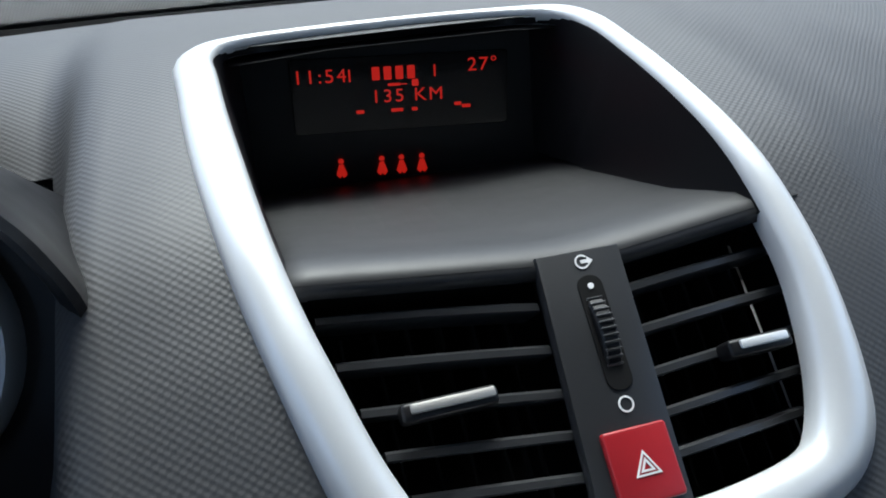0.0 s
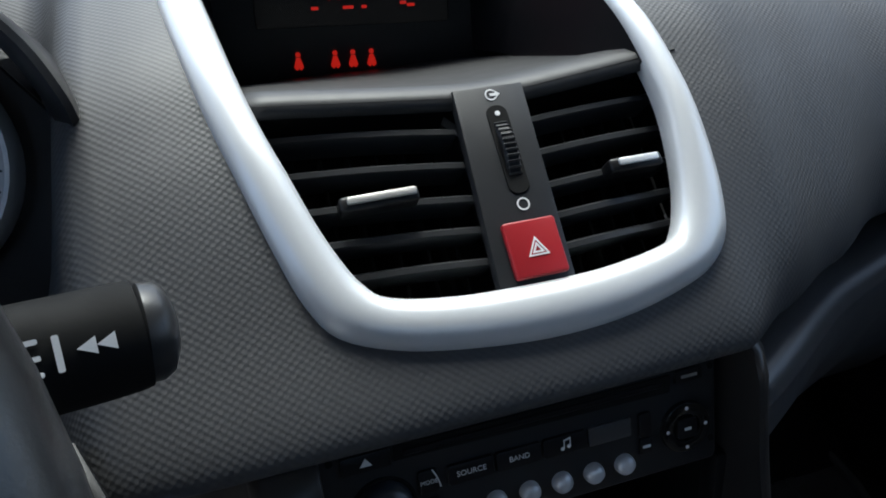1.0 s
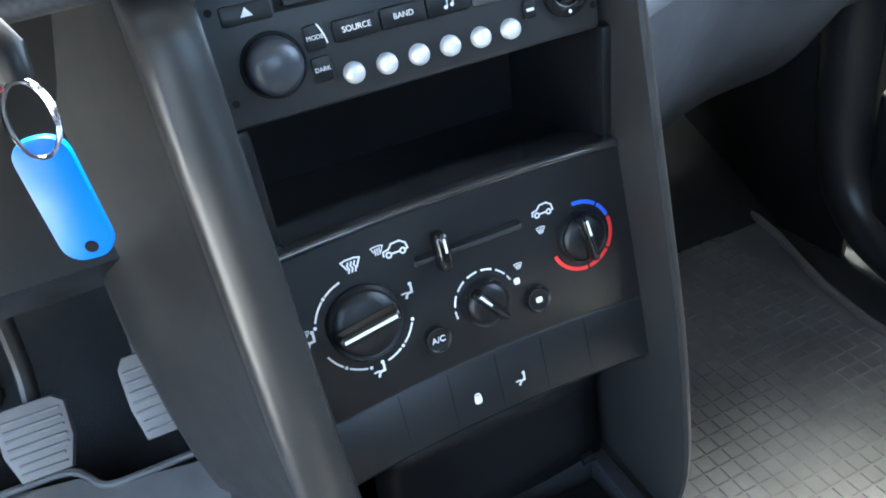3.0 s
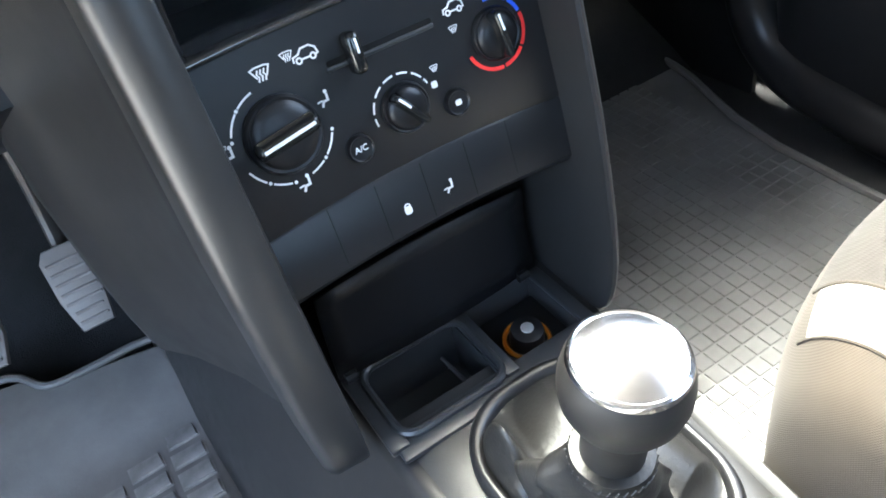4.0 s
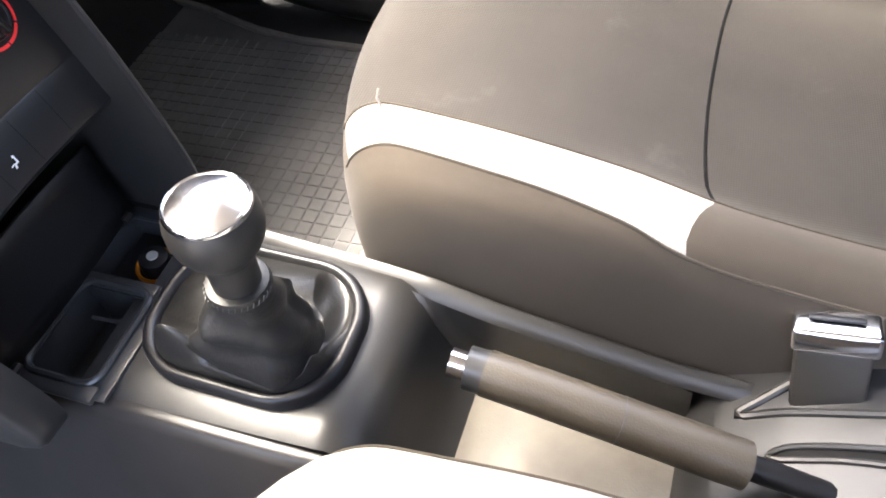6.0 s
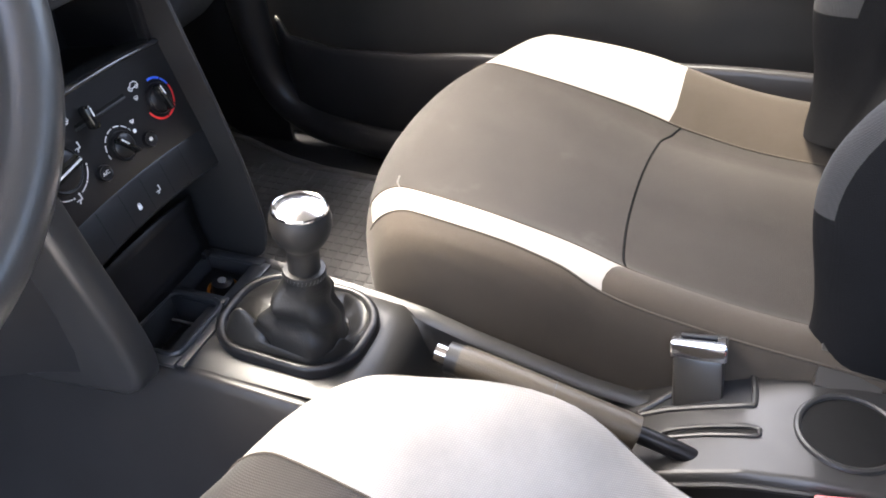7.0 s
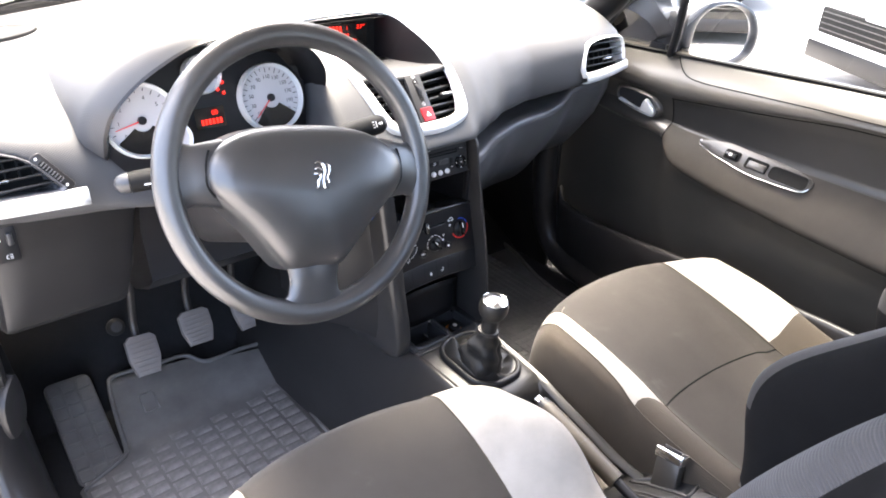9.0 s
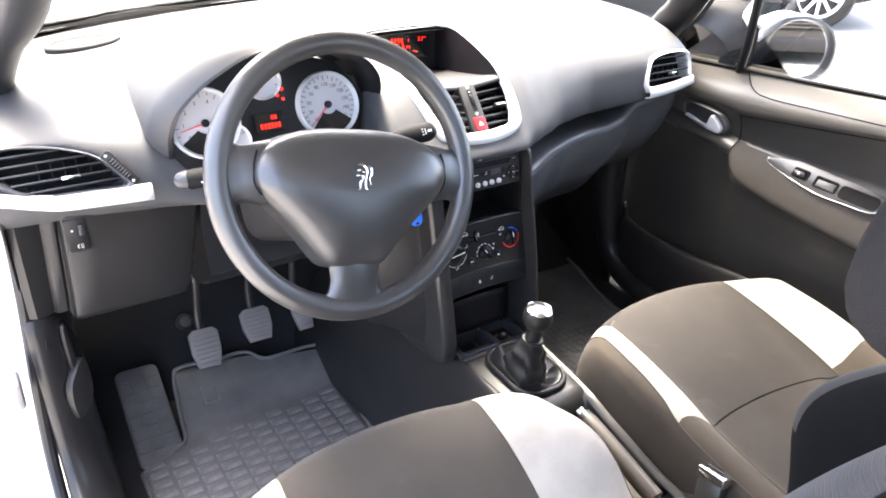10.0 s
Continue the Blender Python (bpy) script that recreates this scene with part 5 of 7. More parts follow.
# ---- seats ----
def cushion_point(p, y, side):
    """p from -1 (tunnel side) to 1 (door side) over the cushion; y the way along it."""
    ctl = [-1.0, -0.93, -0.86, -0.78, -0.70, -0.61, -0.55, -0.3, 0, 0.3, 0.55, 0.61, 0.70, 0.78, 0.86, 0.93, 1.0]
    ss = [-0.262, -0.268, -0.266, -0.254, -0.232, -0.196, -0.172, -0.09, 0, 0.09, 0.172, 0.196, 0.232, 0.254, 0.266, 0.268, 0.262]
    base = float(np.interp(y, [-0.66, -0.55, -0.42, -0.35, -0.25, -0.17, -0.10], [0.275, 0.283, 0.304, 0.330, 0.356, 0.370, 0.372]))
    ridge = float(np.interp(y, [-0.66, -0.42, -0.30, -0.18, -0.10], [0.05, 0.054, 0.026, 0.006, 0.002]))
    hs = [0.12, 0.20, base + ridge * 0.2, base + ridge * 0.82, base + ridge, base + ridge * 0.60, base + 0.001, base + 0.004, base + 0.006, base + 0.004, base + 0.001, base + ridge * 0.60, base + ridge, base + ridge * 0.82, base + ridge * 0.2, 0.20, 0.12]
    cut = (float(np.interp(y, [-0.43, -0.30, -0.17], [0.79, 0.738, 0.655])) if side > 0 else 0.84) if p < 0 else 0.86
    q = abs(p)
    if p > 0:
        inner = float(np.interp(y, [-0.43, -0.12], [0.555, 0.455]))
        if q <= 0.5625:
            q = q / 0.5625 * inner
        elif q < 0.75:
            q = inner + (q - 0.5625) / 0.1875 * (cut - inner)
        else:
            q = cut + (q - 0.75) / 0.25 * (1 - cut)
    elif side < 0:
        inner = float(np.interp(y, [-0.43, -0.12], [0.45, 0.55]))
        q = q / 0.5625 * inner if q <= 0.5625 else inner + (q - 0.5625) / 0.1875 * (cut - inner) if q < 0.75 else cut + (q - 0.75) / 0.25 * (1 - cut)
    elif q > 0.5625:
        q = 0.5625 + (q - 0.5625) / 0.1875 * (cut - 0.5625) if q < 0.75 else cut + (q - 0.75) / 0.25 * (1 - cut)
    p = math.copysign(q, p)
    if side < 0 and p < 0:
        lift = 0.064 * math.exp(-((y + 0.29) / 0.12) ** 2)
        hs = [h + lift * k for h, k in zip(hs, [0, 0, 0.5, 0.9, 1, 0.8, 0.2] + [0] * 10)]
    if side > 0:
        dip = float(np.interp(y, [-0.47, -0.40, -0.28, -0.12], [0.036, 0.034, 0.020, 0.006]))
        hs = [h - dip * k for h, k in zip(hs, [0] * 6 + [0.05, 0.2, 0.45, 0.75, 1, 0.95, 0.5, 0.25, 0.1, 0, 0])]
    s_ = float(np.interp(p, ctl, ss))
    z = float(np.interp(p, ctl, hs))
    return s_, z


def cushion_rows(side):
    rows = []
    ps = [-1 + 2 * i / 64 for i in range(65)]
    for yy in [-0.66 + 0.5 * j / 26 for j in range(27)]:
        rows.append([(*cushion_point(p, yy, side), yy, p) for p in ps])
    for j in range(1, 15):
        a = j / 14 * math.pi / 2
        y, dz = -0.165 + 0.058 * math.sin(a), 0.085 * (1 - math.cos(a))
        rows.append([(*(lambda q: (q[0] * (1 - 0.05 * math.sin(a) ** 2), q[1] - dz if q[1] - dz > 0.12 else 0.12))(cushion_point(p, -0.16, side)), y, p) for p in ps])
    rows.append([(r[0], min(0.2, r[1]), -0.107, r[3]) for r in rows[-1]])
    rows.append([(r[0], 0.12, -0.135, r[3]) for r in rows[-1]])
    return rows


def smooth3(f):
    g = np.array(f)
    for _ in range(2):
        g[1:-1] = (g[:-2] + 2 * g[1:-1] + g[2:]) / 4
        g[:, 1:-1] = (g[:, :-2] + 2 * g[:, 1:-1] + g[:, 2:]) / 4
    return g


def seat(xc, name_label, mirror, back_off=0.0, drop=0.0):
    st = thing("bucket_seat", (xc, -0.4, 0.07), name_label, "car seat", "front seats")
    rows = cushion_rows(mirror)
    ys_, pp = [r[0][2] for r in rows], [q[3] for q in rows[0]]
    pts = []
    for r in rows:
        line = []
        for s_, z, y, p in r:
            s2 = s_ * mirror
            near = max(0.0, 1 - abs(y + 0.40) / 0.13)
            turn = float(np.interp(abs(p), [0.53, 0.5625, 0.75, 0.82], ([0, -0.012, 0.066, 0.035] if mirror > 0 else [0, -0.010, 0.020, 0.0]) if p < 0 else [0, -0.035, 0.010, 0.0])) * near
            y += turn
            corner = 0.085 * (abs(s_) / 0.262) ** 2.6
            line.append((xc + s2, y - back_off - corner * (1 if y > -0.3 else max(0, (y + 0.5) / 0.2)), z - drop))
        pts.append(line)
    g = smooth3(pts)
    groups = {"seat_insert": CLOTH, "side_patch": LIGHTCLOTH, "seat_side": SIDECLOTH, "seat_rear": CLOTH}
    cells = {}
    for j in range(len(g) - 1):
        for i in range(len(pp) - 1):
            p, y = (pp[i] + pp[i + 1]) / 2, (ys_[j] + ys_[j + 1]) / 2
            low = g[j + 1][i][2] < 0.285 and j > 30
            if abs(p) < 0.5625 and not (j > 34):
                key = ("seat_insert", 0) if y > -0.408 else ("seat_rear", 0)
            elif abs(p) < 0.75 and y > ((-0.41 if mirror > 0 else -0.53) if p < 0 else -0.39) and j < (34 if p < 0 else 37):
                key = ("side_patch", -1 if p < 0 else 1)
            else:
                key = ("seat_side", 0)
            cells.setdefault(key, []).append((j, i))
    for (nm, _), faces in cells.items():
        bm = bmesh.new()
        vs = {}
        for j, i in faces:
            q = []
            for a, b in ((j, i), (j, i + 1), (j + 1, i + 1), (j + 1, i)):
                if (a, b) not in vs:
                    vs[(a, b)] = bm.verts.new(g[a][b])
                q.append(vs[(a, b)])
            bm.faces.new(q)
        part(nm, bm, groups[nm], st, {"side_patch": "pale cloth bolster patch", "seat_insert": "rubbed grey cloth panel"}.get(nm, ""), angle=70)
    # seams
    idx = [min(range(len(pp)), key=lambda k: abs(pp[k] - v)) for v in (-0.5625, 0.5625, -0.75, 0.75)]
    for k in idx:
        part("seam", tube([tuple(g[j][k] + np.array((0, 0, 0.0002))) for j in range(0, 36)], 0.0012, 6), SIDECLOTH, st)
    jj = min(range(len(ys_)), key=lambda k: abs(ys_[k] + 0.405))
    part("cross_seam", tube([tuple(g[jj][k] + np.array((0, 0, -0.0006))) for k in range(idx[0], idx[1] + 1)], 0.0017, 6), DARKCLOTH, st, "sewn cross seam")
    # backrest, its bolster panels cut from the same skin
    line = ((-0.55, 0, 0), (-0.62, 0.35, 0), (-0.74, 0.85, 0), (-0.86, 1.0, 0), (-0.95, 0.80, 0), (-1.0, 0.3, 0), (-1.0, 0, 0.05), (-0.94, 0, 0.115), (-0.5, 0, 0.125), (0, 0, 0.13), (0.5, 0, 0.125), (0.94, 0, 0.115), (1.0, 0, 0.05), (1.0, 0.3, 0), (0.95, 0.80, 0), (0.86, 1.0, 0), (0.74, 0.85, 0), (0.62, 0.35, 0), (0.55, 0, 0), (0.3, 0, 0.004), (0, 0, 0.006), (-0.3, 0, 0.004))
    rings = []
    for j in range(41):
        t = j / 40
        z = 0.30 + 0.60 * t
        yb = -0.635 - back_off - 0.225 * t + 0.02 * math.sin(math.pi * t)
        w = 0.245 * (1 - 0.16 * t ** 3) if t < 0.9 else 0.245 * (1 - 0.16 * t ** 3) * math.sqrt(max(0.1, 1 - ((t - 0.9) / 0.115) ** 2))
        bol = 0.078 * (1 - t ** 2.2) + 0.01 if mirror < 0 else 0.03 * (1 - t) + 0.005 + 0.102 * math.exp(-((t - 0.37) / 0.24) ** 2)
        rings.append(smooth_line([(xc + s_ * w * 1.03, yb + f * bol - b, z - f * 0.02) for s_, f, b in line], 4, True))
    span = len(rings[0])
    cells = {}
    for j in range(40):
        for i in range(span):
            q = min(i + 0.5, 72 - (i + 0.5)) if i < 72 else -9
            if mirror < 0:
                patch = 4 < q < 22 and 3 <= j < 35
            else:
                patch = (9 if i < 36 else 6) < q < 15 and 11 <= j < 35
            cells.setdefault(("back_patch", 0 if i < 36 else 1) if patch else ("backrest", 0), []).append((j, i))
    for (nm, _), faces in cells.items():
        bm = bmesh.new()
        vs = {}
        for j, i in faces:
            q = []
            for a, b in ((j, i), (j, (i + 1) % span), (j + 1, (i + 1) % span), (j + 1, i)):
                if (a, b) not in vs:
                    vs[(a, b)] = bm.verts.new(rings[a][b])
                q.append(vs[(a, b)])
            bm.faces.new(q)
        if nm == "backrest":
            bm.faces.new([vs[(0, b)] for b in range(span)])
            bm.faces.new([vs[(40, b)] for b in range(span)])
            part(nm, bm, DARKCLOTH, st, "dark cloth backrest", angle=70)
        else:
            part(nm, bm, RIBCLOTH if mirror < 0 else GREYCLOTH, st, "grey ribbed bolster panel" if mirror < 0 else "pale grey bolster panel", angle=80)
    # head restraint on two posts
    rings = []
    for j in range(13):
        a = -math.pi / 2 + math.pi * j / 12
        r, h = max(0.03, math.cos(a)) ** 0.55, 0.052 * math.copysign(abs(math.sin(a)) ** 0.8, math.sin(a))
        rings.append([(xc + 0.105 * r * math.copysign(abs(math.cos(b)) ** 0.6, math.cos(b)), -0.822 - back_off + 0.058 * r * math.copysign(abs(math.sin(b)) ** 0.75, math.sin(b)) - 0.12 * h, 0.985 + h) for b in [2 * math.pi * i / 32 for i in range(32)]])
    part("head_restraint", loft(rings, True, True), HEADCLOTH, st, "dark grey padded head restraint", angle=70)
    for dx in (-0.05, 0.05):
        part("post", tube([(xc + dx, -0.822 - back_off, 0.945), (xc + dx, -0.84 - back_off, 0.86)], 0.006, 10), CHROME, st, "steel post")
    return st


drv = seat(-0.333, "grey cloth driver's seat with pale bolster patches", -1, 0.05, 0.004)
pas = seat(0.352, "grey cloth passenger seat with pale bolster patches", 1)
part("loose_thread", tube([(0.172, -0.190, 0.366), (0.174, -0.186, 0.377), (0.178, -0.187, 0.383)], 0.0009, 5), LIGHTCLOTH, pas)
for x0, y0 in ((0.118, -0.20), (0.108, -0.34)):
    part("rail_bolt", lathe([(0.005, 0), (0.004, 0.003), (0.0005, 0.004)], 10), STEEL, pas, m=Matrix.Translation((x0, y0, 0.225)) @ Matrix.Rotation(radians(-90), 4, "Y"))
for sx, xc in ((-1, -0.345), (1, 0.352)):
    for dx in (-0.19, 0.19):
        lone("seat_rail", rbox((0.04, 0.55, 0.05), (xc + dx, -0.42, 0.09), 0.006), STEEL, "steel seat rail on the floor", "seat rail", "structure")

bm = loft([[(0.085, -0.575, 0.24), (0.085, -0.655, 0.24), (0.085, -0.650, 0.300), (0.085, -0.600, 0.305)], [(0.118, -0.580, 0.24), (0.118, -0.660, 0.24), (0.118, -0.655, 0.318), (0.118, -0.602, 0.330)], [(0.125, -0.585, 0.24), (0.125, -0.660, 0.24), (0.125, -0.655, 0.316), (0.125, -0.605, 0.326)]], True, True)
part("hinge_cover", bm, DOORBROWN, pas, "dark plastic hinge cover", angle=30)

# belt buckles
bk = thing("belt_buckle", (0.084, -0.50, 0.22), "black seat belt buckle with chromed top", "belt buckle", "belt buckles")
bmx = Matrix.Translation((0.084, -0.505, 0.319)) @ Matrix.Rotation(radians(-8), 4, "X") @ Matrix.Rotation(radians(14), 4, "Y")
part("stalk", rbox((0.020, 0.042, 0.09), (0, 0, -0.050), 0.004), DOORBROWN, bk, m=bmx.copy())
part("cap", rbox((0.024, 0.048, 0.017), (0, 0, 0.002), 0.003, 3), CHROME, bk, "bright cap", m=bmx.copy())
part("slot", rbox((0.004, 0.030, 0.002), (0, 0.0, 0.0122), 0.0006), BLACK, bk, m=bmx.copy())
bk2 = thing("belt_buckle", (-0.032, -0.62, 0.22), "black seat belt buckle with red button", "belt buckle", "belt buckles")
bmx = Matrix.Translation((-0.036, -0.622, 0.298)) @ Matrix.Rotation(radians(-18), 4, "X")
part("stalk", rbox((0.022, 0.044, 0.10), (0, 0, -0.045), 0.005), BLACK, bk2, m=bmx.copy())
part("release", rbox((0.018, 0.040, 0.012), (0, 0, 0.010), 0.003, 3), REDGLARE, bk2, "red release button", m=bmx.copy())

# ---- steering wheel ----
WM = panel_frame((-0.319, -0.140, 0.7508), 22) @ Matrix.Rotation(radians(-11), 4, "Z") @ Matrix.Scale(1.036, 4)
sw = thing("steering_wheel", (-0.319, -0.140, 0.7508), "dark grey worn three spoke steering wheel", "steering wheel")
ring = [(0.168 * math.cos(2 * math.pi * i / 72), 0.168 * math.sin(2 * math.pi * i / 72), 0) for i in range(72)]
part("rim", tube(ring, 0.0152, 16, closed=True), WHEELSKIN, sw, "worn grained rim", m=WM)
half = [(0.0, .060), (.040, .059), (.080, .052), (.112, .036), (.127, .016), (.127, -.010), (.112, -.030), (.080, -.062), (.052, -.096), (.036, -.112), (.018, -.1165), (0.0, -.1165)]
PAD = smooth_line(half + [(-x, y) for x, y in half[-2:0:-1]], 3, True)
rings = []
for s_, h in ((1.0, -0.030), (1.0, 0.010), (0.985, 0.018), (0.94, 0.025), (0.80, 0.031), (0.55, 0.036), (0.25, 0.0385), (0.02, 0.039)):
    rings.append([(x * s_, (y + 0.02) * s_ - 0.02, h - 0.010 * max(0, -y * s_ / 0.116) ** 2 - 0.012 * max(0, (y * s_ + 0.01) / 0.07) ** 2) for x, y in PAD])
part("airbag_pad", loft(rings, True, True), WHEELSKIN, sw, "smooth grey airbag pad", m=WM, angle=50)


def spoke(rows):
    return tube([r[0] for r in rows], [r[1] for r in rows], 14, flat=0.42)


for sx in (-1, 1):
    rows = []
    for x, z, wy, th, yc in ((0.105, 0.002, 0.040, 0.016, 0.004), (0.125, 0.003, 0.036, 0.014, 0.004), (0.140, 0.002, 0.034, 0.012, 0.003), (0.153, 0.000, 0.038, 0.011, 0.002), (0.165, 0.0, 0.050, 0.011, 0.0)):
        rows.append([(sx * x, yc + wy * math.cos(a), z + th * math.sin(a)) for a in [2 * math.pi * i / 20 for i in range(20)]])
    part("spoke", loft(rows, True, True), WHEELSKIN, sw, m=WM, angle=50)
rows = []
for y, z, wx, th in ((-0.095, 0.002, 0.040, 0.014), (-0.115, 0.004, 0.034, 0.013), (-0.130, 0.003, 0.032, 0.012), (-0.145, 0.001, 0.035, 0.011), (-0.158, 0.0, 0.050, 0.010)):
    rows.append([(wx * math.cos(a), y, z + th * math.sin(a)) for a in [2 * math.pi * i / 20 for i in range(20)]])
part("spoke", loft(rows, True, True), WHEELSKIN, sw, m=WM, angle=50)
for sx in (-1, 1):
    part("pad_joint", tube(smooth_line([(sx * 0.124, 0.030, 0.014), (sx * 0.1285, 0.014, 0.015), (sx * 0.1285, -0.008, 0.015), (sx * 0.120, -0.022, 0.014)], 4), 0.0014, 6), DEEP, sw, m=WM)
emblem = bmesh.new()
for line in ([(-0.008, 0.014), (-0.003, 0.016), (0.003, 0.012), (0.005, 0.004), (0.003, -0.006), (0.004, -0.014), (0.008, -0.015)], [(-0.009, 0.008), (-0.004, 0.009), (0.001, 0.006)], [(-0.010, 0.002), (-0.005, 0.003), (0.0, 0.0), (-0.004, -0.007), (-0.005, -0.014), (-0.009, -0.015)], [(0.006, 0.013), (0.011, 0.011), (0.011, 0.003), (0.008, -0.003), (0.010, -0.009)]):
    join(emblem, tube([(x, y - 0.002, 0.0385) for x, y in smooth_line(line, 4)], 0.0014, 6))
part("emblem", emblem, CHROME, sw, "chrome shapes of a maker's emblem", m=WM)
part("pad_word", text_mesh("AIRBAG", 0.0055, (0.0, -0.088, 0.0255), 0.0003), STEEL, sw, m=WM)

# column, stalks, key
col = thing("steering_column", (-0.333, -0.05, 0.72), "dark grey steering column cover with stalks", "steering column")
cmx = panel_frame((-0.333, -0.169, 0.764), 22)
rings = []
for d, w, h, yc in ((-0.065, 0.058, 0.050, -0.010), (-0.085, 0.066, 0.056, -0.016), (-0.14, 0.072, 0.060, -0.022), (-0.26, 0.074, 0.062, -0.024)):
    rings.append([(w * math.copysign(abs(math.cos(a)) ** 0.6, math.cos(a)), yc + h * math.copysign(abs(math.sin(a)) ** 0.6, math.sin(a)), d) for a in [2 * math.pi * i / 32 for i in range(32)]])
part("shroud", loft(rings, True, True), PANEL, col, m=cmx.copy(), angle=50)
# right stalk
st = part("wiper_stalk", tube(smooth_line([(-0.265, -0.066, 0.752), (-0.22, -0.058, 0.756), (-0.185, -0.048, 0.754), (-0.150, -0.039, 0.751), (-0.134, -0.035, 0.750)], 3), [0.007, 0.007, 0.008, 0.009, 0.011, 0.013, 0.0142, 0.0148, 0.0150, 0.0150, 0.0150, 0.0149, 0.0145], 20), DEEP, col, "thick black wiper stalk")
part("stalk_cap", tube([(-0.134, -0.035, 0.750), (-0.1335, -0.0349, 0.74995), (-0.130, -0.0341, 0.7495), (-0.1275, -0.0335, 0.7492), (-0.1258, -0.0331, 0.749), (-0.1252, -0.0329, 0.7489)], [0.0126, 0.0136, 0.0134, 0.0118, 0.0075, 0.0005], 24), PLASTIC, st, "round end button")
ax = (Vector((-0.134, -0.035, 0.750)) - Vector((-0.185, -0.048, 0.754))).normalized()
nn = (Vector((-0.10, -0.225, 0.849)) - Vector((-0.145, -0.037, 0.7508)))
nn = (nn - ax * nn.dot(ax)).normalized()
fm = Matrix((( *ax, 0), (*nn.cross(ax), 0), (*nn, 0), (0, 0, 0, 1))).transposed()
fm.translation = Vector((-0.1455, -0.0378, 0.7508)) + nn * 0.0148
bm = prism([(-0.0045, 0), (0, 0.0022), (0, -0.0022)], 0.0004, 0, 1, 0)
prism([(0.0, 0), (0.0045, 0.0022), (0.0045, -0.0022)], 0.0004, 0, 1, 0, bm)
prism(round_rect(0.0016, 0.0090, 0.0003, 1, -0.0085, 0), 0.0004, 0, 1, 0, bm)
for dv in (-0.004, 0.0, 0.004):
    prism(round_rect(0.0036, 0.0013, 0.0003, 1, -0.014, dv), 0.0004, 0, 1, 0, bm)
part("arrow_print", bm, WHITE, st, "white double arrow", m=fm)
st = part("lamp_stalk", tube(smooth_line([(-0.40, -0.040, 0.742), (-0.445, -0.022, 0.737), (-0.468, -0.012, 0.735), (-0.492, -0.003, 0.732)], 3), [0.007, 0.008, 0.008, 0.009, 0.011, 0.0130, 0.0136, 0.0136, 0.0136, 0.0132], 20), DEEP, col, "thick black lamp stalk")
part("stalk_cap", tube([(-0.492, -0.003, 0.732), (-0.493, -0.0026, 0.7319), (-0.500, 0.0000, 0.7312), (-0.506, 0.0022, 0.7305), (-0.5095, 0.0035, 0.7302), (-0.511, 0.0041, 0.730)], [0.0124, 0.0134, 0.0128, 0.0102, 0.0062, 0.0005], 20), PLASTIC, st, "grey domed end button")
ax = Vector((0.045, -0.018, 0.005)).normalized()
nn = Vector((-0.33, -0.85, 1.05)) - Vector((-0.478, -0.008, 0.7335))
nn = (nn - ax * nn.dot(ax)).normalized()
fm = Matrix(((*ax, 0), (*nn.cross(ax), 0), (*nn, 0), (0, 0, 0, 1))).transposed()
fm.translation = Vector((-0.470, -0.0115, 0.7347)) + nn * 0.0134
bm = prism(arc_band(0.0010, 0.0017, 0, 359, 12, 0.004, 0.005), 0.0004, 0, 1, 0)
prism(arc_band(0.0010, 0.0017, 0, 359, 12, 0.004, 0.0), 0.0004, 0, 1, 0, bm)
prism(round_rect(0.010, 0.0016, 0.0003, 1, -0.002, -0.0055), 0.0004, 0, 1, 0, bm)
part("stalk_print", bm, WHITE, st, "white lamp prints", m=fm)
key = thing("key_ring", (-0.156, -0.036, 0.66), "ignition key with blue plastic tag", "key")
part("key_head", tube([(-0.175, 0.00, 0.69), (-0.160, -0.030, 0.676), (-0.154, -0.036, 0.668), (-0.154, -0.037, 0.660)], [0.010, 0.009, 0.0075, 0.006], 14, flat=0.5), BLACK, key, "black key head")
part("key_ring_wire", tube([(-0.1545 + 0.0075 * math.cos(a), -0.037 + 0.003 * math.sin(a), 0.6475 + 0.012 * math.sin(a)) for a in [2 * math.pi * i / 28 for i in range(28)]], 0.0008, 6, closed=True), CHROME, key, "steel split ring")
part("key_ring_wire", tube([(-0.1545 + 0.0068 * math.cos(a), -0.0395 + 0.003 * math.sin(a), 0.6475 + 0.012 * math.sin(a)) for a in [2 * math.pi * i / 28 for i in range(28)]], 0.0008, 6, closed=True), CHROME, key)
tag = prism(round_rect(0.0185, 0.0470, 0.0075, 6), 0.0032, 0.0008, 2, -0.0016)
tm = Matrix.Translation((-0.1555, -0.0375, 0.6180)) @ Matrix.Rotation(radians(-12), 4, "Z") @ Matrix.Rotation(radians(-3), 4, "Y") @ Matrix.Rotation(radians(90), 4, "X")
k = part("tag", tag, BLUETAG, key, "bright blue plastic key tag", m=tm.copy())
part("tag_hole", lathe([(0.0023, 0), (0.0023, 0.0004), (0.0002, 0.0004)], 16), DEEP, k, m=tm @ Matrix.Translation((0.001, -0.0185, 0.0015)))

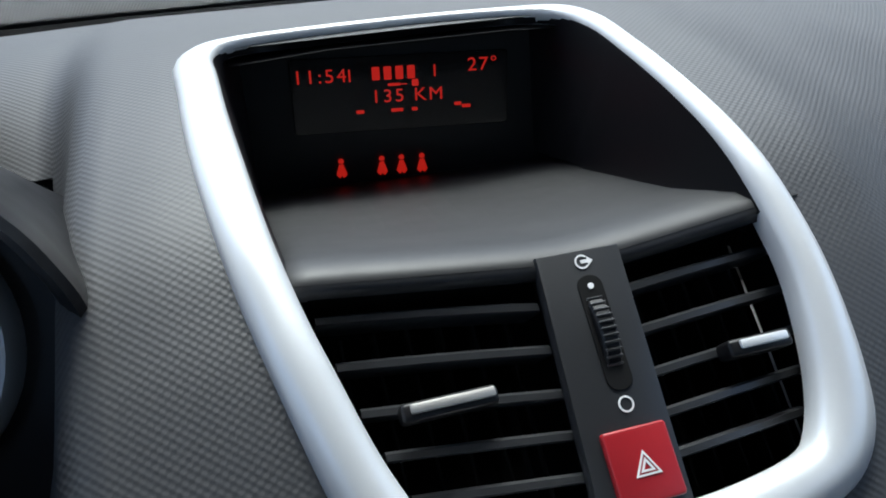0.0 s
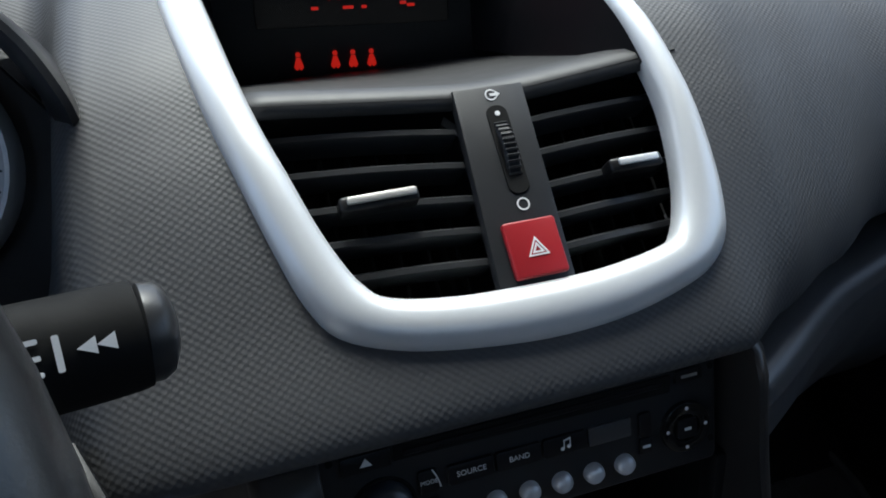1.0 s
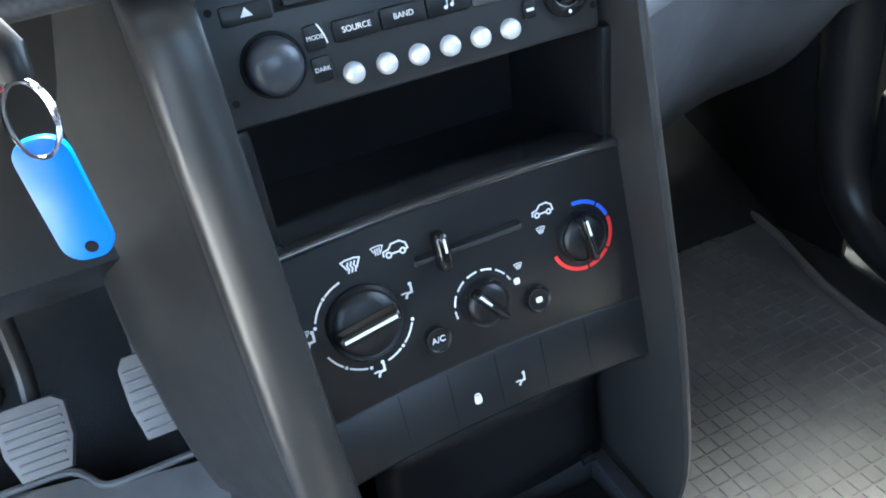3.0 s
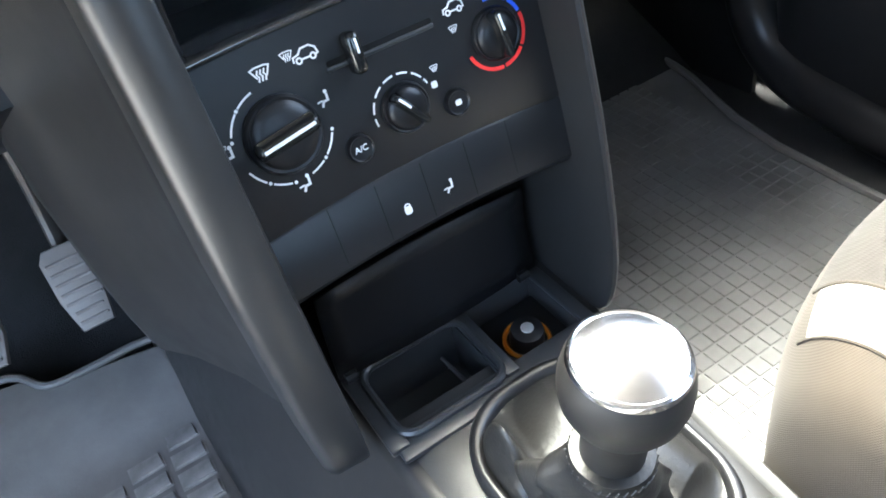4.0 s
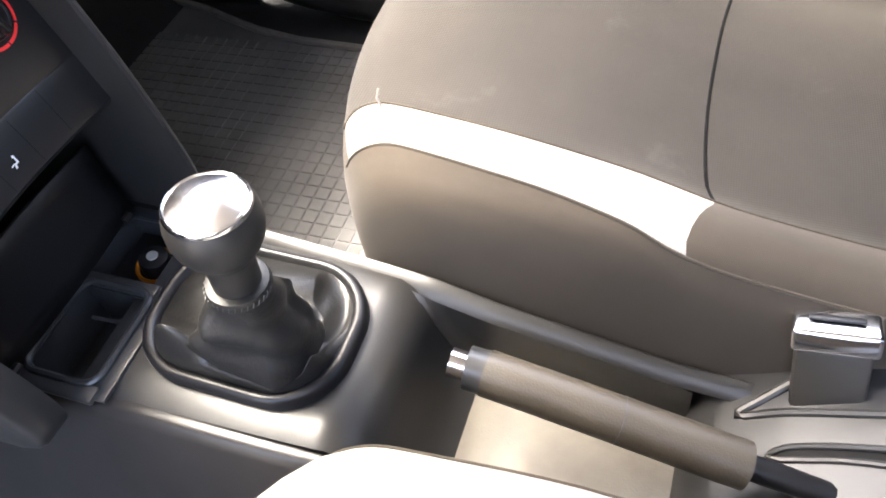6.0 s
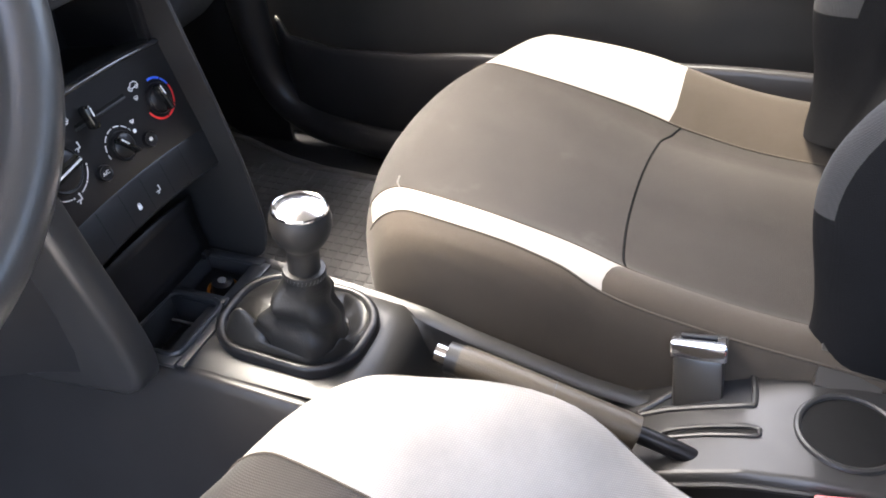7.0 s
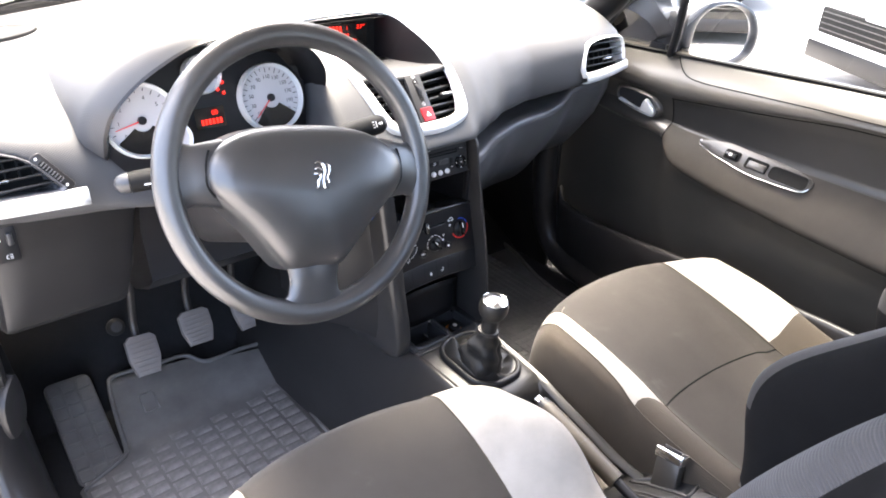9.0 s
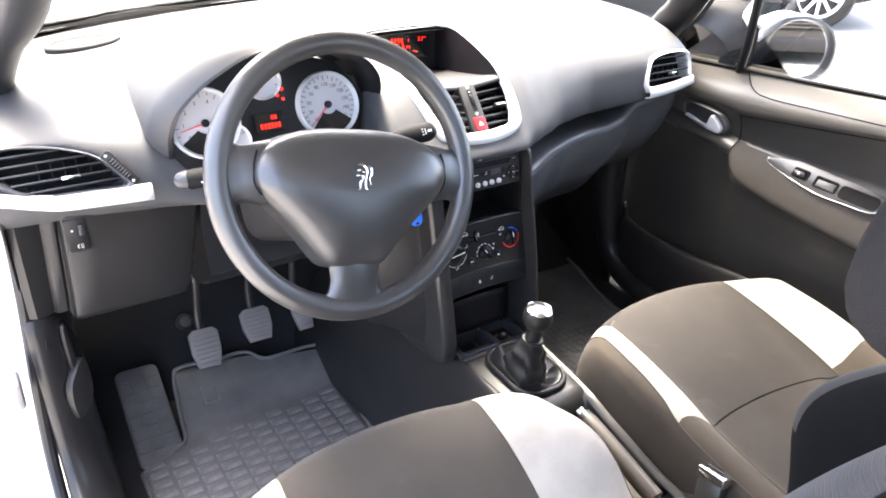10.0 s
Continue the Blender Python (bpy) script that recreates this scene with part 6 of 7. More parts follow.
# ---- instrument cluster ----
cl = thing("instrument_cluster", (-0.335, 0.13, 0.70), "white faced instrument cluster under a grey hood", "instrument cluster")
arch = smooth_line([(-.490, .096, .728), (-.491, .086, .748), (-.490, .076, .770), (-.480, .064, .800), (-.450, .056, .832), (-.413, .050, .857), (-.362, .045, .880), (-.295, .046, .884), (-.225, .055, .864), (-.188, .061, .846), (-.165, .066, .820), (-.156, .074, .797), (-.154, .082, .780), (-.156, .090, .764)], 5)
cxm, czm = -0.338, 0.76
rings = []
for s_, dy, zs, flat_y in ((0.90, 0.0, 0.86, 0.125), (0.945, 0.012, 0.945, None), (0.975, 0.001, 0.985, None), (0.992, -0.003, 0.998, None)):
    rings.append([(cxm + (x - cxm) * s_, flat_y if flat_y else y + dy, czm + (z - czm) * zs) for x, y, z in arch])
# broad flange outside the lip, widest at the foot
for f_, dy, drop in ((0.10, 0.0, 0.0), (0.40, 0.005, 0.0), (0.80, 0.014, 0.0), (1.0, 0.026, 0.0), (1.08, 0.10, 0.0012), (1.10, 0.30, 0.017)):
    row = []
    for i, (x, y, z) in enumerate(arch):
        a, b = arch[max(0, i - 2)], arch[min(len(arch) - 1, i + 2)]
        tx, tz = b[0] - a[0], b[2] - a[2]
        w = float(np.interp(x, [-0.46, -0.41, -0.36, -0.30, -0.25], [0.027, 0.027, 0.018, 0.012, 0.008])) * f_ / math.hypot(tx, tz)
        row.append((x - tz * w, y + dy, z + tx * w - drop * max(0.0, z - 0.76) / 0.12))
    rings.append(row)
END = next(i for i, p in enumerate(arch) if p[0] > -0.3 and p[2] < 0.878)
part("hood", loft([r[:END + 1] for r in rings[4:]], False), DASH, cl, "dark grey hood over the dials", angle=60)
# right end of the hood: the flank's shade is put in as black
tail = [rings[4][END:]]
for (s_, dy, zs), ring in zip(((1.006, 0.005, 1.0), (1.004, 0.010, 0.99), (0.985, 0.035, 0.93), (0.96, 0.07, 0.82), (0.94, 0.11, 0.60)), rings[5:]):
    row = []
    for i, (p, q) in enumerate(zip(arch[END:], ring[END:])):
        k = min(1, i / 7)
        row.append(tuple(a * k + b * (1 - k) for a, b in zip((cxm + (p[0] - cxm) * s_, p[1] + dy, czm + (p[2] - czm) * zs), q)))
    tail.append(row)
part("hood_end", loft(tail, False), BLACK, cl, "end of the hood, drawn black for its shade", angle=60)
part("hood_lip", loft(rings[:5], False), BLACK, cl, "smooth dark inner edge of the hood", angle=60)
KM = panel_frame((-0.335, 0.085, 0.765), 20)
part("face_panel", prism([(-0.165, -0.075), (0.175, -0.075), (0.170, 0.02), (0.13, 0.075), (0.05, 0.10), (-0.05, 0.10), (-0.11, 0.075), (-0.160, 0.02)], 0.004, 0.001, 1, -0.03), BLACK, cl, m=KM)


def dial(cx, cy, r, zero, span, marks, numbers, needle, label):
    d = part("dial_face", prism(circle(r, 48, cx, cy), 0.002, 0.0, 1, -0.022), DIAL, cl, label, m=KM)
    part("dial_rim", lathe([(r * 0.985, -0.022), (r * 1.0, -0.014), (r * 1.06, -0.010), (r * 1.10, -0.014), (r * 1.10, -0.026)], 48, False), SILVER, d, "satin silver ring", m=KM @ Matrix.Translation((cx, cy, 0)))
    for i in range(marks + 1):
        a = radians(zero - span * i / marks)
        l0 = 0.86 if i % 2 else 0.80
        p = [(cx + math.cos(a) * r * q - math.sin(a) * w, cy + math.sin(a) * r * q + math.cos(a) * w) for q, w in ((l0, 0.0005), (0.95, 0.0005), (0.95, -0.0005), (l0, -0.0005))]
        part("tick", prism(p, 0.0003, 0, 1, -0.0199), BLACK, d, m=KM)
    for i, w in enumerate(numbers):
        a = radians(zero - span * i / max(1, len(numbers) - 1))
        part("number", text_mesh(w, r * 0.17, (cx + math.cos(a) * r * 0.66, cy + math.sin(a) * r * 0.66, -0.0197), 0.0001), BLACK, d, m=KM)
    a = radians(needle)
    p = [(cx + math.cos(a) * r * q - math.sin(a) * w, cy + math.sin(a) * r * q + math.cos(a) * w) for q, w in ((-0.1, 0.0012), (0.82, 0.0005), (0.82, -0.0005), (-0.1, -0.0012))]
    part("needle", prism(p, 0.0006, 0, 1, -0.0175), LED if r < 0 else REDPRINT, d, "red needle", m=KM)
    part("needle_hub", lathe([(r * 0.13, 0), (r * 0.12, 0.004), (0.0003, 0.005)], 20), BLACK, d, m=KM @ Matrix.Translation((cx, cy, -0.0195)))
    return d


t1 = dial(-0.097, 0.011, 0.0475, 215, 250, 16, ("0", "1", "2", "3", "4", "5", "6", "7"), 192, "white rev counter face")
part("lower_shade", prism(arc_band(0.015, 0.0462, 215, 325, 20, -0.097, 0.011), 0.0004, 0, 1, -0.0190), GLOSS, t1, m=KM)
t2 = dial(0.100, 0.011, 0.0475, 222, 264, 24, ("10", "30", "50", "70", "90", "110", "130", "150", "170", "190", "210"), 222, "white speedometer face")
part("lower_shade", prism(arc_band(0.015, 0.0462, 228, 322, 20, 0.100, 0.011), 0.0004, 0, 1, -0.0190), GLOSS, t2, m=KM)
dial(0.001, 0.060, 0.0255, 200, 220, 8, (), 235, "small white fuel gauge face")
dial(-0.062, -0.022, 0.025, 150, 120, 6, (), 95, "small white temperature gauge face")
part("odometer", prism(round_rect(0.046, 0.030, 0.002, 2, 0.000, -0.002), 0.001, 0, 1, -0.022), GLOSS, cl, m=KM)
part("odometer_digits", text_mesh("00", 0.010, (0.008, 0.0045, -0.0205)), LED, cl, m=KM)
bm = bmesh.new()
for i in range(6):
    prism(round_rect(0.0040, 0.0080, 0.0005, 2, -0.013 + i * 0.0056, -0.0075), 0.0002, 0, 1, -0.0205, bm)
part("odometer_bars", bm, LED, cl, "red odometer bars", m=KM)
for u, v in ((0.031, 0.045), (0.030, 0.030), (0.022, 0.036), (-0.046, 0.025)):
    part("warning_light", prism(circle(0.0026, 10, u, v), 0.0006, 0, 1, -0.024), LED, cl, m=KM)

# ---- side air vents ----
for sx in (-1, 1):
    SM = panel_frame((0.583 if sx > 0 else -0.615, 0.122 if sx > 0 else 0.074, 0.718 if sx > 0 else 0.733), 14)
    sv = thing("air_vent", SM @ Vector((0, 0, 0)), "black slatted end air vent over a silver strip", "air vent", "end air vents")
    wv, hv = (0.060, 0.040) if sx > 0 else (0.088, 0.036)
    out = [(-sx * wv, -hv + 0.008), (-sx * wv * 0.96, hv * 0.55), (-sx * wv * 0.55, hv * 0.92), (sx * wv * 0.3, hv), (sx * wv * 0.92, hv * 0.8), (sx * wv, -hv * 0.2), (sx * wv * 0.9, -hv + 0.008)]
    if sx < 0:
        out = [(-0.100, 0.034), (-0.083, 0.049), (-0.039, 0.045), (-0.005, 0.036), (0.025, 0.021), (0.050, -0.008), (0.054, -0.021), (0.00, -0.0185), (-0.058, -0.013), (-0.092, 0.010)]
    o = smooth_line(out, 3, True)
    back_in = SM.inverted()
    for v in upper_pad.data.vertices:
        q = back_in @ v.co
        if abs(q.z) < 0.05 and inside(q.x, q.y, o):
            v.co = SM @ Vector((q.x, q.y, -0.036))
    rings = []
    for s_, h in ((1.12, -0.012), (1.12, 0.004), (1.06, 0.008), (1.0, 0.006), (0.98, -0.006), (0.97, -0.03)):
        rings.append([(x * s_, (y - 0.012) * s_ + 0.012 if sx < 0 else y * s_, h) for x, y in o])
    part("surround", loft(rings, True), SILVER if sx > 0 else GLOVE, sv, m=SM.copy(), angle=60)
    part("backing", prism([(x * 1.0, y * 1.0) for x, y in o], 0.001, 0, 1, -0.03), DEEP, sv, m=SM.copy())
    for i in range(5):
        v = -hv + 0.014 + i * (2 * hv - 0.022) / 4 if sx > 0 else -0.010 + i * 0.0125
        hits = [x0 + (x1 - x0) * (v - y0) / (y1 - y0) for (x0, y0), (x1, y1) in zip(o, o[1:] + o[:1]) if (y0 > v) != (y1 > v)]
        if len(hits) < 2:
            continue
        a, b = min(hits), max(hits)
        sm = SM @ Matrix.Translation(((a + b) / 2, v, 0.001)) @ Matrix.Rotation(radians(-14), 4, "X")
        slat = part("slat", rbox((b - a, 0.0024, 0.012), (0, 0, -0.006), 0.001, 1), DEEP, sv, m=sm.copy())
        # lighter strip stands in for the reflection along the slat's front edge
        part("slat_edge_glint", rbox((b - a - 0.002, 0.0028, 0.0024), (0, 0, 0.0006), 0.0009, 2), CONSOLE, slat, m=sm)
    for i in range(7):
        x0 = -0.05 * sx + sx * i * 0.016
        part("vane", rbox((0.0014, 0.030, 0.010), (x0, 0.012 if sx < 0 else 0, -0.020), 0.0004, 1), BLACK, sv, m=SM.copy())
    part("tab", rbox((0.024, 0.005, 0.008), (sx * 0.005 if sx > 0 else -0.011, -0.002 if sx > 0 else 0.003, 0.004), 0.0015, 2), CHROME, sv, "chrome tab", m=SM.copy())
    strip = []
    for i in range(13):
        t = i / 12
        x = -sx * wv * 1.15 + sx * wv * 2.3 * t
        bow = 0.012 * t * t
        if sx < 0:
            x = 0.086 - 0.20 * t
            hv, bow = 0.040, 0.050 * max(0, t - 0.55) ** 1.4 + 0.010 * t
        strip.append([(x, -hv * 0.80 - 0.016 + bow * 1.3, -0.006), (x, -hv * 0.80 - 0.016 + bow * 1.3, 0.007), (x, -hv * 0.80 - 0.010 + bow, 0.011), (x, -hv * 0.80 + 0.004 + bow, 0.011), (x, -hv * 0.80 + 0.008 + bow, 0.006)])
    part("silver_strip", loft(strip, False), SILVER, sv, "silver strip below the vent", m=SM.copy(), solid=0.002, angle=60)
    if sx < 0:
        part("roller_plate", prism(round_rect(0.016, 0.060, 0.005, 4), 0.004, 0.001, 2, 0.002), PANEL, sv, m=SM @ Matrix.Translation((0.0515, 0.002, 0)) @ Matrix.Rotation(radians(36), 4, "Z"))
        rm = SM @ Matrix.Translation((0.050, 0.003, 0)) @ Matrix.Rotation(radians(36), 4, "Z")
        roller = part("roller", rbox((0.008, 0.036, 0.006), (0, 0, 0.0055), 0.002, 2), DEEP, sv, "ribbed black roller", m=rm.copy())
        for i in range(8):
            part("rib", rbox((0.0072, 0.0016, 0.0014), (0, -0.0150 + i * 0.0043, 0.0088), 0.0004, 1), GREYCAP, roller, m=rm.copy())
        for dv in (-0.024, 0.024):
            part("roller_print", prism(circle(0.0018, 10, 0, dv), 0.0003, 0, 1, 0.0061), WHITE, sv, m=rm.copy())

# headlamp height switch
hs = thing("headlamp_switch", (-0.631, 0.108, 0.635), "black headlamp height switch with thumbwheel", "switch")
HM = panel_frame((-0.631, 0.109, 0.635), 3)
part("plate", prism(round_rect(0.030, 0.050, 0.003, 3), 0.004, 0.001, 2, -0.001), BLACK, hs, m=HM)
part("wheel", rbox((0.007, 0.018, 0.006), (0.006, 0.008, 0.004), 0.002, 2), PLASTIC, hs, m=HM)
part("lamp_print", prism(arc_band(0.0022, 0.0030, 90, 270, 10, 0.000, -0.017), 0.0003, 0, 1, 0.0031), WHITE, hs, m=HM)
for dv in (-0.0025, 0.0, 0.0025):
    part("lamp_print", rbox((0.0036, 0.0007, 0.0003), (0.0035, -0.017 + dv, 0.0033), 0), WHITE, hs, m=HM)
part("digit_print", prism(round_rect(0.0026, 0.0030, 0.001, 2, -0.006, 0.008), 0.0003, 0, 1, 0.0031), WHITE, hs, m=HM)

# speaker grille on the dash top
lone("speaker_grille", lathe([(0.064, -0.006), (0.064, 0.0030), (0.0625, 0.0044), (0.0600, 0.0036), (0.058, 0.0026), (0.001, 0.0032)], 48), MESH, "oval dark speaker grille on the dash", "speaker grille", m=Matrix.Translation((-0.529, 0.437, 0.8268)) @ Matrix.Rotation(radians(17), 4, "Z") @ Matrix.Rotation(radians(-2), 4, "Y") @ Matrix.Diagonal((1, 0.62, 1, 1)))

# ---- pedals ----
def pedal(x, y, z, w, h, turn, label):
    p = thing("pedal", (x, y, z), label, "pedal", "pedals")
    m = Matrix.Translation((x, y, z)) @ Matrix.Rotation(radians(turn), 4, "Y") @ Matrix.Rotation(radians(52), 4, "X")
    part("pad", prism([(-w * 0.36, -h / 2), (w * 0.36, -h / 2), (w / 2, -h * 0.1), (w / 2, h * 0.38), (w * 0.34, h / 2), (-w * 0.34, h / 2), (-w / 2, h * 0.38), (-w / 2, -h * 0.1)], 0.012, 0.003, 2, 0), PEDAL, p, "worn pale rubber pad", m=m.copy())
    for i in range(7):
        v = -h * 0.40 + i * h * 0.12
        part("rib", rbox((w * (0.66 if i < 2 else 0.84), 0.0030, 0.0025), (0, v, 0.0128), 0.0009, 1), PEDAL, p, m=m.copy())
    part("arm", tube(smooth_line([(x, y + 0.02, z + 0.01), (x + 0.004, y + 0.045, z + 0.05), (x + 0.010, y + 0.05, z + 0.12), (x + 0.014, y + 0.06, z + 0.24)], 4), 0.0095, 10, flat=0.7), PEDALARM, p, "bare grey steel arm")


pedal(-0.432, 0.315, 0.238, 0.058, 0.078, 4, "worn grey clutch pedal")
pedal(-0.318, 0.335, 0.245, 0.062, 0.070, 2, "worn grey brake pedal")
pedal(-0.215, 0.345, 0.240, 0.042, 0.085, 0, "worn grey accelerator pedal")

lone("bulkhead_plug", lathe([(0.020, 0), (0.019, 0.010), (0.012, 0.016), (0.001, 0.017)], 20), PEDALARM, "round grey plug on the bulkhead behind the pedals", "plug", m=Matrix.Translation((-0.417, 0.553, 0.160)) @ Matrix.Rotation(radians(58), 4, "X"))

# ---- mats ----
def slab(outline, z0, z1, bevel=0.004):
    return prism(outline, z1 - z0, bevel, 2, z0)


mat = thing("floor_mat", (-0.38, 0.15, 0.068), "black rubber mat in the driver's footwell", "floor mat", "rubber mats")


def mat_rise(y):
    """The front of the mat climbs the toe board."""
    return 0.48 * max(0.0, y - 0.27)


OUTLINE = smooth_line([(-0.605, 0.205), (-0.575, 0.222), (-0.525, 0.244), (-0.508, 0.262), (-0.500, 0.32), (-0.488, 0.39), (-0.470, 0.408), (-0.40, 0.402), (-0.33, 0.398), (-0.30, 0.372), (-0.26, 0.368), (-0.19, 0.366), (-0.172, 0.345), (-0.170, 0.20), (-0.176, 0.05), (-0.182, -0.25)], 4)
rows = []
for k in range(41):
    y = -0.25 + 0.655 * k / 40
    hits = [x0 + (x1 - x0) * (y - y0) / (y1 - y0) for (x0, y0), (x1, y1) in zip(OUTLINE, OUTLINE[1:]) if (y0 > y) != (y1 > y)]
    lo, hi = (-0.605 if y < 0.205 else min(hits)), max(hits) if hits else -0.182
    rows.append([(lo + (hi - lo) * i / 24, y, 0.076 + mat_rise(y)) for i in range(25)])
part("sheet", loft(rows, False), RUBBER, mat, "dusty black rubber sheet", solid=0.008)
part("raised_edge", tube([(x, y, 0.078 + mat_rise(y)) for x, y in [(-0.605, -0.25)] + OUTLINE], 0.0045, 8), RUBBER, mat)
random.seed(11)
block = bmesh.new()
bmesh.ops.create_cube(block, size=1)
block.transform(Matrix.Diagonal((0.0350, 0.0215, 0.007, 1)))
bmesh.ops.bevel(block, geom=[e for e in block.edges if e.verts[0].co.z > 0 and e.verts[1].co.z > 0], offset=0.0022, segments=2, affect="EDGES")
block_me = bpy.data.meshes.new("mat_block")
block.to_mesh(block_me)
block.free()
block_me.materials.append(DUSTY)
for i in range(10):
    for j in range(17):
        x, y = -0.578 + i * 0.0415, -0.20 + j * 0.0278 + (0.0139 if i % 2 else 0)
        if x > -0.196 or y > 0.215 + 0.16 * (x + 0.58) + random.uniform(-0.012, 0.012):
            continue
        wear = max(0.0, (y - 0.12 - 0.15 * (x + 0.58)) / 0.09)
        b = new("block", block_me)
        b.parent = mat
        b.matrix_parent_inverse = world_inverse(mat)
        b.matrix_basis = Matrix.Translation((x, y, 0.0760 - 0.0018 * min(1, wear) + random.uniform(-0.0006, 0.0006))) @ Matrix.Rotation(random.uniform(-0.03, 0.03), 4, "Z") @ Matrix.Diagonal((random.uniform(0.96, 1.03), random.uniform(0.95, 1.04), 1, 1))
part("pressed_square", tube([(-0.432 + dx, 0.335 + dy, 0.0775 + mat_rise(0.335 + dy)) for dx, dy in ((-0.014, -0.018), (0.014, -0.018), (0.014, 0.018), (-0.014, 0.018))], 0.0014, 6, closed=True), DUSTY, mat)
rest = thing("foot_rest", (-0.55, 0.33, 0.10), "black ribbed rubber foot rest pad", "foot rest")
RMX = Matrix.Translation((-0.557, 0.335, 0.108)) @ Matrix.Rotation(radians(-2), 4, "Z") @ Matrix.Rotation(radians(22), 4, "X")
part("pad", prism(round_rect(0.086, 0.235, 0.015, 4), 0.014, 0.004, 2, -0.012), RUBBER, rest, m=RMX.copy())
for i in range(3):
    for j in range(8):
        part("rest_block", prism(round_rect(0.0235, 0.0235, 0.003, 2, -0.027 + i * 0.027, -0.098 + j * 0.0278), 0.0034, 0.0010, 1, 0.0010), RUBBER, rest, m=RMX.copy())

mat2 = thing("floor_mat", (0.4, 0.15, 0.068), "black rubber mat with square pattern on the passenger floor", "floor mat", "rubber mats")
part("sheet", slab([(0.19, 0.46), (0.60, 0.50), (0.66, 0.42), (0.595, 0.20), (0.59, -0.25), (0.17, -0.25)], 0.066, 0.075), GRIDMAT, mat2)
part("raised_edge", tube(smooth_line([(0.59, -0.25, 0.078), (0.592, 0.18, 0.078), (0.655, 0.42, 0.080), (0.60, 0.495, 0.082), (0.19, 0.455, 0.080)], 4), 0.006, 8), RUBBER, mat2)
bm = bmesh.new()
for i in range(22):
    for j in range(36):
        x, y = 0.185 + i * 0.0185, -0.21 + j * 0.0185
        if x < 0.585 + max(0, (y - 0.2)) * 0.28:
            vs = [bm.verts.new((x + a, y + b, z)) for z, q in ((0.0745, 0.0084), (0.0764, 0.0076)) for a, b in ((-q, -q), (q, -q), (q, q), (-q, q))]
            bm.faces.new(vs[4:])
            for k in range(4):
                bm.faces.new((vs[k], vs[(k + 1) % 4], vs[4 + (k + 1) % 4], vs[4 + k]))
tagged(part("tread", bm, GRIDMAT, mat2, "raised rubber squares"), kind="stuff")

# ---- passenger door ----
door = thing("door_1", (0.72, -0.3, 0.1), "dark trimmed passenger door, closed", "car door", kind="structure")


def sill_at(y):
    return float(np.interp(y, [-1.0, -0.3, 0.04, 0.33], [0.77, 0.738, 0.716, 0.700]))


def door_section(y):
    """(x, z) down the inner door at y: sill, hollow, armrest crest, lower skin."""
    sill = sill_at(y)
    crest = float(np.interp(y, [-1.03, -0.516, -0.337, -0.20, -0.137, -0.05, -0.025, -0.005, 0.01, 0.04, 0.12, 0.34], [0.430, 0.454, 0.466, 0.478, 0.485, 0.500, 0.512, 0.532, 0.548, 0.553, 0.560, 0.575]))
    top = float(np.interp(y, [-1.03, -0.37, -0.19, 0.0, 0.02, 0.34], [0.72, 0.684, 0.660, 0.637, 0.640, 0.640]))
    amp = float(np.interp(y, [-0.06, -0.03, -0.012, 0.0, 0.012, 0.05, 0.15, 0.30, 0.34], [1, 0.97, 0.85, 0.66, 0.50, 0.42, 0.36, 0.18, 0.10]))
    hollow = max(crest + 0.03, 0.577 + 0.03 * max(0, -0.45 - y))
    pts = [(0.79, sill - 0.03), (0.775, sill + 0.004)]
    for k in (0.0, 0.15, 0.3, 0.5, 0.7, 0.9):
        pts.append((0.750 - 0.055 * math.sin(k * math.pi / 2) ** 1.15, sill + 0.005 + (top - sill) * k))
    pts += [(0.697, top + 0.004), (0.701, top), (0.7045, top - 0.004)]
    for k in (0.25, 0.5, 0.75, 0.92):
        pts.append((0.7045 + 0.0150 * math.sin(k * math.pi / 2), top - 0.004 + (hollow + 0.006 - top) * k))
    edge = 0.718 - 0.050 * amp
    for k in (0.0, 0.08, 0.3, 0.55, 0.8, 0.93, 1.0):
        pts.append((0.7200 + (edge - 0.7200) * k - 0.009 * amp * math.sin(math.pi * k), hollow + (crest + 0.006 - hollow) * k))
    pts += [(edge + 0.0005, crest + 0.001), (edge + 0.004, crest - 0.004), (edge + 0.010, crest - 0.007)]
    base = 0.719 - 0.018 * amp
    pts += [(min(base, edge + 0.020), crest - 0.012), (base - 0.001, crest - 0.03)]
    for k in (0.15, 0.35, 0.6, 0.85, 1.0):
        pts.append((base + (0.722 - base) * k, crest - 0.03 + (0.20 - crest + 0.03) * k))
    return pts + [(0.715, 0.085), (0.73, 0.05)]


ys_d = [0.335 - 0.03 * i for i in range(10)] + [0.045, 0.03, 0.02, 0.012, 0.006, 0.0, -0.006, -0.012, -0.02, -0.03, -0.045] + [-0.07 - 0.0325 * i for i in range(30)]
skin = [[(x, y, z) for x, z in door_section(y)] for y in ys_d]
FRONT = ys_d.index(0.006)
part("inner_skin", loft([r[:10] for r in skin], False), DOORBROWN, door, "dark moulded window sill trim", angle=50)
part("inner_skin", loft([r[9:26] for r in skin[:FRONT + 1]], False), DOORBROWN, door, "dark moulded skin round the handle", angle=50)
part("hollow_panel", loft([r[9:17] for r in skin[FRONT:]], False), DOORSHADE, door, "soft panel over the armrest, shade put into its colour", angle=60)
part("padded_panel", loft([r[16:26] for r in skin[FRONT:]], False), ARMREST, door, "brown-grey padded armrest", angle=60)
part("inner_skin", loft([r[25:] for r in skin], False), DOORBROWN, door, "dark moulded lower skin", angle=50)
part("panel_seam", tube([(r[9][0] - 0.0004, r[9][1], r[9][2]) for r in skin[FRONT:]], 0.0016, 6), DEEP, door)
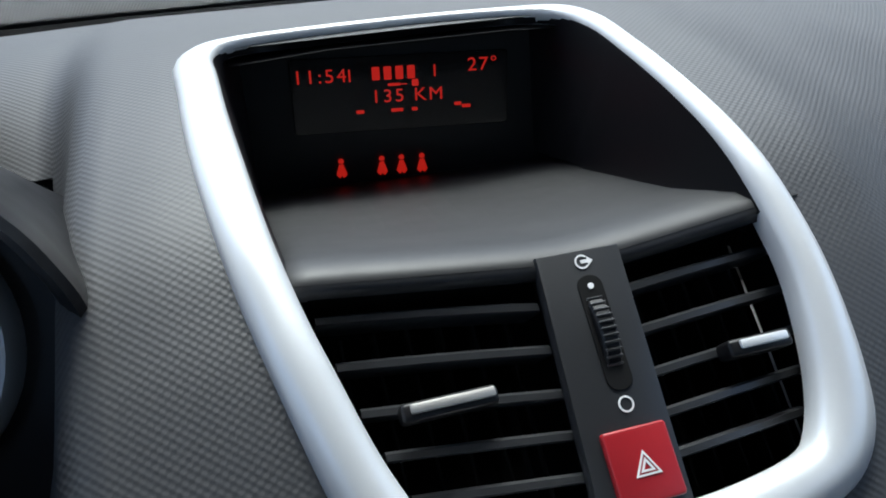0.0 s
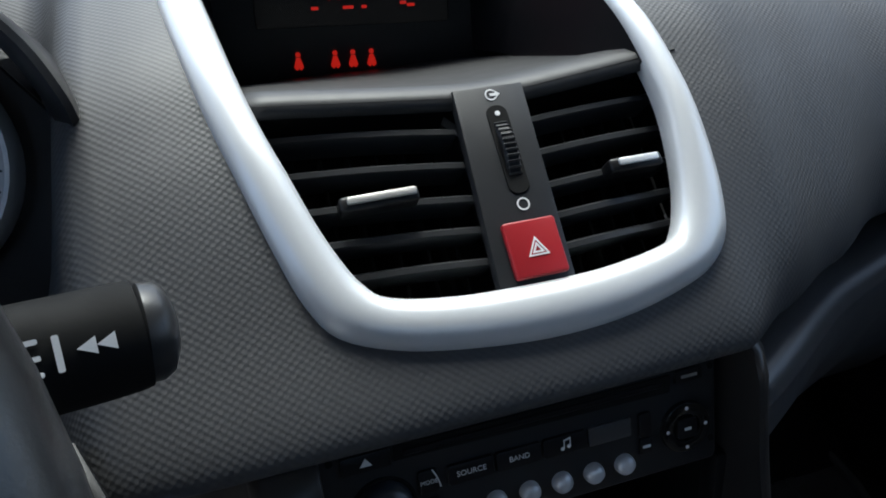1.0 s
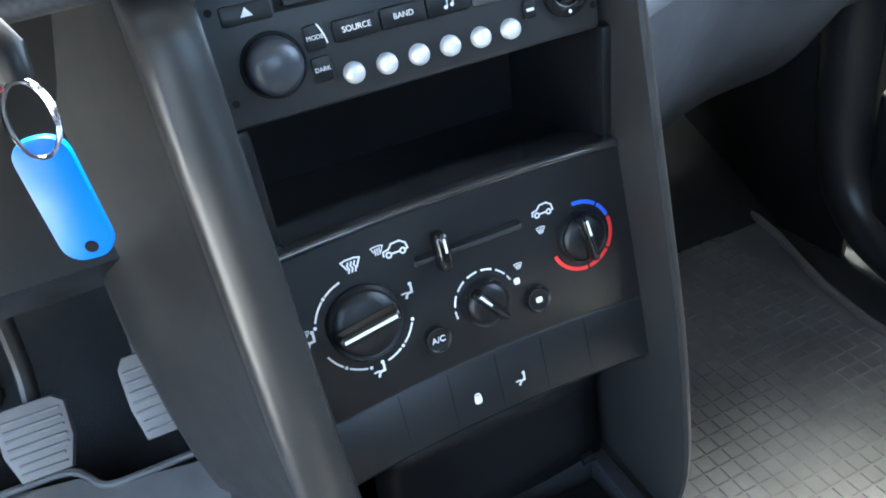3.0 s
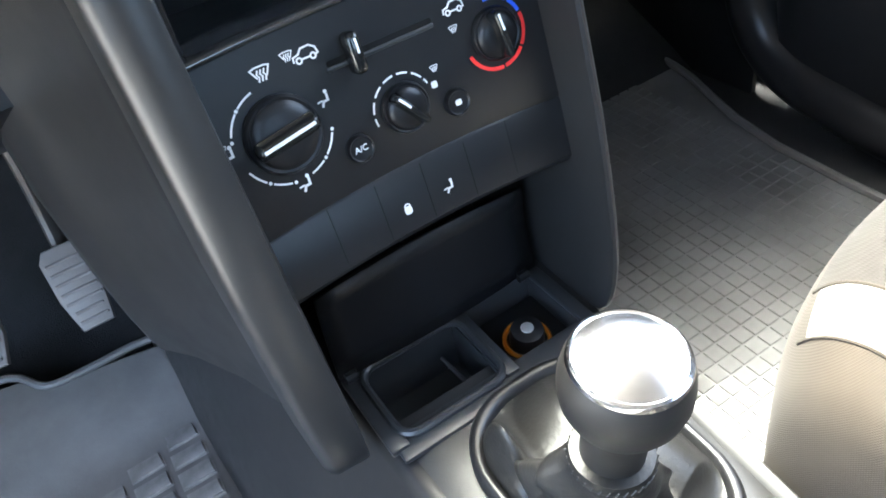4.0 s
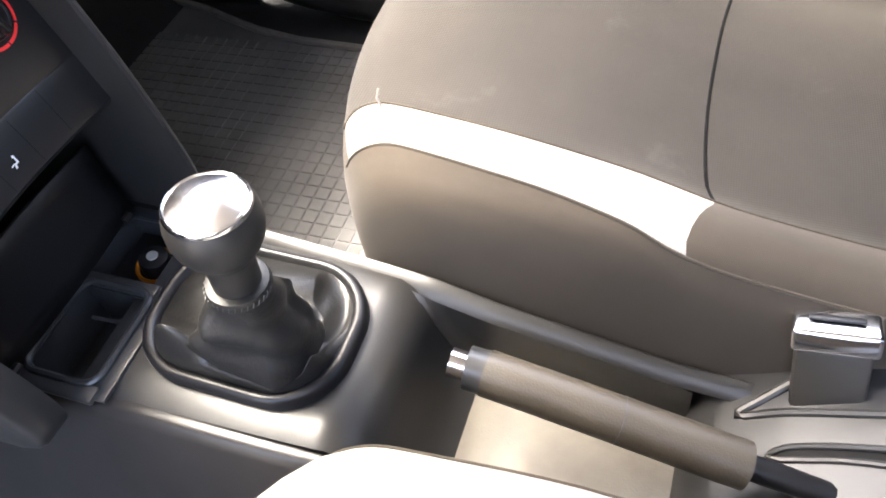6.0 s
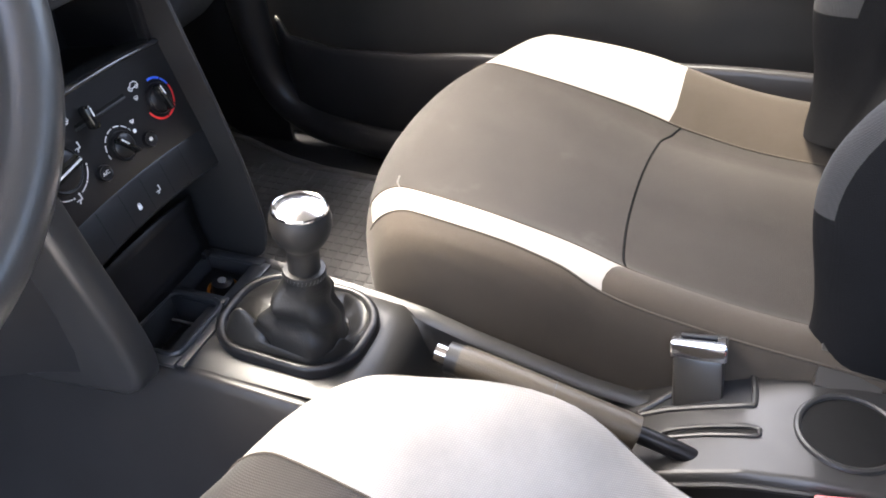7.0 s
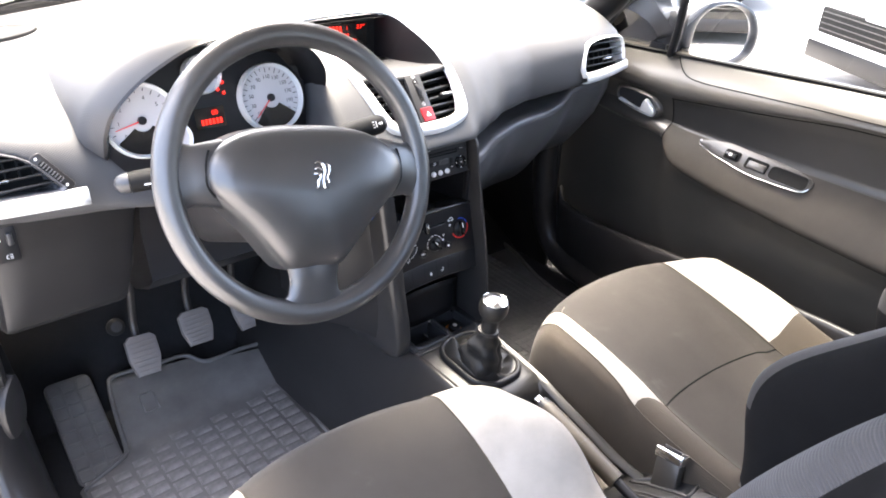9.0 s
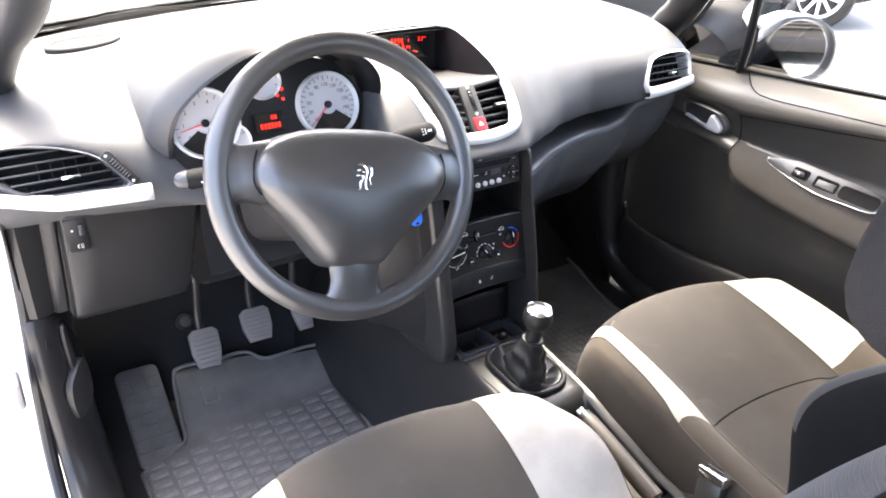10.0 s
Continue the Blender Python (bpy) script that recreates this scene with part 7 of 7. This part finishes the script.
part("panel_seam", tube([(r[i][0] - 0.0004, r[i][1], r[i][2]) for i, r in [(k, skin[FRONT]) for k in range(9, 24)]] + [(r[24][0] + 0.0004, r[24][1], r[24][2]) for r in skin[FRONT:]], 0.0014, 6), DEEP, door)

# switch panel on the sloping armrest
up = Vector((0.58, 0, 0.81)).normalized()
out = Vector((-up.z, 0, up.x))
DRM = Matrix(((0, up.x, out.x, 0.6990), (-1, 0, 0, -0.2145), (0, up.z, out.z, 0.5555), (0, 0, 0, 1)))
rail = thing("window_switch_panel", (0.695, -0.2145, 0.5555), "black window switch panel with chrome rim", "switch panel")
oo = smooth_line([(-0.132, 0.006), (-0.122, 0.014), (-0.07, 0.026), (-0.04, 0.026), (0.02, 0.024), (0.05, 0.024), (0.115, 0.016), (0.130, 0.006), (0.128, -0.008), (0.112, -0.020), (0.06, -0.023), (0.0, -0.024), (-0.07, -0.014), (-0.120, -0.003)], 3, True)
tiltm = DRM @ Matrix.Rotation(radians(-1), 4, "Z")
part("plate", prism(oo, 0.004, 0.001, 2, -0.003), DOORBROWN, rail, m=tiltm.copy())
edge = oo[24:] + oo[:3]
part("rim", tube([(x, y, 0.0016) for x, y in edge], 0.0010, 8), CHROME, rail, "thin chrome lower rim", m=tiltm.copy())
part("grip_well", prism(round_rect(0.082, 0.028, 0.010, 4, 0.082, -0.002), 0.0016, 0, 1, 0.0026), DEEP, rail, "black grip well", m=tiltm.copy())
part("well_rim", tube([(x, y, 0.0042) for x, y in round_rect(0.084, 0.030, 0.011, 4, 0.082, -0.002)], 0.0006, 6, closed=True), GREYCAP, rail, m=tiltm.copy())
part("switch_recess", prism(round_rect(0.050, 0.024, 0.004, 3, 0.010, 0.000), 0.0012, 0, 1, 0.0026), DEEP, rail, m=tiltm.copy())
part("rocker", rbox((0.040, 0.016, 0.006), (0.012, -0.003, 0.004), 0.002, 2), DOORBROWN, rail, m=tiltm.copy())
part("switch_recess", prism(round_rect(0.036, 0.022, 0.004, 3, -0.048, 0.002), 0.0012, 0, 1, 0.0026), DEEP, rail, m=tiltm.copy())
part("rocker", rbox((0.028, 0.013, 0.008), (-0.050, 0.001, 0.005), 0.003, 3), GLOSS, rail, m=tiltm.copy())
part("switch_lamp", rbox((0.006, 0.005, 0.002), (-0.050, 0.001, 0.0092), 0.001, 2), WHITE, rail, m=tiltm.copy())

# inner handle in its cup
dh = thing("inner_door_pull", (0.69, 0.10, 0.605), "silver inner door handle in a dark cup", "door handle")
HMX = Matrix(((0, 0, -1, 0.704), (-1, 0, 0, 0.096), (0, 1, 0, 0.606), (0, 0, 0, 1))) @ Matrix.Rotation(radians(10), 4, "X")
cup = smooth_line([(x * 0.88, y * 0.9) for x, y in [(-0.066, 0.014), (-0.052, 0.026), (0.0, 0.026), (0.042, 0.020), (0.064, 0.002), (0.064, -0.018), (0.045, -0.030), (0.01, -0.030), (-0.035, -0.020), (-0.062, -0.004)]], 3, True)
part("cup", prism(cup, 0.002, 0, 1, -0.001), PLASTIC, dh, m=HMX.copy())
part("cup_rim", loft([[(x * k, y * k, h) for x, y in cup] for k, h in ((0.98, -0.001), (0.99, 0.003), (1.02, 0.0045), (1.08, 0.003), (1.14, -0.005))], True), DOORBROWN, dh, m=HMX.copy(), angle=60)
part("lever", prism(smooth_line([(-0.048, -0.004), (-0.02, -0.011), (0.006, -0.015), (0.018, 0.008), (0.026, 0.013), (0.036, 0.006), (0.050, -0.010), (0.049, -0.020), (0.040, -0.026), (0.0, -0.022), (-0.035, -0.014), (-0.053, -0.008)], 3, True), 0.010, 0.0035, 3, 0.0), SILVER, dh, "bright silver lever", m=HMX.copy())
# door pocket
rows = []
for y in [0.285 - i * 0.04 for i in range(32)]:
    k = min(1, max(0, (0.295 - y) / 0.05)) ** 0.5
    zt = float(np.interp(y, [-1, -0.5, -0.09, 0.0, 0.15, 0.25, 0.285], [0.345, 0.335, 0.306, 0.292, 0.284, 0.300, 0.318]))
    d = float(np.interp(y, [-0.6, 0.1, 0.285], [0.105, 0.068, 0.062])) * k
    rows.append([(0.718, y, zt - 0.05), (0.718 - d + 0.012, y, zt - 0.045), (0.718 - d + 0.012, y, zt - 0.004), (0.718 - d + 0.009, y, zt + 0.001), (0.718 - d + 0.003, y, zt + 0.003), (0.718 - d - 0.003, y, zt), (0.718 - d - 0.006, y, zt - 0.007), (0.718 - d - 0.006, y, zt - 0.05), (0.718 - d + 0.006, y, 0.13), (0.718 - d * 0.6, y, 0.09)])
part("pocket", loft(rows, False), PANEL, door, "dark open door pocket", angle=50)
part("outer_skin", rbox((0.03, 1.32, 0.70), (0.815, -0.31, 0.325), 0.01), CARWHITE, door)
pane = []
for y in (0.30, 0.1, -0.2, -0.6, -1.0):
    sill = float(np.interp(y, [-1.0, -0.3, 0.04, 0.33], [0.77, 0.738, 0.716, 0.700]))
    top_z = 1.20 if y < 0.0 else 1.20 - (y / 0.3) * 0.42
    pane.append([(0.765, y, sill - 0.01), (0.765 - 0.17 * (top_z - sill) / 0.5, y, top_z)])
g_ = part("pane", loft(pane, False), GLASS, door, "clear side window")
g_.visible_shadow = False
part("window_post", tube([(0.757, 0.072, 0.695), (0.738, 0.050, 0.77), (0.712, 0.029, 0.86), (0.66, -0.01, 1.02), (0.61, -0.04, 1.16)], 0.012, 12, flat=0.8), BLACK, door, "black window post")
seam_line = [(0.04, 0.004), (0.030, -0.006), (0.010, -0.021), (-0.015, -0.032), (-0.05, -0.036), (-0.09, -0.037)] + [(-0.15 - 0.08 * i, -0.037) for i in range(10)]
def sill_face(y, z):
    pts = sorted((q, x) for x, q in door_section(y)[2:9])
    return float(np.interp(z, [p[0] for p in pts], [p[1] for p in pts])) - 0.0003


part("trim_seam", tube(smooth_line([(sill_face(y, sill_at(y) + d), y, sill_at(y) + d) for y, d in seam_line], 3), 0.0013, 6), DEEP, door, "dark joint line")
part("sill_seal", tube([(0.748, y, float(np.interp(y, [-1.0, -0.3, 0.04, 0.33], [0.77, 0.738, 0.716, 0.700])) + 0.005) for y in [0.32 - i * 0.066 for i in range(20)]], 0.004, 6), BLACK, door)

# door mirror outside the passenger window
mr = thing("door_mirror", (0.90, 0.06, 0.70), "silver door mirror outside the passenger window", "door mirror")
MM = Matrix.Translation((0.925, 0.050, 0.747)) @ Matrix.Rotation(radians(-20), 4, "Z") @ Matrix.Rotation(radians(88), 4, "X")
mo = smooth_line([(-0.086, -0.068), (-0.090, 0.0), (-0.076, 0.040), (-0.035, 0.066), (0.015, 0.066), (0.062, 0.046), (0.088, 0.005), (0.084, -0.038), (0.056, -0.064), (0.0, -0.072)], 4, True)
part("housing", loft([[(x * s_ - (0.022 * max(0, s_ - 1) / 0.13 if x < -0.03 else 0), y * s_, h) for x, y in mo] for s_, h in ((0.93, -0.006), (0.96, 0.006), (1.02, 0.014), (1.10, 0.012), (1.13, 0.0), (1.13, -0.02))], True), PLASTIC, mr, "dark grey mirror surround", m=MM.copy(), angle=60)
part("back_shell", loft([[(x * s_, y * s_, h) for x, y in mo] for s_, h in ((1.13, -0.02), (1.12, -0.06), (0.95, -0.095), (0.5, -0.12), (0.02, -0.125))], True, True), CARWHITE, mr, "silver painted mirror shell", m=MM.copy(), angle=60)
part("mirror_glass", prism([(x * 0.94, y * 0.94) for x, y in mo], 0.002, 0, 1, -0.003), MIRROR, mr, "clear mirror glass", m=MM.copy())
part("foot", loft([[(0.758, 0.085, 0.70), (0.758, 0.130, 0.70), (0.754, 0.125, 0.735), (0.748, 0.085, 0.80)], [(0.79, 0.115, 0.698), (0.79, 0.21, 0.698), (0.79, 0.19, 0.745), (0.785, 0.11, 0.800)], [(0.86, 0.125, 0.690), (0.86, 0.18, 0.690), (0.86, 0.17, 0.79), (0.86, 0.12, 0.80)]], True, True), PLASTIC, mr, "dark grey mirror foot")

# rounded foot of the door opening on the passenger side
path = smooth_line([(0.655, 0.335, 0.66), (0.664, 0.330, 0.50), (0.668, 0.322, 0.32), (0.672, 0.300, 0.20), (0.670, 0.24, 0.140), (0.664, 0.14, 0.118), (0.660, 0.0, 0.110), (0.66, -0.5, 0.105), (0.66, -1.0, 0.105)], 6)
lone("sill_trim_right", tube(path, 0.034, 16), PANEL, "rounded black trim round the foot of the door opening", "trim", "structure", angle=60)

# ---- driver's side: sill, kick panel, door opening ----
rows = []
for z, back in ((0.496, 0.0), (0.492, -0.004), (0.44, -0.006), (0.36, -0.010), (0.28, -0.022), (0.23, -0.045), (0.20, -0.085), (0.182, -0.15), (0.170, -0.25), (0.160, -0.45), (0.156, -1.20)):
    k = min(1, max(0, (0.28 - z) / 0.11))
    rows.append([(-0.728, 0.150 + back, z - 0.006), (-0.724, 0.142 + back, z), (-0.712, 0.140 + back, z + 0.002), (-0.698, 0.150 + back, z), (-0.682 + 0.008 * k, 0.166 + back, z - 0.010 * k), (-0.668 + 0.008 * k, 0.190 + back, z - 0.022 * k), (-0.660 + 0.008 * k, 0.225 + back, z - 0.045 * k), (-0.654 + 0.012 * k, 0.30 + back * 0.9, max(0.06, z - 0.10 * k)), (-0.650 + 0.012 * k, 0.44 + back * 0.6, max(0.06, z - 0.13 * k))])
lone("sill_trim", loft(rows, False), PANEL, "dark grey kick trim and sill at the door opening", "trim", "structure", angle=60)
kick = thing("bonnet_release", (-0.675, 0.18, 0.36), "dark bonnet release lever in its recess", "lever")
ax = Vector((0.62, 0.78, 0.0)).normalized()
nk = Vector((ax.y, -ax.x, 0))
KX = Matrix(((ax.x, 0, nk.x, -0.678), (ax.y, 0, nk.y, 0.166), (0, 1, 0, 0.380), (0, 0, 0, 1)))
part("recess", prism(smooth_line([(-0.030, -0.085), (-0.034, -0.020), (-0.012, 0.010), (-0.012, 0.080), (0.010, 0.088), (0.030, 0.03), (0.034, -0.05), (0.010, -0.088)], 3, True), 0.002, 0, 1, 0.000), DEEP, kick, m=KX.copy())
part("handle", prism(smooth_line([(-0.027, -0.078), (-0.030, -0.022), (-0.006, 0.004), (0.020, 0.010), (0.026, -0.05), (0.008, -0.080)], 3, True), 0.012, 0.003, 2, 0.002), PANEL, kick, "smooth lever", m=KX.copy())
part("pivot", prism(smooth_line([(-0.006, 0.006), (-0.008, 0.078), (0.002, 0.082), (0.006, 0.01)], 3, True), 0.006, 0.002, 2, 0.002), PANEL, kick, m=KX.copy())
lone("trim_clip", lathe([(0.013, 0), (0.012, 0.0016), (0.001, 0.002)], 24), PANEL, "round plastic trim clip in the kick panel", "trim clip", m=Matrix(((0.30, 0, 0.95, -0.700), (0.95, 0, -0.30, 0.148), (0, 1, 0, 0.450), (0, 0, 0, 1))) @ Matrix.Rotation(radians(180), 4, "Y"))
rows = []
for y, z in ((0.16, 0.80), (0.145, 0.70), (0.15, 0.55), (0.15, 0.40), (0.13, 0.27), (0.07, 0.19), (-0.05, 0.165), (-0.4, 0.155), (-1.3, 0.155)):
    rows.append((y, z))
def seal_x(z):
    return float(np.interp(z, [0.15, 0.26, 0.37, 0.45, 0.61, 0.80], [-0.741, -0.738, -0.731, -0.723, -0.712, -0.706]))


sealp = smooth_line([(seal_x(z), y, z) for y, z in rows], 4)
lone("door_seal", tube(sealp, 0.010, 10), BLACK, "black rubber door seal", "seal", "structure")
jamb = []
for y, z in smooth_line(rows, 4):
    jamb.append([(seal_x(z) - 0.007, y, z), (seal_x(z) - 0.020, y + 0.002, z - 0.004), (-0.80, y + 0.004, z - 0.03), (-0.83, y + 0.03, z - 0.10), (-0.83, y + 0.10, z - 0.3)])
lone("door_jamb", loft(jamb, False), CARWHITE, "silver painted door jamb and sill", "car body", "structure", angle=60)
lone("hinge_bracket", rbox((0.03, 0.05, 0.05), (-0.765, 0.12, 0.40), 0.008), STEEL, "steel door hinge on the jamb", "hinge")

# dash end cap on the driver's side
bm = bmesh.new()
bm.faces.new([bm.verts.new((-0.722, y, z)) for y, z in ((0.09, 0.70), (0.14, 0.79), (0.46, 0.818), (0.5, 0.43), (0.21, 0.43), (0.15, 0.52), (0.11, 0.66))])
lone("dash_end", bm, PANEL, "dark end cap of the dashboard", "trim", "structure", solid=0.004)

# ---- parked cars beyond the window ----
def parked(at, turn, paint, label):
    c = thing("parked_car", at, label, "car", "parked cars")
    m = Matrix.Translation(at) @ Matrix.Rotation(radians(turn), 4, "Z")
    prof = [(-2.1, 0.35), (-2.12, 0.75), (-1.95, 0.95), (-1.2, 1.0), (-0.6, 1.40), (0.5, 1.45), (1.3, 1.02), (2.0, 0.85), (2.12, 0.60), (2.13, 0.30), (2.08, 0.235), (1.6, 0.20), (-1.6, 0.22)]
    rings = []
    for x, inset in ((-0.86, 0.10), (-0.88, 0.03), (-0.80, 0.0), (0.80, 0.0), (0.88, 0.03), (0.86, 0.10)):
        rings.append([(x * (0.80 if z > 1.1 else 1), y * (1 - inset), z - (inset * 0.3 if z > 1.1 else 0)) for y, z in prof])
    part("body", loft(rings, True, True), paint, c, m=m.copy(), angle=30)
    part("grille", rbox((1.1, 0.06, 0.16), (0, 2.07, 0.66), 0.02), DEEP, c, "black grille", m=m.copy())
    part("air_intake", rbox((1.30, 0.06, 0.17), (0, 2.112, 0.400), 0.02), DEEP, c, m=m.copy())
    for k in range(4):
        part("intake_slat", rbox((1.24, 0.012, 0.006), (0, 2.141, 0.348 + k * 0.035), 0.002, 1), BLACK, c, m=m.copy())
    part("air_dam", rbox((1.54, 0.10, 0.13), (0, 2.045, 0.19), 0.02, 2), BLACK, c, "black plastic air dam", m=m.copy())
    part("number_plate", rbox((0.52, 0.03, 0.11), (0, 2.125, 0.52), 0.01), WHITE, c, "plain white plate", m=m.copy())
    for sx in (-1, 1):
        part("fog_lamp_panel", rbox((0.13, 0.06, 0.15), (sx * 0.70, 2.09, 0.395), 0.02), GREYCAP, c, m=m.copy())
        part("headlamp", rbox((0.34, 0.20, 0.15), (sx * 0.66, 1.96, 0.74), 0.05, 3), CHROME, c, m=m.copy())
        part("side_window", rbox((0.02, 1.5, 0.32), (sx * 0.745, -0.1, 1.18), 0.01), GLOSS, c, m=m.copy())
        for y in (-1.3, 1.35):
            wmx = m @ Matrix.Translation((sx * 0.83, y, 0.31)) @ Matrix.Rotation(radians(90 * sx), 4, "Y")
            w_ = part("wheel", lathe([(0.20, -0.08), (0.31, -0.09), (0.315, 0.06), (0.29, 0.09), (0.215, 0.085), (0.205, 0.04)], 32), BLACK, c, "black tyre", m=wmx.copy())
            bm = lathe([(0.205, 0.03), (0.205, 0.085), (0.19, 0.075), (0.185, 0.03)], 32, False)
            for i in range(10):
                a = 2 * math.pi * i / 10
                rbox((0.16, 0.028, 0.02), (0.11, 0, 0.065), 0.004, 1, bm, Matrix.Rotation(a, 4, "Z"))
            rbox((0.09, 0.09, 0.03), (0, 0, 0.065), 0.01, 2, bm)
            part("rim", bm, SILVER, w_, "ten spoke alloy rim", m=wmx.copy())


parked((6.02, -0.16, -0.22), 63.9, CARWHITE, "white parked car seen from its front corner")
parked((5.53, 4.55, -0.22), 48.6, GLOSS, "dark parked car with alloy wheels")
parked((2.9, -7.5, -0.22), 5, GLOSS, "dark parked car behind, seen in the door mirror")
